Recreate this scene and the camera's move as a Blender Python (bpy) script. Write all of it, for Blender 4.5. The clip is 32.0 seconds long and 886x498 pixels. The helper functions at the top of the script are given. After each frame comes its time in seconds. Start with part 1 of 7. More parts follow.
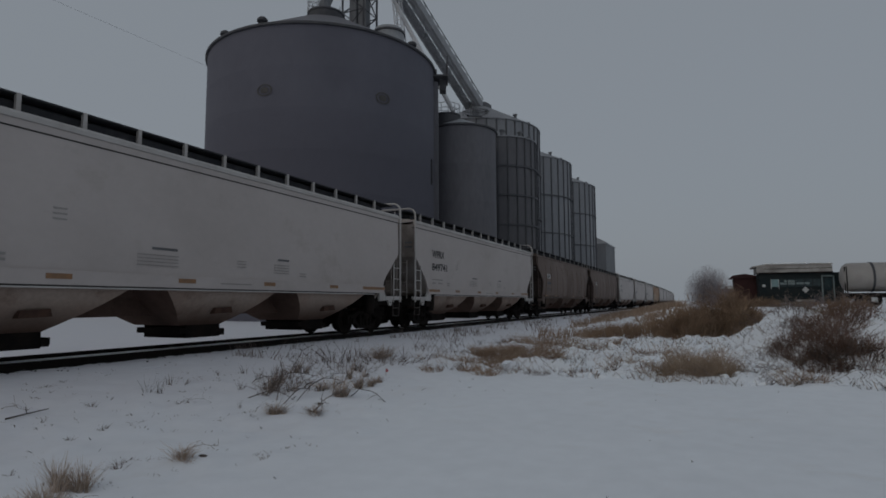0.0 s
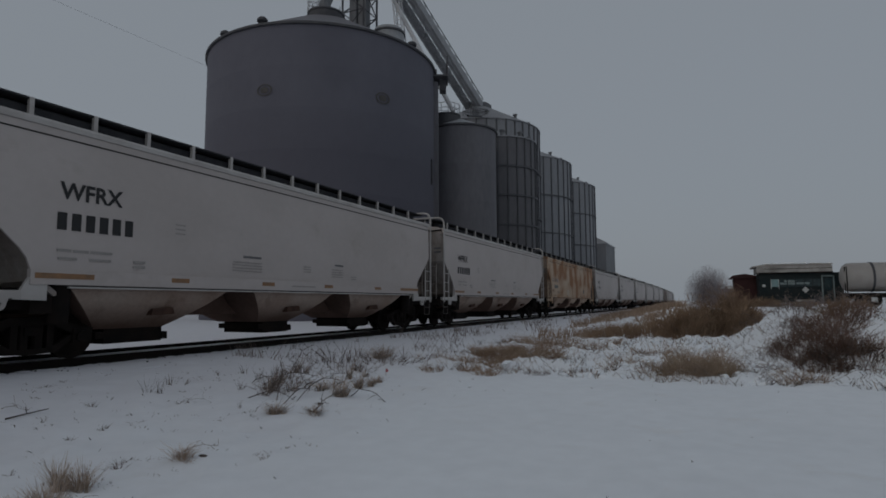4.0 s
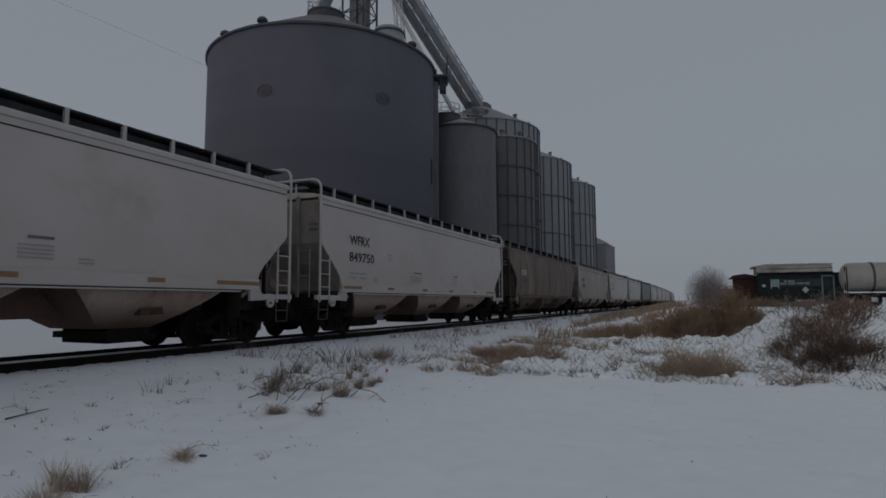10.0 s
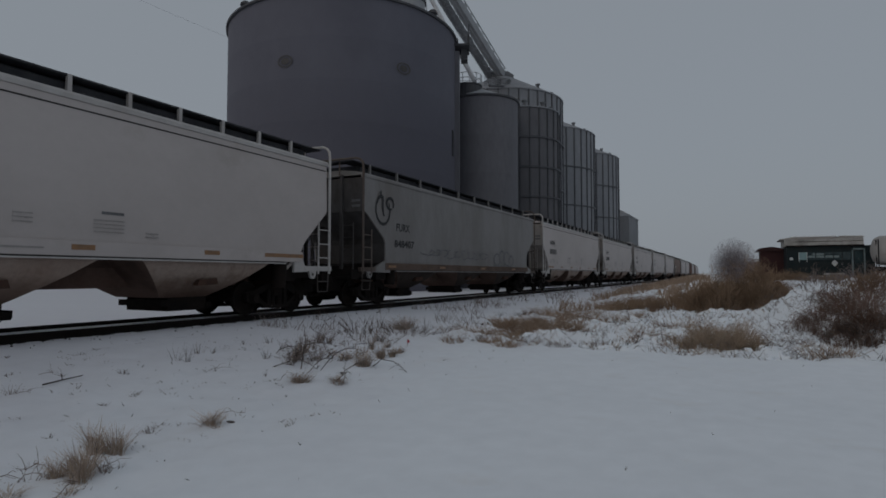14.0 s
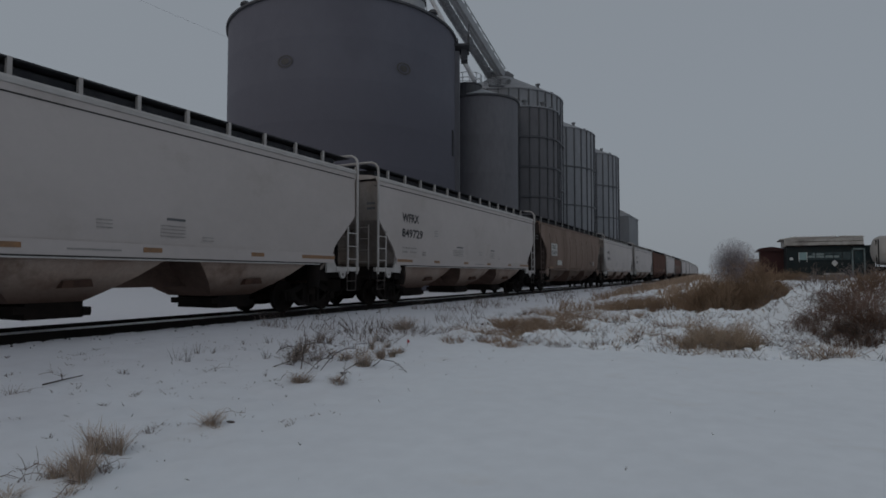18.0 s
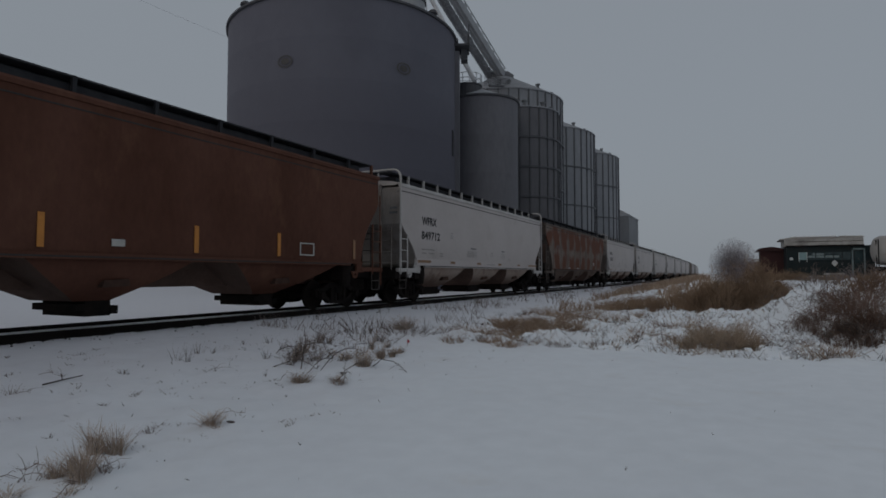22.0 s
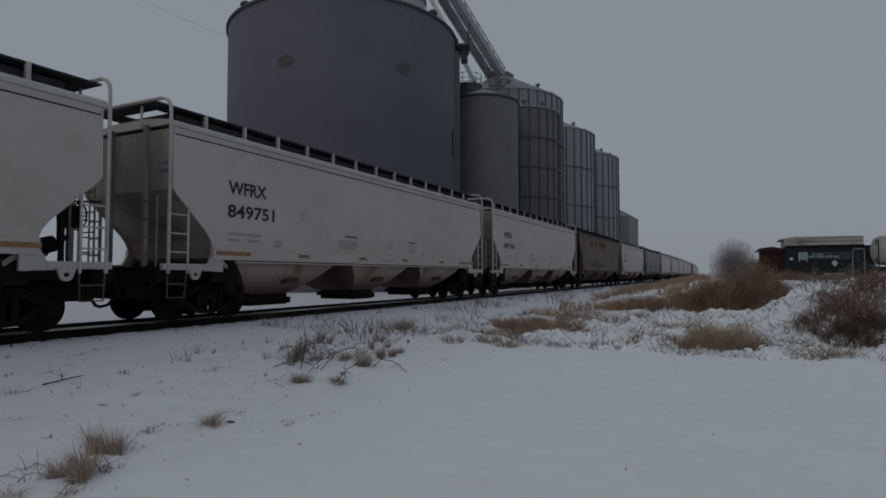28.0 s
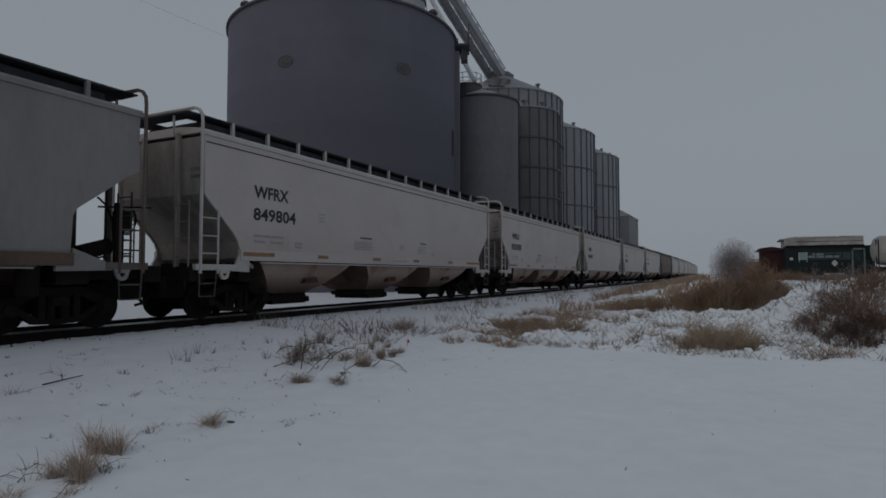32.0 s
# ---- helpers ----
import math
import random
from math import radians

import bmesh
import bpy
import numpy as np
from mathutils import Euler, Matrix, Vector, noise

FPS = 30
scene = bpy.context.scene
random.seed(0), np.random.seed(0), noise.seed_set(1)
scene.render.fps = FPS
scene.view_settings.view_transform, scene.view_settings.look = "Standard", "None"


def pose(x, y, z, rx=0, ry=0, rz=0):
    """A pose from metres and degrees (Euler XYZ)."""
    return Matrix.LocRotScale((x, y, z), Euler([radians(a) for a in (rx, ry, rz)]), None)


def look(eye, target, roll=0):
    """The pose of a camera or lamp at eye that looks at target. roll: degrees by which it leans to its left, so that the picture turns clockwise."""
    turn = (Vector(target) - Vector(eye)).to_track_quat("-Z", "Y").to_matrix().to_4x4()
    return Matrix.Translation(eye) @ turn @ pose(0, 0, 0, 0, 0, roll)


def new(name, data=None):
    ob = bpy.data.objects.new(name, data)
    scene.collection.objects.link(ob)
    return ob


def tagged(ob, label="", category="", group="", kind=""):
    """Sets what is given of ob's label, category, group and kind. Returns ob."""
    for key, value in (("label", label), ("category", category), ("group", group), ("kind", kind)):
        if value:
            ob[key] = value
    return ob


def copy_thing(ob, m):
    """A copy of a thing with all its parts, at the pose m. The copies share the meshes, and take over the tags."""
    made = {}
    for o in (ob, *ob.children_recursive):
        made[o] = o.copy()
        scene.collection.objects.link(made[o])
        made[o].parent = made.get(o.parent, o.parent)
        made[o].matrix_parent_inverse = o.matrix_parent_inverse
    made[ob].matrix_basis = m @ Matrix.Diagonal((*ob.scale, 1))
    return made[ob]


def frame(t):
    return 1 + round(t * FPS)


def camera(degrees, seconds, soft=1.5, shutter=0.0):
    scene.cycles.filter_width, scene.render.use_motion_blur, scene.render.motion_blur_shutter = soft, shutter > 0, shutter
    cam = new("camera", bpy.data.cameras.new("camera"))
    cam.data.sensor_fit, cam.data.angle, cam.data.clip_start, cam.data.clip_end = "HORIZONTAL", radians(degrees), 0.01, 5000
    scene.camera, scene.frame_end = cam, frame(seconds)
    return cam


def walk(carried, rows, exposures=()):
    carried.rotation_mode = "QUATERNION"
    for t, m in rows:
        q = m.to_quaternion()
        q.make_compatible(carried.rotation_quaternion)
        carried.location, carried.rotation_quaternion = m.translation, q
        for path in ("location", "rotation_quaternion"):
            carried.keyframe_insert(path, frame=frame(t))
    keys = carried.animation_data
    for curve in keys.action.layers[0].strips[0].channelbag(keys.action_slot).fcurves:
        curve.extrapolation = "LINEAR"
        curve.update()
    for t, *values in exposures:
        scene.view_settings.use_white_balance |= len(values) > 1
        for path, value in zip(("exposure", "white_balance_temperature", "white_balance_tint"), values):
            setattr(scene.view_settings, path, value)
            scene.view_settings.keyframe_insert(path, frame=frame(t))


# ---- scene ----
SECONDS = 32.0
cam = camera(75.1, SECONDS, soft=1.7)
EYE = (0.0, 0.0, 1.55)


def stand(rx, ry, rz):
    return pose(*EYE, rx, ry, rz)


walk(cam, [
    (0.0, stand(95.284, 0.218, 24.595)), (6.0, stand(95.284, 0.218, 24.595)), (12.2, stand(95.284, 0.218, 24.595)),
    (12.4, stand(95.284, 0.218, 24.595)), (12.5, stand(95.22, 0.2, 24.43)), (12.6, stand(95.15, 0.12, 24.39)),
    (12.7, stand(94.87, 0.0, 24.39)), (12.8, stand(93.85, -0.1, 24.31)), (12.9, stand(91.85, -0.2, 24.35)),
    (13.0, stand(91.583, -0.234, 24.365)), (13.1, stand(91.68, -0.1, 25.33)), (13.2, stand(92.2, 0.0, 26.23)),
    (13.3, stand(92.40, 0.0, 26.55)), (13.5, stand(92.5, 0.0, 26.6)), (13.8, stand(92.526, 0.0, 26.677)),
    (20.0, stand(92.526, 0.0, 26.677)), (SECONDS, stand(92.526, 0.0, 26.677))],
    exposures=[(0.0, -0.03), (12.5, -0.03), (14.0, 0.05), (SECONDS, 0.06)])

# ---- overcast winter daylight ----
SUN_UP, SUN_ROUND = 28.0, 200.0
world = bpy.data.worlds.new("overcast")
scene.world = world
world.use_nodes = True
wn, wl = world.node_tree.nodes, world.node_tree.links
wn.clear()
sky = wn.new("ShaderNodeTexSky")
sky.sky_type, sky.sun_disc = "NISHITA", False
sky.sun_elevation, sky.sun_rotation = radians(SUN_UP), radians(SUN_ROUND)
sky.air_density, sky.dust_density = 1.0, 6.0
cloud = wn.new("ShaderNodeMix")
cloud.data_type = "RGBA"
cloud.inputs[0].default_value = 0.93
cloud.inputs[7].default_value = (2.30, 2.55, 2.84, 1)
glow = wn.new("ShaderNodeBackground")
glow.inputs[1].default_value = 0.1
out = wn.new("ShaderNodeOutputWorld")
wl.new(sky.outputs[0], cloud.inputs[6])
wl.new(cloud.outputs[2], glow.inputs[0])
wl.new(glow.outputs[0], out.inputs[0])
sun = new("sun", bpy.data.lights.new("sun", "SUN"))
sun.data.energy, sun.data.angle, sun.data.color = 0.12, radians(60), (1.0, 0.97, 0.93)
sun.matrix_basis = look((0, 0, 50), (-math.sin(radians(SUN_ROUND)) * 50, -math.cos(radians(SUN_ROUND)) * 50, 50 - 50 * math.tan(radians(SUN_UP))))


# ---- materials ----
def material(name, base, rough=0.7, second=None, scale=3.0, grain=60.0, mix=0.5, bump=0.15, contrast=(0.4, 0.65),
             streak=(1, 1, 1), third=None, third_at=(0.55, 0.7), third_scale=1.0, per_piece=0.0, panels=None, ragged=(6, 0.65), fleck=(0.9, 1.07), spec=0.4, near=None):
    """Two tones by a broad noise, fine grain over them, an optional third tone for stains, and relief."""
    m = bpy.data.materials.new(name)
    m.use_nodes = True
    n, l = m.node_tree.nodes, m.node_tree.links
    b = n["Principled BSDF"]
    b.inputs["Roughness"].default_value = rough
    b.inputs["Specular IOR Level"].default_value = spec
    co = n.new("ShaderNodeTexCoord")
    st = n.new("ShaderNodeMapping")
    st.inputs["Scale"].default_value = streak
    l.new(co.outputs["Object"], st.inputs["Vector"])
    vector = st.outputs[0]
    if per_piece:
        info = n.new("ShaderNodeObjectInfo")
        sc = n.new("ShaderNodeVectorMath")
        sc.operation = "SCALE"
        sc.inputs[0].default_value = (37.0, 53.0, 71.0)
        l.new(info.outputs["Random"], sc.inputs["Scale"])
        ad = n.new("ShaderNodeVectorMath")
        l.new(vector, ad.inputs[0])
        l.new(sc.outputs[0], ad.inputs[1])
        vector = ad.outputs[0]

    def noise_tex(s, detail, rough_=0.6):
        t = n.new("ShaderNodeTexNoise")
        t.inputs["Scale"].default_value, t.inputs["Detail"].default_value, t.inputs["Roughness"].default_value = s, detail, rough_
        l.new(vector, t.inputs["Vector"])
        return t

    def ramp(src, lo, hi):
        r = n.new("ShaderNodeMapRange")
        r.inputs[1].default_value, r.inputs[2].default_value = lo, hi
        l.new(src, r.inputs[0])
        return r.outputs[0]

    def blend(fac, a, c, mode="MIX"):
        x = n.new("ShaderNodeMix")
        x.data_type, x.blend_type = "RGBA", mode
        if isinstance(fac, float):
            x.inputs[0].default_value = fac
        else:
            l.new(fac, x.inputs[0])
        for sock, v in ((x.inputs[6], a), (x.inputs[7], c)):
            if isinstance(v, tuple):
                sock.default_value = (*v, 1)
            else:
                l.new(v, sock)
        return x.outputs[2]

    big, fine = noise_tex(scale, 5), noise_tex(grain, 3)
    second = second or tuple(c * (1 - 0.35 * mix) for c in base)
    col = blend(ramp(big.outputs[0], *contrast), base, second)
    if third:
        sp = noise_tex(third_scale, *ragged)
        mask = sp.outputs[0]
        if panels:
            # rust that keeps to the middle of each sheet between the seams: pitch and start along y, pitch and start up z, strength, gain per metre up
            xyz = n.new("ShaderNodeSeparateXYZ")
            l.new(co.outputs["Object"], xyz.inputs[0])
            waves = []
            for axis, pitch, start in ((1, panels[0], panels[1]), (2, panels[2], panels[3])):
                ang = n.new("ShaderNodeMath")
                ang.operation = "MULTIPLY_ADD"
                ang.inputs[1].default_value, ang.inputs[2].default_value = 2 * math.pi / pitch, -2 * math.pi * start / pitch
                l.new(xyz.outputs[axis], ang.inputs[0])
                wave = n.new("ShaderNodeMath")
                wave.operation = "COSINE"
                l.new(ang.outputs[0], wave.inputs[0])
                waves.append(wave)
            least = n.new("ShaderNodeMath")
            least.operation = "MINIMUM"
            l.new(waves[0].outputs[0], least.inputs[0])
            l.new(waves[1].outputs[0], least.inputs[1])
            addm = n.new("ShaderNodeMath")
            addm.operation = "MULTIPLY_ADD"
            addm.inputs[1].default_value = panels[4]
            l.new(least.outputs[0], addm.inputs[0])
            l.new(mask, addm.inputs[2])
            rise = n.new("ShaderNodeMath")
            rise.operation = "MULTIPLY_ADD"
            rise.inputs[1].default_value = panels[5]
            l.new(xyz.outputs[2], rise.inputs[0])
            l.new(addm.outputs[0], rise.inputs[2])
            mask = rise.outputs[0]
        col = blend(ramp(mask, *third_at), col, third)
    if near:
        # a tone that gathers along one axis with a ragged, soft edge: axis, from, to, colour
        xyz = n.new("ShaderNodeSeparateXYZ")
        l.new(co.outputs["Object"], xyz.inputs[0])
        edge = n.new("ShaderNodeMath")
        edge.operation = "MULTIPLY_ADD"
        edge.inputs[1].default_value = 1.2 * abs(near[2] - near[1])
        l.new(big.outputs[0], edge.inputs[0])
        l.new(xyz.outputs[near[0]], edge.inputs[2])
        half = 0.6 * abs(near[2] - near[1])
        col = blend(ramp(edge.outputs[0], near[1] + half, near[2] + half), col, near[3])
    grey = n.new("ShaderNodeMapRange")
    grey.inputs[1].default_value, grey.inputs[2].default_value, grey.inputs[3].default_value, grey.inputs[4].default_value = 0.3, 0.7, *fleck
    l.new(fine.outputs[0], grey.inputs[0])
    mul = n.new("ShaderNodeVectorMath")
    mul.operation = "SCALE"
    l.new(col, mul.inputs[0])
    l.new(grey.outputs[0], mul.inputs["Scale"])
    l.new(mul.outputs[0], b.inputs["Base Color"])
    if bump:
        bp = n.new("ShaderNodeBump")
        bp.inputs["Strength"].default_value, bp.inputs["Distance"].default_value = bump, 0.02
        l.new(fine.outputs[0], bp.inputs["Height"])
        l.new(bp.outputs[0], b.inputs["Normal"])
    return m


M_SNOW = material("snow", (0.875, 0.905, 0.94), 0.9, second=(0.84, 0.87, 0.905), scale=0.35, grain=5, bump=0.05, third=(0.81, 0.815, 0.82), third_scale=0.9, third_at=(0.58, 0.78), fleck=(0.985, 1.01), spec=0.2)
# near: snow dims towards the track, partly grime, partly shade put into the colour
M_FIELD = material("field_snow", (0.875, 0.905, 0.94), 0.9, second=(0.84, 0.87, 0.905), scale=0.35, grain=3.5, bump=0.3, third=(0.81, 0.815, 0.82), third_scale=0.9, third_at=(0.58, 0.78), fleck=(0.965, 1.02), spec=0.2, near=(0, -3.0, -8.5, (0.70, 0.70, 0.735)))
M_PAINT = material("light_grey_paint", (0.478, 0.432, 0.415), 0.55, second=(0.432, 0.388, 0.37), scale=0.4, grain=6, bump=0, streak=(1, 0.8, 1), third=(0.34, 0.295, 0.262), third_scale=0.6, third_at=(0.58, 0.85), per_piece=1, fleck=(0.98, 1.02))
M_PAINT_DIRTY = material("dust_stained_grey_paint", (0.37, 0.325, 0.295), 0.65, second=(0.295, 0.25, 0.225), scale=0.4, grain=6, bump=0, streak=(1, 0.8, 0.5), third=(0.21, 0.17, 0.14), third_scale=0.6, third_at=(0.54, 0.78), fleck=(0.97, 1.02))
# dirt on the grey end paint, its base also darkened for the ends' shade
M_END = material("dirty_shaded_car_end", (0.33, 0.30, 0.28), 0.8, second=(0.21, 0.18, 0.16), scale=0.8, grain=20, bump=0.03, streak=(1, 1, 0.5), third=(0.12, 0.09, 0.075), third_scale=0.7, third_at=(0.5, 0.72), per_piece=1, spec=0.2)
# end and hopper tones of single kinds, set darker than their sides
M_END_DARK = material("dark_grey_car_end", (0.092, 0.086, 0.085), 0.85, second=(0.056, 0.05, 0.048), scale=0.8, grain=20, bump=0.03, streak=(1, 1, 0.5), third=(0.05, 0.04, 0.034), third_scale=0.7, third_at=(0.5, 0.72), per_piece=1, spec=0.15)
M_END_DEEP = material("deep_brown_car_end", (0.062, 0.048, 0.042), 0.85, second=(0.042, 0.031, 0.027), scale=0.8, grain=20, bump=0.03, streak=(1, 1, 0.5), third=(0.10, 0.085, 0.075), third_scale=0.6, third_at=(0.58, 0.78), per_piece=1, spec=0.15)
M_DEEP_LOW = material("deep_brown_hopper", (0.055, 0.043, 0.038), 0.85, second=(0.035, 0.027, 0.024), scale=0.7, grain=12, bump=0.04, third=(0.085, 0.06, 0.048), third_scale=0.9, third_at=(0.55, 0.75), per_piece=1, spec=0.12)
# dark tone of the strips that draw the shade below eave and sill
M_SHADE_LINE = material("dark_shade_line", (0.055, 0.053, 0.052), 0.8, bump=0, spec=0.1)
M_TRIM = material("light_grey_trim", (0.455, 0.435, 0.42), 0.55, second=(0.37, 0.345, 0.33), scale=1.2, grain=8, bump=0.02, per_piece=1, fleck=(0.96, 1.03))
# near: the sides darken downwards, shade put into the colour over the grime
M_GRIME_SHADE = material("grimy_shaded_hopper_side", (0.335, 0.272, 0.232), 0.8, second=(0.26, 0.19, 0.155), scale=0.6, grain=12, bump=0.04, third=(0.13, 0.08, 0.058), third_scale=0.9, third_at=(0.52, 0.72), per_piece=1, spec=0.2, near=(2, 1.0, 0.45, (0.12, 0.078, 0.06)))
# rust brown set darker, with the shade between the bays in its colour
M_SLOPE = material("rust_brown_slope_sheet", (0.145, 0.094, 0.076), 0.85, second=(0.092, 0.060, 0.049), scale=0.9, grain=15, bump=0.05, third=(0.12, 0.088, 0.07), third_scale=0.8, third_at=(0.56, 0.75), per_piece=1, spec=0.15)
M_STEP = material("worn_grey_step", (0.10, 0.09, 0.084), 0.75, second=(0.06, 0.05, 0.045), scale=2, bump=0.05, per_piece=1, spec=0.2)
M_BRACKET = material("rusted_bracket", (0.085, 0.05, 0.038), 0.9, second=(0.055, 0.034, 0.028), scale=4, bump=0.1, spec=0.1)
M_RIB = material("grimy_panel_rib", (0.092, 0.067, 0.059), 0.85, second=(0.125, 0.094, 0.083), scale=1.2, grain=15, bump=0.03, spec=0.1)
M_POST = material("bare_steel_post", (0.29, 0.29, 0.285), 0.6, second=(0.22, 0.215, 0.21), scale=2, bump=0.03)
M_BROWN_LOW = material("grimy_brown_hopper", (0.135, 0.097, 0.078), 0.85, second=(0.08, 0.056, 0.046), scale=0.7, grain=12, bump=0.04, third=(0.19, 0.105, 0.05), third_scale=0.9, third_at=(0.6, 0.75), per_piece=1, spec=0.15)
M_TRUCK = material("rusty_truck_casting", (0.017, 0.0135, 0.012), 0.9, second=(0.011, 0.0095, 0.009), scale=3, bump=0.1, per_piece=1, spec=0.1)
M_RUST = material("orange_rust_stain", (0.15, 0.067, 0.042), 0.85, second=(0.118, 0.062, 0.044), scale=2.5, grain=20, bump=0.05, spec=0.1)
M_CREAM_END = material("darker_cream_car_end", (0.30, 0.235, 0.185), 0.8, second=(0.20, 0.14, 0.105), scale=0.8, grain=20, bump=0.03, streak=(1, 1, 0.6), third=(0.13, 0.08, 0.055), third_scale=0.6, third_at=(0.54, 0.75), spec=0.2)
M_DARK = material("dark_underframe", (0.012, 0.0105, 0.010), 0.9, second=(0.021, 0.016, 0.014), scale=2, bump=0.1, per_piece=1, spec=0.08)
M_BOARD = material("dark_grating", (0.034, 0.035, 0.040), 0.85, second=(0.05, 0.051, 0.055), scale=3, bump=0.15, spec=0.15)
M_BROWN = material("brown_paint", (0.198, 0.155, 0.136), 0.7, second=(0.148, 0.11, 0.095), scale=0.5, grain=10, bump=0.03, streak=(1, 1, 0.4), third=(0.245, 0.205, 0.185), third_scale=0.6, third_at=(0.52, 0.72), per_piece=1, spec=0.15)
M_TAN = material("tan_brown_paint", (0.235, 0.17, 0.138), 0.7, second=(0.17, 0.116, 0.09), scale=0.6, grain=10, bump=0.03, streak=(1, 1, 0.3), third=(0.245, 0.19, 0.15), third_scale=0.7, third_at=(0.55, 0.75), per_piece=1, spec=0.15)
M_OXIDE = material("dark_oxide_red_paint", (0.116, 0.053, 0.037), 0.75, second=(0.088, 0.038, 0.025), scale=0.5, grain=10, bump=0.03, streak=(1, 1, 0.5), third=(0.16, 0.08, 0.05), third_scale=0.6, third_at=(0.55, 0.75), per_piece=1, spec=0.1)
M_CREAM_RUST = material("cream_paint_with_rust", (0.475, 0.368, 0.275), 0.75, second=(0.40, 0.272, 0.178), scale=0.7, grain=10, bump=0.03, streak=(1, 1, 0.85), third=(0.27, 0.125, 0.055), third_scale=0.75, third_at=(0.40, 0.57), panels=(2.0, 1.1, 3.0, 3.3, 0.11, 0.0), ragged=(4, 0.5), fleck=(0.94, 1.04))
M_CREAM_PATCH = material("fresh_cream_paint", (0.47, 0.39, 0.315), 0.7, second=(0.43, 0.35, 0.275), scale=1.5, bump=0)
M_CREAM_LOW = material("grimy_cream_hopper", (0.47, 0.37, 0.295), 0.8, second=(0.26, 0.18, 0.135), scale=0.6, grain=10, bump=0.03, third=(0.16, 0.095, 0.065), third_scale=0.6, third_at=(0.52, 0.7), spec=0.2)
M_ORANGE = material("bright_orange_reflector", (0.55, 0.22, 0.04), 0.5, second=(0.42, 0.16, 0.03), scale=5, bump=0)
M_GREY_RUST = material("grey_paint_with_rust", (0.185, 0.15, 0.128), 0.8, second=(0.135, 0.099, 0.08), scale=0.8, grain=12, bump=0.04, streak=(1, 0.9, 0.7), third=(0.125, 0.047, 0.027), third_scale=1.1, third_at=(0.43, 0.62), panels=(1.965, 1.17, 1.60, 3.34, 0.20, 0.05), ragged=(3, 0.5), spec=0.2)
M_OLIVE_LOW = material("grimy_grey_hopper", (0.135, 0.112, 0.10), 0.85, second=(0.095, 0.074, 0.064), scale=0.7, grain=12, bump=0.04, per_piece=1, spec=0.15)
M_OLIVE_RUST = material("olive_grey_paint_with_rust", (0.178, 0.15, 0.129), 0.8, second=(0.132, 0.102, 0.084), scale=0.6, grain=12, bump=0.04, streak=(1, 1, 0.95), third=(0.155, 0.108, 0.085), third_scale=0.6, third_at=(0.52, 0.66), spec=0.2)
M_GREY = material("weathered_grey_paint", (0.225, 0.215, 0.21), 0.65, second=(0.175, 0.163, 0.156), scale=0.5, grain=10, bump=0.03, streak=(1, 1, 0.4), third=(0.15, 0.13, 0.115), third_scale=0.6, third_at=(0.55, 0.8), fleck=(0.95, 1.04))
M_INK = material("black_lettering", (0.02, 0.02, 0.022), 0.6, bump=0)
M_FADED = material("faded_lettering", (0.33, 0.31, 0.295), 0.6, bump=0)
M_TEAL_PATCH = material("dull_teal_patch", (0.17, 0.185, 0.17), 0.7, second=(0.25, 0.24, 0.21), scale=3, bump=0)
M_PLACARD = material("white_placard", (0.5, 0.49, 0.46), 0.6, scale=4, bump=0.02)
M_STRIPE = material("orange_reflector", (0.29, 0.155, 0.075), 0.5, second=(0.20, 0.12, 0.07), scale=5, bump=0)
M_SPRAY = material("sprayed_dark_grey", (0.05, 0.05, 0.055), 0.6, second=(0.10, 0.10, 0.105), scale=2.5, bump=0)
M_SPRAY_WORN = material("worn_brown_grey_spray", (0.115, 0.098, 0.088), 0.8, second=(0.15, 0.13, 0.115), scale=2.5, bump=0)
M_SPRAY_PALE = material("sprayed_dull_grey", (0.15, 0.15, 0.155), 0.6, second=(0.08, 0.08, 0.085), scale=3.0, bump=0)
M_RAIL = material("rusty_rail", (0.014, 0.011, 0.010), 0.7, second=(0.009, 0.008, 0.007), scale=6, bump=0.1, spec=0.1)
M_BALLAST = material("dark_ballast", (0.018, 0.016, 0.016), 0.95, second=(0.009, 0.009, 0.009), scale=9, grain=30, bump=0.5, spec=0.1)
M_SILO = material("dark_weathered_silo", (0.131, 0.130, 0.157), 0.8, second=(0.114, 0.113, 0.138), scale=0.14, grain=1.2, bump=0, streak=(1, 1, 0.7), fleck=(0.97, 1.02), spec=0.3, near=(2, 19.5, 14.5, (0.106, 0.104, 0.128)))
M_BIN = material("smooth_grey_bin", (0.155, 0.152, 0.168), 0.7, second=(0.13, 0.128, 0.14), scale=0.2, grain=3.0, bump=0.03, streak=(1, 1, 0.3))
M_GALV = material("galvanised_bin", (0.175, 0.18, 0.19), 0.6, second=(0.135, 0.14, 0.15), scale=0.3, grain=3.0, bump=0.03, streak=(1, 1, 0.25))
M_BIN_DARK = material("dark_weathered_galvanised_bin", (0.135, 0.133, 0.143), 0.65, second=(0.105, 0.102, 0.11), scale=0.3, grain=3.0, bump=0.03, streak=(1, 1, 0.25))
M_GALV_PALE = material("pale_galvanised", (0.33, 0.34, 0.355), 0.6, second=(0.27, 0.275, 0.285), scale=0.4, grain=3.0, bump=0.03)
# galvanised steel and stiffeners lightened for distance, haze put into the colour
M_GALV_HAZE = material("hazed_galvanised_bin", (0.265, 0.27, 0.285), 0.6, second=(0.22, 0.225, 0.24), scale=0.3, grain=3.0, bump=0.03, streak=(1, 1, 0.25))
M_STIFF_HAZE = material("hazed_stiffener", (0.115, 0.117, 0.125), 0.7, second=(0.08, 0.08, 0.09), scale=0.5, bump=0)
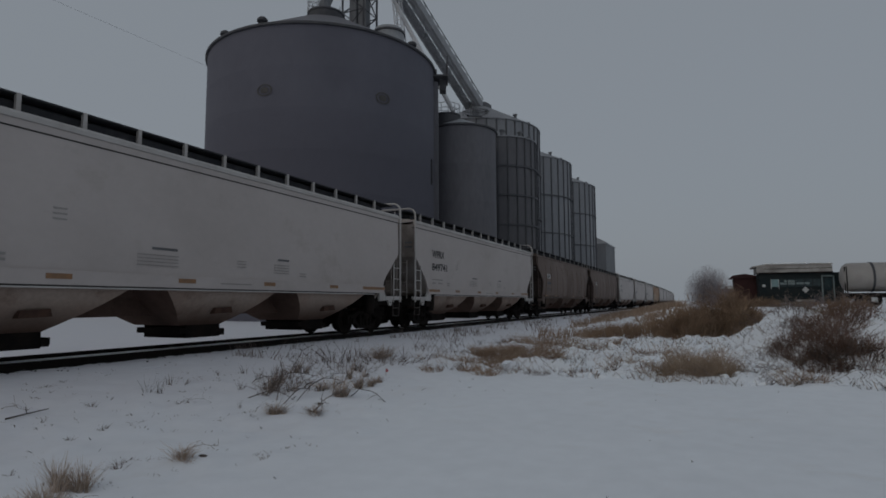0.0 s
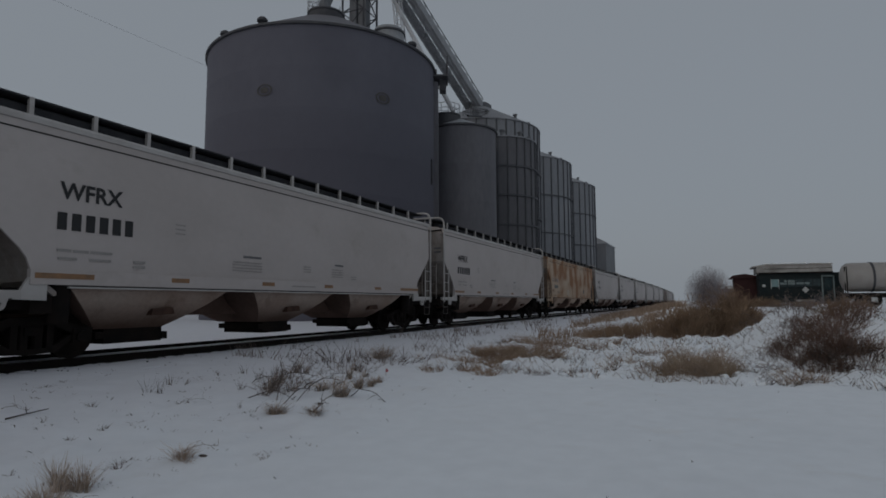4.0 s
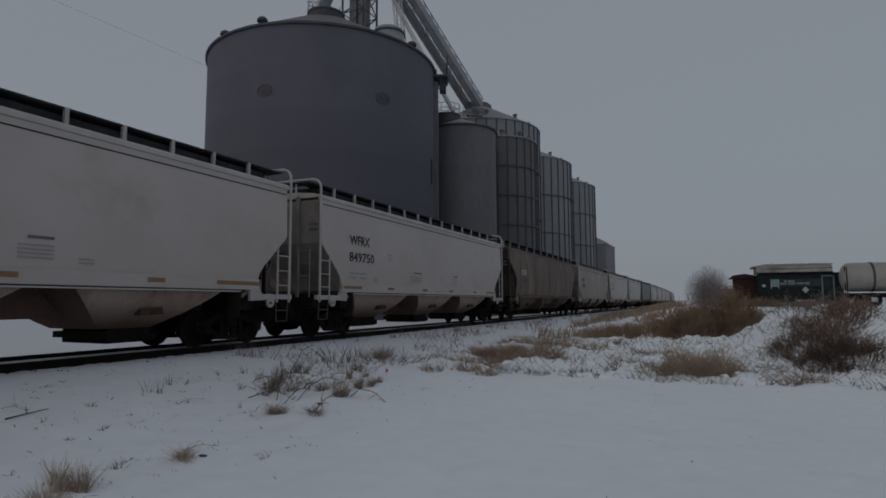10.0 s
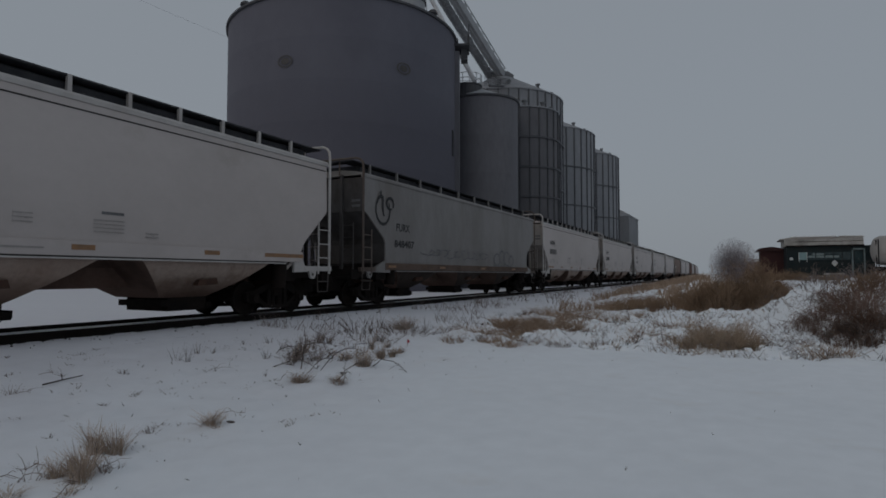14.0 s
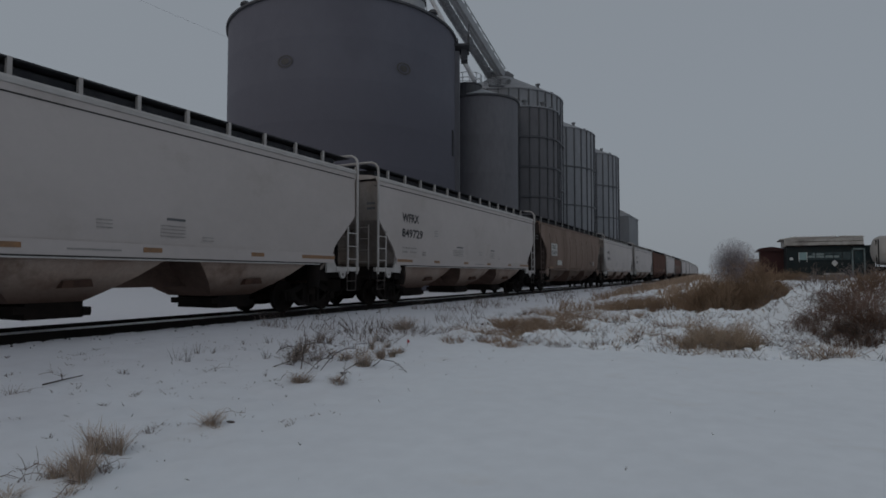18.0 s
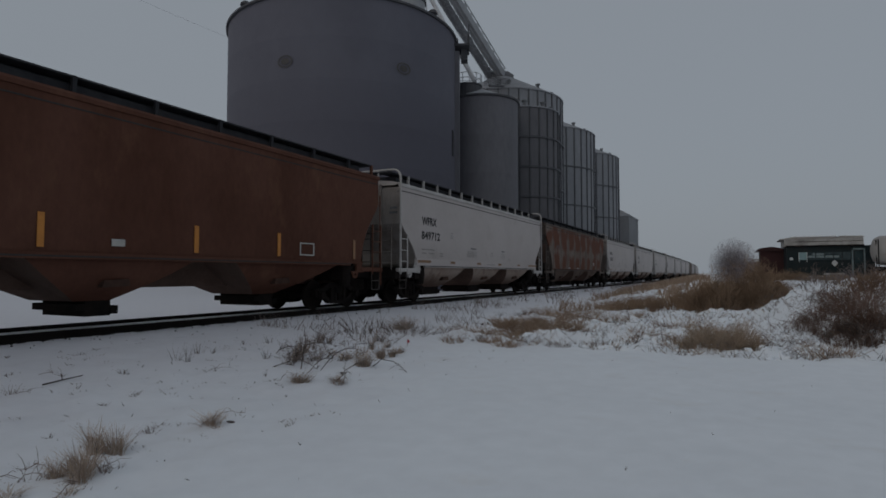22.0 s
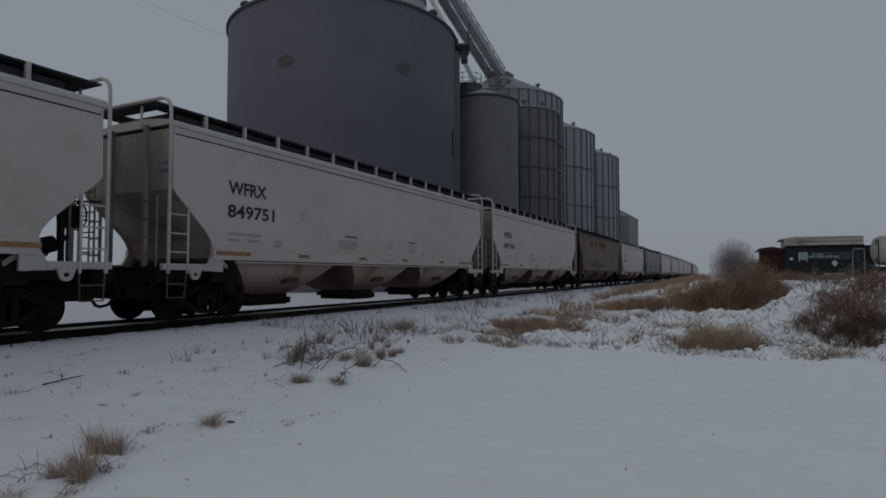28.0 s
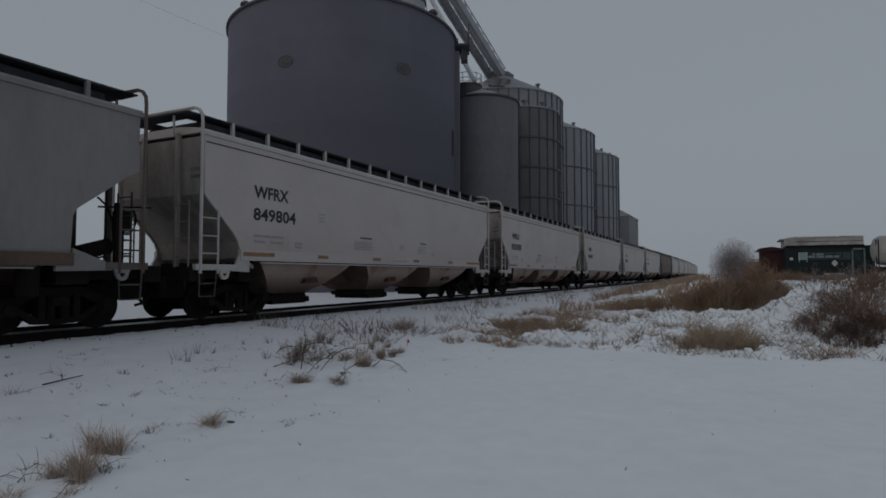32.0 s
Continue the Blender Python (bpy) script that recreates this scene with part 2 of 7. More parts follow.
M_STIFF = material("bin_stiffener", (0.085, 0.087, 0.095), 0.7, second=(0.115, 0.115, 0.125), scale=0.5, bump=0)
M_STEEL = material("conveyor_steel", (0.55, 0.555, 0.57), 0.7, second=(0.42, 0.42, 0.435), scale=0.7, bump=0)
M_STEEL_DARK = material("dark_steelwork", (0.06, 0.06, 0.068), 0.7, second=(0.09, 0.09, 0.095), scale=0.7, bump=0)
M_STRAW = material("dry_grass", (0.39, 0.295, 0.222), 0.9, second=(0.25, 0.172, 0.122), scale=1.2, grain=20, bump=0, spec=0.1)
M_STRAW_GREY = material("grey_dry_weed", (0.27, 0.225, 0.205), 0.9, second=(0.13, 0.102, 0.09), scale=1.2, grain=20, bump=0, spec=0.1)
M_STRAW_PALE = material("pale_dry_grass", (0.60, 0.505, 0.435), 0.9, second=(0.40, 0.315, 0.265), scale=7, grain=20, bump=0, spec=0.1)
M_STRAW_PINK = material("pinkish_dry_grass", (0.49, 0.385, 0.295), 0.9, second=(0.33, 0.25, 0.185), scale=2.5, grain=20, bump=0, spec=0.1)
M_WEED = material("dark_weed_stems", (0.055, 0.042, 0.037), 0.9, second=(0.14, 0.112, 0.098), scale=2, grain=20, bump=0)
M_TWIG = material("golden_brown_twigs", (0.315, 0.222, 0.152), 0.9, second=(0.21, 0.142, 0.098), scale=1.3, grain=20, bump=0, spec=0.1)
M_TWIG_RED = material("reddish_twigs", (0.29, 0.205, 0.17), 0.9, second=(0.185, 0.12, 0.095), scale=1.0, grain=20, bump=0, spec=0.1)
M_TWIG_GREY = material("grey_mauve_twigs", (0.285, 0.25, 0.262), 0.9, second=(0.235, 0.205, 0.215), scale=0.8, bump=0, spec=0.1)
M_GREEN = material("dark_green_coach_paint", (0.011, 0.020, 0.023), 0.6, second=(0.02, 0.026, 0.027), scale=1.5, bump=0.05, spec=0.2)
M_CREAM = material("dirty_cream_roof", (0.46, 0.44, 0.42), 0.8, second=(0.25, 0.235, 0.22), scale=1.4, grain=20, bump=0.1)
M_SHED = material("dark_red_shed", (0.05, 0.018, 0.018), 0.8, second=(0.035, 0.014, 0.014), scale=1.5, bump=0.1)
M_TANK = material("pale_tank_paint", (0.36, 0.34, 0.32), 0.6, second=(0.29, 0.265, 0.25), scale=0.7, bump=0.03, third=(0.18, 0.15, 0.13), third_scale=1.2, third_at=(0.6, 0.8))
M_GLASS = material("dusty_teal_window", (0.035, 0.055, 0.06), 0.15, second=(0.02, 0.034, 0.038), scale=3, bump=0)
M_PALE = material("pale_paint", (0.55, 0.57, 0.57), 0.6, scale=3, bump=0)
M_RED = material("red_flag_cloth", (0.42, 0.05, 0.06), 0.7, bump=0)
M_WIRE = material("cable", (0.27, 0.275, 0.29), 0.6, bump=0)


# ---- mesh building ----
class Shape:
    def __init__(self):
        self.v, self.f = [], []

    def add(self, verts, faces):
        k = len(self.v)
        self.v.extend(verts)
        self.f.extend(tuple(k + i for i in f) for f in faces)
        return self

    def box(self, x0, x1, y0, y1, z0, z1):
        return self.add([(x, y, z) for x in (x0, x1) for y in (y0, y1) for z in (z0, z1)],
                        [(0, 1, 3, 2), (4, 6, 7, 5), (0, 4, 5, 1), (2, 3, 7, 6), (0, 2, 6, 4), (1, 5, 7, 3)])

    def tube(self, points, r, sides=6, r_end=None):
        pts = [Vector(p) for p in points]
        n = len(pts)
        verts, faces = [], []
        for i, p in enumerate(pts):
            d = (pts[min(i + 1, n - 1)] - pts[max(i - 1, 0)]).normalized()
            a = d.cross(Vector((0, 0, 1)) if abs(d.z) < 0.9 else Vector((1, 0, 0))).normalized()
            b = d.cross(a)
            rr = r if r_end is None else r + (r_end - r) * i / max(n - 1, 1)
            verts += [tuple(p + (a * math.cos(2 * math.pi * k / sides) + b * math.sin(2 * math.pi * k / sides)) * rr) for k in range(sides)]
        for i in range(n - 1):
            for k in range(sides):
                q = (k + 1) % sides
                faces.append((i * sides + k, i * sides + q, (i + 1) * sides + q, (i + 1) * sides + k))
        faces += [tuple(reversed(range(sides))), tuple((n - 1) * sides + k for k in range(sides))]
        return self.add(verts, faces)

    def prism(self, outline, axis, a, b):
        """outline: (u, v) pairs swept along axis from a to b. axis x: (y, z); y: (x, z); z: (x, y)."""
        def at(u, v, w):
            return {"x": (w, u, v), "y": (u, w, v), "z": (u, v, w)}[axis]
        n = len(outline)
        verts = [at(u, v, a) for u, v in outline] + [at(u, v, b) for u, v in outline]
        faces = [tuple(range(n)), tuple(reversed(range(n, 2 * n)))] + [(i, (i + 1) % n, n + (i + 1) % n, n + i) for i in range(n)]
        return self.add(verts, faces)

    def lathe(self, profile, sides=48, centre=(0, 0), cap=True):
        """profile: (radius, z) from the bottom up, turned round an upright axis."""
        verts, faces = [], []
        n = len(profile)
        for k in range(sides):
            a = 2 * math.pi * k / sides
            verts += [(centre[0] + r * math.cos(a), centre[1] + r * math.sin(a), z) for r, z in profile]
        for k in range(sides):
            q = (k + 1) % sides
            for i in range(n - 1):
                faces.append((k * n + i, q * n + i, q * n + i + 1, k * n + i + 1))
        if cap:
            faces += [tuple(reversed([k * n for k in range(sides)])), tuple(k * n + n - 1 for k in range(sides))]
        return self.add(verts, faces)

    def blade(self, p, q, w):
        p, q = Vector(p), Vector(q)
        a = (q - p).cross(Vector((random.uniform(-1, 1), random.uniform(-1, 1), 0.3))).normalized() * w
        m = (p + q) / 2 + a * 0.2
        return self.add([tuple(p - a), tuple(p + a), tuple(m + a * 0.6), tuple(m - a * 0.6), tuple(q)], [(0, 1, 2, 3), (3, 2, 4)])


def mesh_of(name, shape, mat, smooth=False, square=True):
    me = bpy.data.meshes.new(name)
    me.from_pydata(shape.v, [], shape.f)
    if square:
        bm = bmesh.new()
        bm.from_mesh(me)
        bmesh.ops.recalc_face_normals(bm, faces=bm.faces)
        bm.to_mesh(me)
        bm.free()
    if smooth:
        me.polygons.foreach_set("use_smooth", [True] * len(me.polygons))
        me.set_sharp_from_angle(angle=radians(35))
    me.materials.append(mat)
    return me


def part(name, shape, mat, parent=None, label="", smooth=False):
    """One mesh object, from a Shape or a mesh that it shares, under a thing or a part."""
    ob = new(name, mesh_of(name, shape, mat, smooth) if isinstance(shape, Shape) else shape)
    if parent:
        ob.parent = parent
    if label:
        tagged(ob, label)
    return ob


def smoothstep(a, b, x):
    t = min(max((x - a) / (b - a), 0.0), 1.0)
    return t * t * (3 - 2 * t)


# ---- the plan: y runs along the track, x to its right; the camera's spot is the origin ----
TRACK_X, RAIL_TOP, SPEED = -12.5, 0.455, 23.847
CAR_BASE, SAG = 0.59, -0.135   # zero level of the car bodies, and of their trucks below it


def track(s):
    """Centre of the track at s metres along it, and its heading."""
    if s < 100:
        return TRACK_X, 0.0
    e = min(s, 560) - 100
    bend = 1.0e-4
    return TRACK_X - bend * e * e - 2 * bend * e * max(s - 560, 0), 2 * bend * e


def ground_height(x, y):
    cx = track(y)[0]
    d = abs(x - cx)
    h = 0.31 * smoothstep(7.5, 1.6, d) - 0.16 * smoothstep(1.6, 1.2, d)
    side = smoothstep(-6.5, 0.5, x + 0.06 * (y - 15)) * smoothstep(400, 120, y)
    h += (0.45 * smoothstep(12.0, 19.5, y) + 0.72 * smoothstep(20.0, 42.0, y)) * side
    h += 0.05 * noise.noise((x * 0.25, y * 0.25, 0)) * smoothstep(2.0, 6, d)
    h += 0.03 * noise.noise((x * 1.5, y * 1.5, 11)) * smoothstep(2.4, 5, d) * smoothstep(-2.5, -5.0, x)
    h += (0.05 * noise.noise((x * 2.4, y * 2.4, 31)) + 0.045 * noise.noise((x * 5.0, y * 5.0, 37))) * smoothstep(-2.6, -4.6, x) * smoothstep(14, 10, y) * smoothstep(-11.0, -10.0, x) * smoothstep(-1.0, 1.0, y)
    rough = smoothstep(11.8, 13.0, y) * smoothstep(-8.5, -6.0, x)
    h += (0.16 * noise.noise((x * 1.1, y * 1.1, 3)) + 0.14 * noise.noise((x * 2.6, y * 2.6, 7)) + 0.07 * noise.noise((x * 5.5, y * 5.5, 17)) * smoothstep(24, 18, y)) * rough * smoothstep(60, 30, y)
    h += 1.12 * math.exp(-((abs(x - 2.6) / 1.88) ** 3.5 + ((y - 16.3) / 1.8) ** 2))
    h += 0.42 * math.exp(-(((x - 3.5) / 0.6) ** 2 + ((y - 14.7) / 0.7) ** 2))
    h += 0.62 * math.exp(-(((x - 6.2) / 1.3) ** 2 + ((y - 16.0) / 1.6) ** 2))
    return h


def steps(stops):
    vals = []
    for a, b, d in stops:
        n = max(1, round((b - a) / d))
        vals += [a + (b - a) * i / n for i in range(n)]
    return vals + [stops[-1][1]]


gx = steps([(-3000, -300, 450), (-300, -60, 20), (-60, -20, 4), (-20, -15, 0.5), (-15, -11, 0.2), (-11, -3, 0.13), (-3, 6, 0.14), (6, 9, 0.25), (9, 30, 1.5), (30, 100, 8), (100, 300, 40), (300, 3000, 450)])
gy = steps([(-3000, -300, 450), (-300, -40, 30), (-40, 0, 4), (0, 12, 0.15), (12, 20, 0.16), (20, 30, 0.3), (30, 70, 1.3), (70, 200, 8), (200, 700, 25), (700, 1200, 100), (1200, 4500, 550)])
g = Shape()
g.v = [(x, y, ground_height(x, y)) for y in gy for x in gx]
w = len(gx)
g.f = [(j * w + i, j * w + i + 1, (j + 1) * w + i + 1, (j + 1) * w + i) for j in range(len(gy) - 1) for i in range(w - 1)]
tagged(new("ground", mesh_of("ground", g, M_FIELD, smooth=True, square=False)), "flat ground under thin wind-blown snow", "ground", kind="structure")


def along(shape, outline, s0, s1, offset=0.0):
    """Sweep an outline of (x, z) along the track."""
    ss = steps([(s0, 0, 60), (0, 100, 50), (100, 560, 20), (560, s1, 60)])
    n = len(outline)
    verts, faces = [], []
    for s in ss:
        cx, a = track(s)
        verts += [(cx + (u + offset) * math.cos(a), s + (u + offset) * math.sin(a), v) for u, v in outline]
    for i in range(len(ss) - 1):
        faces += [(i * n + k, i * n + (k + 1) % n, (i + 1) * n + (k + 1) % n, (i + 1) * n + k) for k in range(n)]
    faces += [tuple(range(n)), tuple(reversed(range((len(ss) - 1) * n, len(ss) * n)))]
    return shape.add(verts, faces)


railway = tagged(new("railway_track"), "single railway track with dark rails on a snowy bed", "railway track", kind="structure")
RAIL = [(-0.07, 0), (0.07, 0), (0.07, 0.02), (0.015, 0.04), (0.015, 0.14), (0.036, 0.15), (0.036, 0.185), (-0.036, 0.185), (-0.036, 0.15), (-0.015, 0.14), (-0.015, 0.04), (-0.07, 0.02)]
for side in (-0.755, 0.755):
    part("rail", along(Shape(), [(u, v + RAIL_TOP - 0.185) for u, v in RAIL], -850, 1200, side), M_RAIL, railway)
for sg in (-1, 1):
    part("ballast_shoulder", along(Shape(), [(sg * u, v) for u, v in ((0.62, 0.10), (0.62, 0.272), (0.86, 0.282), (0.99, 0.262), (0.99, 0.10))], -850, 1200), M_BALLAST, railway, "dark ballast and tie ends showing beside the rail")
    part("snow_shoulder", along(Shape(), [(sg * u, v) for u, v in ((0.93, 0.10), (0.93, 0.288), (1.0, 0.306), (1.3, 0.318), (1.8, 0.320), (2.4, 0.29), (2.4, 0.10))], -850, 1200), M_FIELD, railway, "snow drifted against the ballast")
part("snow_between_rails", along(Shape(), [(-0.67, 0.1), (0.67, 0.1), (0.67, 0.37), (0.6, 0.392), (0.3, 0.405), (-0.2, 0.402), (-0.5, 0.388), (-0.67, 0.36)], -850, 1200), M_SNOW, railway, "packed snow between the rails")


s = Shape()
for _ in range(240):
    y = 1.0 + 44 * random.random() ** 1.5
    u = 0.95 + 1.5 * random.random() ** 2.2
    z = 0.30 + 0.018 * smoothstep(0.95, 1.3, u) - 0.03 * smoothstep(1.8, 2.4, u)
    r = random.uniform(0.012, 0.036)
    turn, squash = random.uniform(0, 3.14), random.uniform(0.6, 1.0)
    pts = [(random.uniform(0.7, 1.1), 2 * math.pi * k / 5 + turn) for k in range(5)]
    s.add([(TRACK_X + u + r * q * math.cos(a), y + r * q * squash * math.sin(a), z - 0.02) for q, a in pts] + [(TRACK_X + u + 0.6 * r * q * math.cos(a), y + 0.6 * r * q * math.sin(a), z + 0.75 * r) for q, a in pts],
          [(k, (k + 1) % 5, 5 + (k + 1) % 5, 5 + k) for k in range(5)] + [(5, 6, 7, 8, 9)])
tagged(new("ballast_stones", mesh_of("ballast_stones", s, M_BALLAST)), "dark ballast stones scattered on the snow beside the rail", "ballast", kind="stuff")
s = Shape()
for _ in range(420):
    y, u, r = 1.0 + 44 * random.random() ** 1.4, random.uniform(0.90, 0.99), random.uniform(0.03, 0.11)
    ring = [(r * random.uniform(0.7, 1.2), 2 * math.pi * k / 9) for k in range(9)]
    z = 0.285
    s.add([(TRACK_X + u + 0.6 * q * math.cos(a), y + 1.6 * q * math.sin(a), z - 0.03) for q, a in ring] + [(TRACK_X + u + 0.35 * q * math.cos(a), y + q * math.sin(a), z + 0.25 * r) for q, a in ring],
          [(k, (k + 1) % 9, 9 + (k + 1) % 9, 9 + k) for k in range(9)] + [tuple(range(9, 18))])
tagged(new("snow_clumps", mesh_of("snow_clumps", s, M_FIELD, smooth=True)), "small clumps of snow lying on the ballast edge", "snow", kind="stuff")


# ---- freight cars ----
CAR_LENGTH = {"grey": 18.91, "far": 18.91, "brown": 20.76, "cream": 20.33, "worn": 20.5, "tan": 20.14, "oxide": 20.08, "patched": 19.87, "olive": 19.34}  # over the couplers
GAUGE_Y = 2.34       # truck centre from the coupler
SIDE = 1.58
# the slanted end edge of a side sheet, from the eaves down: height, distance from the coupler
CUT_GREY = ((4.22, 0.82), (2.86, 0.82), (2.76, 0.89), (1.95, 1.74), (1.78, 1.87), (1.60, 1.94), (1.36, 1.97))
CUT_WORN = ((4.22, 1.12), (3.08, 1.12), (2.98, 1.32), (2.20, 2.36), (2.05, 2.44), (1.36, 2.46))
CUT_DEEP = ((4.22, 0.80), (3.62, 0.80), (3.48, 0.92), (2.66, 1.92), (2.48, 2.05), (2.30, 2.10), (1.36, 2.12))
CUT_ROUND = ((4.22, 0.78), (3.40, 0.78), (3.22, 0.88), (2.80, 1.22), (2.40, 1.50), (2.00, 1.68), (1.70, 1.76), (1.36, 1.80))
CUT_CREAM = ((4.22, 0.86), (3.55, 0.86), (3.45, 0.93), (2.32, 1.90), (2.15, 1.99), (1.36, 2.05))
CUT_CURVED = ((4.22, 0.52), (3.60, 0.52), (3.30, 0.72), (2.70, 1.25), (2.10, 1.66), (1.60, 1.92), (1.36, 2.02))


def edge_at(cut, z):
    """Distance of the end edge from the coupler at height z."""
    for (z1, y1), (z0, y0) in zip(cut, cut[1:]):
        if z >= z0:
            return y0 + (y1 - y0) * min(max((z - z0) / (z1 - z0), 0), 1)
    return cut[-1][1]


def side_x(bulge, z):
    return SIDE - bulge * (2 * (z - 2.6) / 2.6) ** 2 if z < 3.72 else SIDE - bulge * 0.742 - 0.4 * bulge * (z - 3.72)


def side_panel(sign, bulge, cut, CAR):
    """A side sheet with the sloped cut at each end; bulge: how far its middle stands out."""
    s = Shape()
    levels = sorted({1.36, 1.5, 1.7, 1.9, 2.1, 2.3, 2.5, 2.7, 2.9, 3.1, 3.3, 3.5, 3.7, 3.72, 4.05} | {z for z, _ in cut})
    for shift in (0.0, -0.05):
        k = len(s.v)
        for z in levels:
            y, x = edge_at(cut, z), side_x(bulge, z) + shift
            s.v += [(sign * x, y, z), (sign * x, CAR - y, z)]
        s.f += [(k + 2 * i, k + 2 * i + 1, k + 2 * i + 3, k + 2 * i + 2) for i in range(len(levels) - 1)]
    n = 2 * len(levels)
    edge = [2 * i for i in range(len(levels))] + [2 * i + 1 for i in reversed(range(len(levels)))]
    s.f += [(edge[i], edge[(i + 1) % n], n + edge[(i + 1) % n], n + edge[i]) for i in range(n)]
    return s


def bay_mesh(c, front, back, side_mat, toe=0.90, heel=0.62):
    """A discharge hopper: side sheets that curve in under the car, and browner slope sheets before and behind, darkened
    for the shade there.
    front, back: how far it reaches from its centre at the sill, forwards and backwards."""
    rings = []
    for wx, u, v, z in ((1.46, 1.32, 1.32, 1.86), (1.49, 1.0, 1.0, 1.30), (1.45, 0.86, 0.81, 1.14), (1.36, 0.67, 0.58, 0.94), (1.20, 0.44, 0.34, 0.74), (0.98, 0.20, 0.14, 0.56), (0.76, 0.0, 0.0, 0.42)):
        rings.append((wx, toe + (front - toe) * u, heel + (back - heel) * v, z))
    n = len(rings)
    h = Shape().add([(sx * wx, c + yy, z) for wx, ya, yb, z in rings for sx, yy in ((-1, -ya), (1, -ya), (1, yb), (-1, yb))],
                    [(4 * r + k, 4 * r + (k + 1) % 4, 4 * r + 4 + (k + 1) % 4, 4 * r + 4 + k) for k in (1, 3, 0, 2) for r in range(n - 1)])
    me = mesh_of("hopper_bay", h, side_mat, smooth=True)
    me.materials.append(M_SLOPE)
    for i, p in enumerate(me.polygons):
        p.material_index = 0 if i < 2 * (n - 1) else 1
    return me


def wheelset_shape():
    s = Shape()
    for x0 in (-0.72, 0.72):
        prof = [(0.10, -0.07), (0.40, -0.045), (0.457, -0.05), (0.457, 0.06), (0.42, 0.06), (0.36, 0.02), (0.14, 0.03), (0.10, 0.08)]
        one = Shape().lathe(prof, 24)
        sg = 1 if x0 > 0 else -1
        s.add([(x0 + sg * z, x, y) for x, y, z in one.v], one.f)
    return s.tube([(-0.98, 0, 0), (0.98, 0, 0)], 0.08, 8)


def truck_frame_shape():
    """Cast side frame: an arch bar over and a tension bar under two triangular windows and the spring nest."""
    s = Shape()
    for y in (-1, 1):
        s.prism([(y * 1.15, 0.62), (y * 0.85, 0.66), (y * 0.42, 0.84), (0, 0.84), (0, 0.70), (y * 0.36, 0.70), (y * 0.74, 0.52), (y * 1.15, 0.52)], "x", -0.08, 0.08)
        s.prism([(y * 1.12, 0.52), (y * 0.74, 0.52), (y * 0.74, 0.36), (y * 1.12, 0.36)], "x", -0.08, 0.08)
        s.prism([(y * 0.80, 0.46), (y * 0.70, 0.36), (y * 0.44, 0.17), (0, 0.15), (0, 0.25), (y * 0.36, 0.27), (y * 0.72, 0.50)], "x", -0.08, 0.08)
        s.prism([(y * 0.26, 0.25), (y * 0.38, 0.27), (y * 0.38, 0.70), (y * 0.26, 0.70)], "x", -0.09, 0.09)
        s.box(-0.10, 0.13, y * 0.89 - 0.15, y * 0.89 + 0.15, 0.33, 0.6)
        s.tube([(0.13, y * 0.89, 0.457), (0.19, y * 0.89, 0.457)], 0.11, 10)
        s.tube([(0, y * 0.13, 0.25), (0, y * 0.13, 0.6)], 0.09, 8)
    return s


MESH = {
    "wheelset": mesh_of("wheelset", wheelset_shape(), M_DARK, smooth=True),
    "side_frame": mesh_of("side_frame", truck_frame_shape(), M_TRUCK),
    # the bolster's last box is added to fill the truck's bright gaps with near-black
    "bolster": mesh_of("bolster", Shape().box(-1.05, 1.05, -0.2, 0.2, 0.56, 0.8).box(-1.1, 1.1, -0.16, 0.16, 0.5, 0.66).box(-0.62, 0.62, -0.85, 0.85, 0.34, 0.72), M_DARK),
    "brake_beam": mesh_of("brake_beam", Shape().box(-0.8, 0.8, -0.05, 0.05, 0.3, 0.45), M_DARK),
}


def add_truck(car, y):
    t = new("truck")
    t.parent = car
    t.location = (0, y, SAG)
    for x in (-0.98, 0.98):
        part("side_frame", MESH["side_frame"], None, t).location = (x, 0, 0)
    part("bolster", MESH["bolster"], None, t)
    for dy in (0.42,):
        part("brake_beam", MESH["brake_beam"], None, t).location = (0, dy, 0)
    for dy in (-0.89, 0.89):
        w_ = part("wheelset", MESH["wheelset"], None, t)
        w_.matrix_parent_inverse = Matrix.Translation((0, dy, 0.457))


def lug(y, sg):
    """A jacking lug with a round hole under the corner of a car."""
    out_, hole, n = [], [], 12
    for k in range(n):
        a = math.pi + math.pi * k / (n - 1)
        out_.append((y + 0.13 * math.cos(a), 0.965 + 0.13 * math.sin(a)))
    ring = [(y - 0.17, 1.06)] + out_ + [(y + 0.17, 1.06)]
    for k in range(len(ring)):
        a = math.pi * 0.85 + 1.3 * math.pi * k / (len(ring) - 1)
        hole.append((y + 0.055 * math.cos(a), 0.965 + 0.055 * math.sin(a)))
    m = len(ring)
    s = Shape()
    for x in sorted((sg * 1.53, sg * 1.59)):
        s.v += [(x, u, v) for u, v in ring] + [(x, u, v) for u, v in hole]
    for o in (0, 2 * m):
        s.f += [(o + i, o + i + 1, o + m + i + 1, o + m + i) for i in range(m - 1)] + [(o, o + m, o + 2 * m - 1, o + m - 1)]
    s.f += [(i, (i + 1) % m, 2 * m + (i + 1) % m, 2 * m + i) for i in range(m)] + [(m + i, m + (i + 1) % m, 3 * m + (i + 1) % m, 3 * m + i) for i in range(m)]
    return s


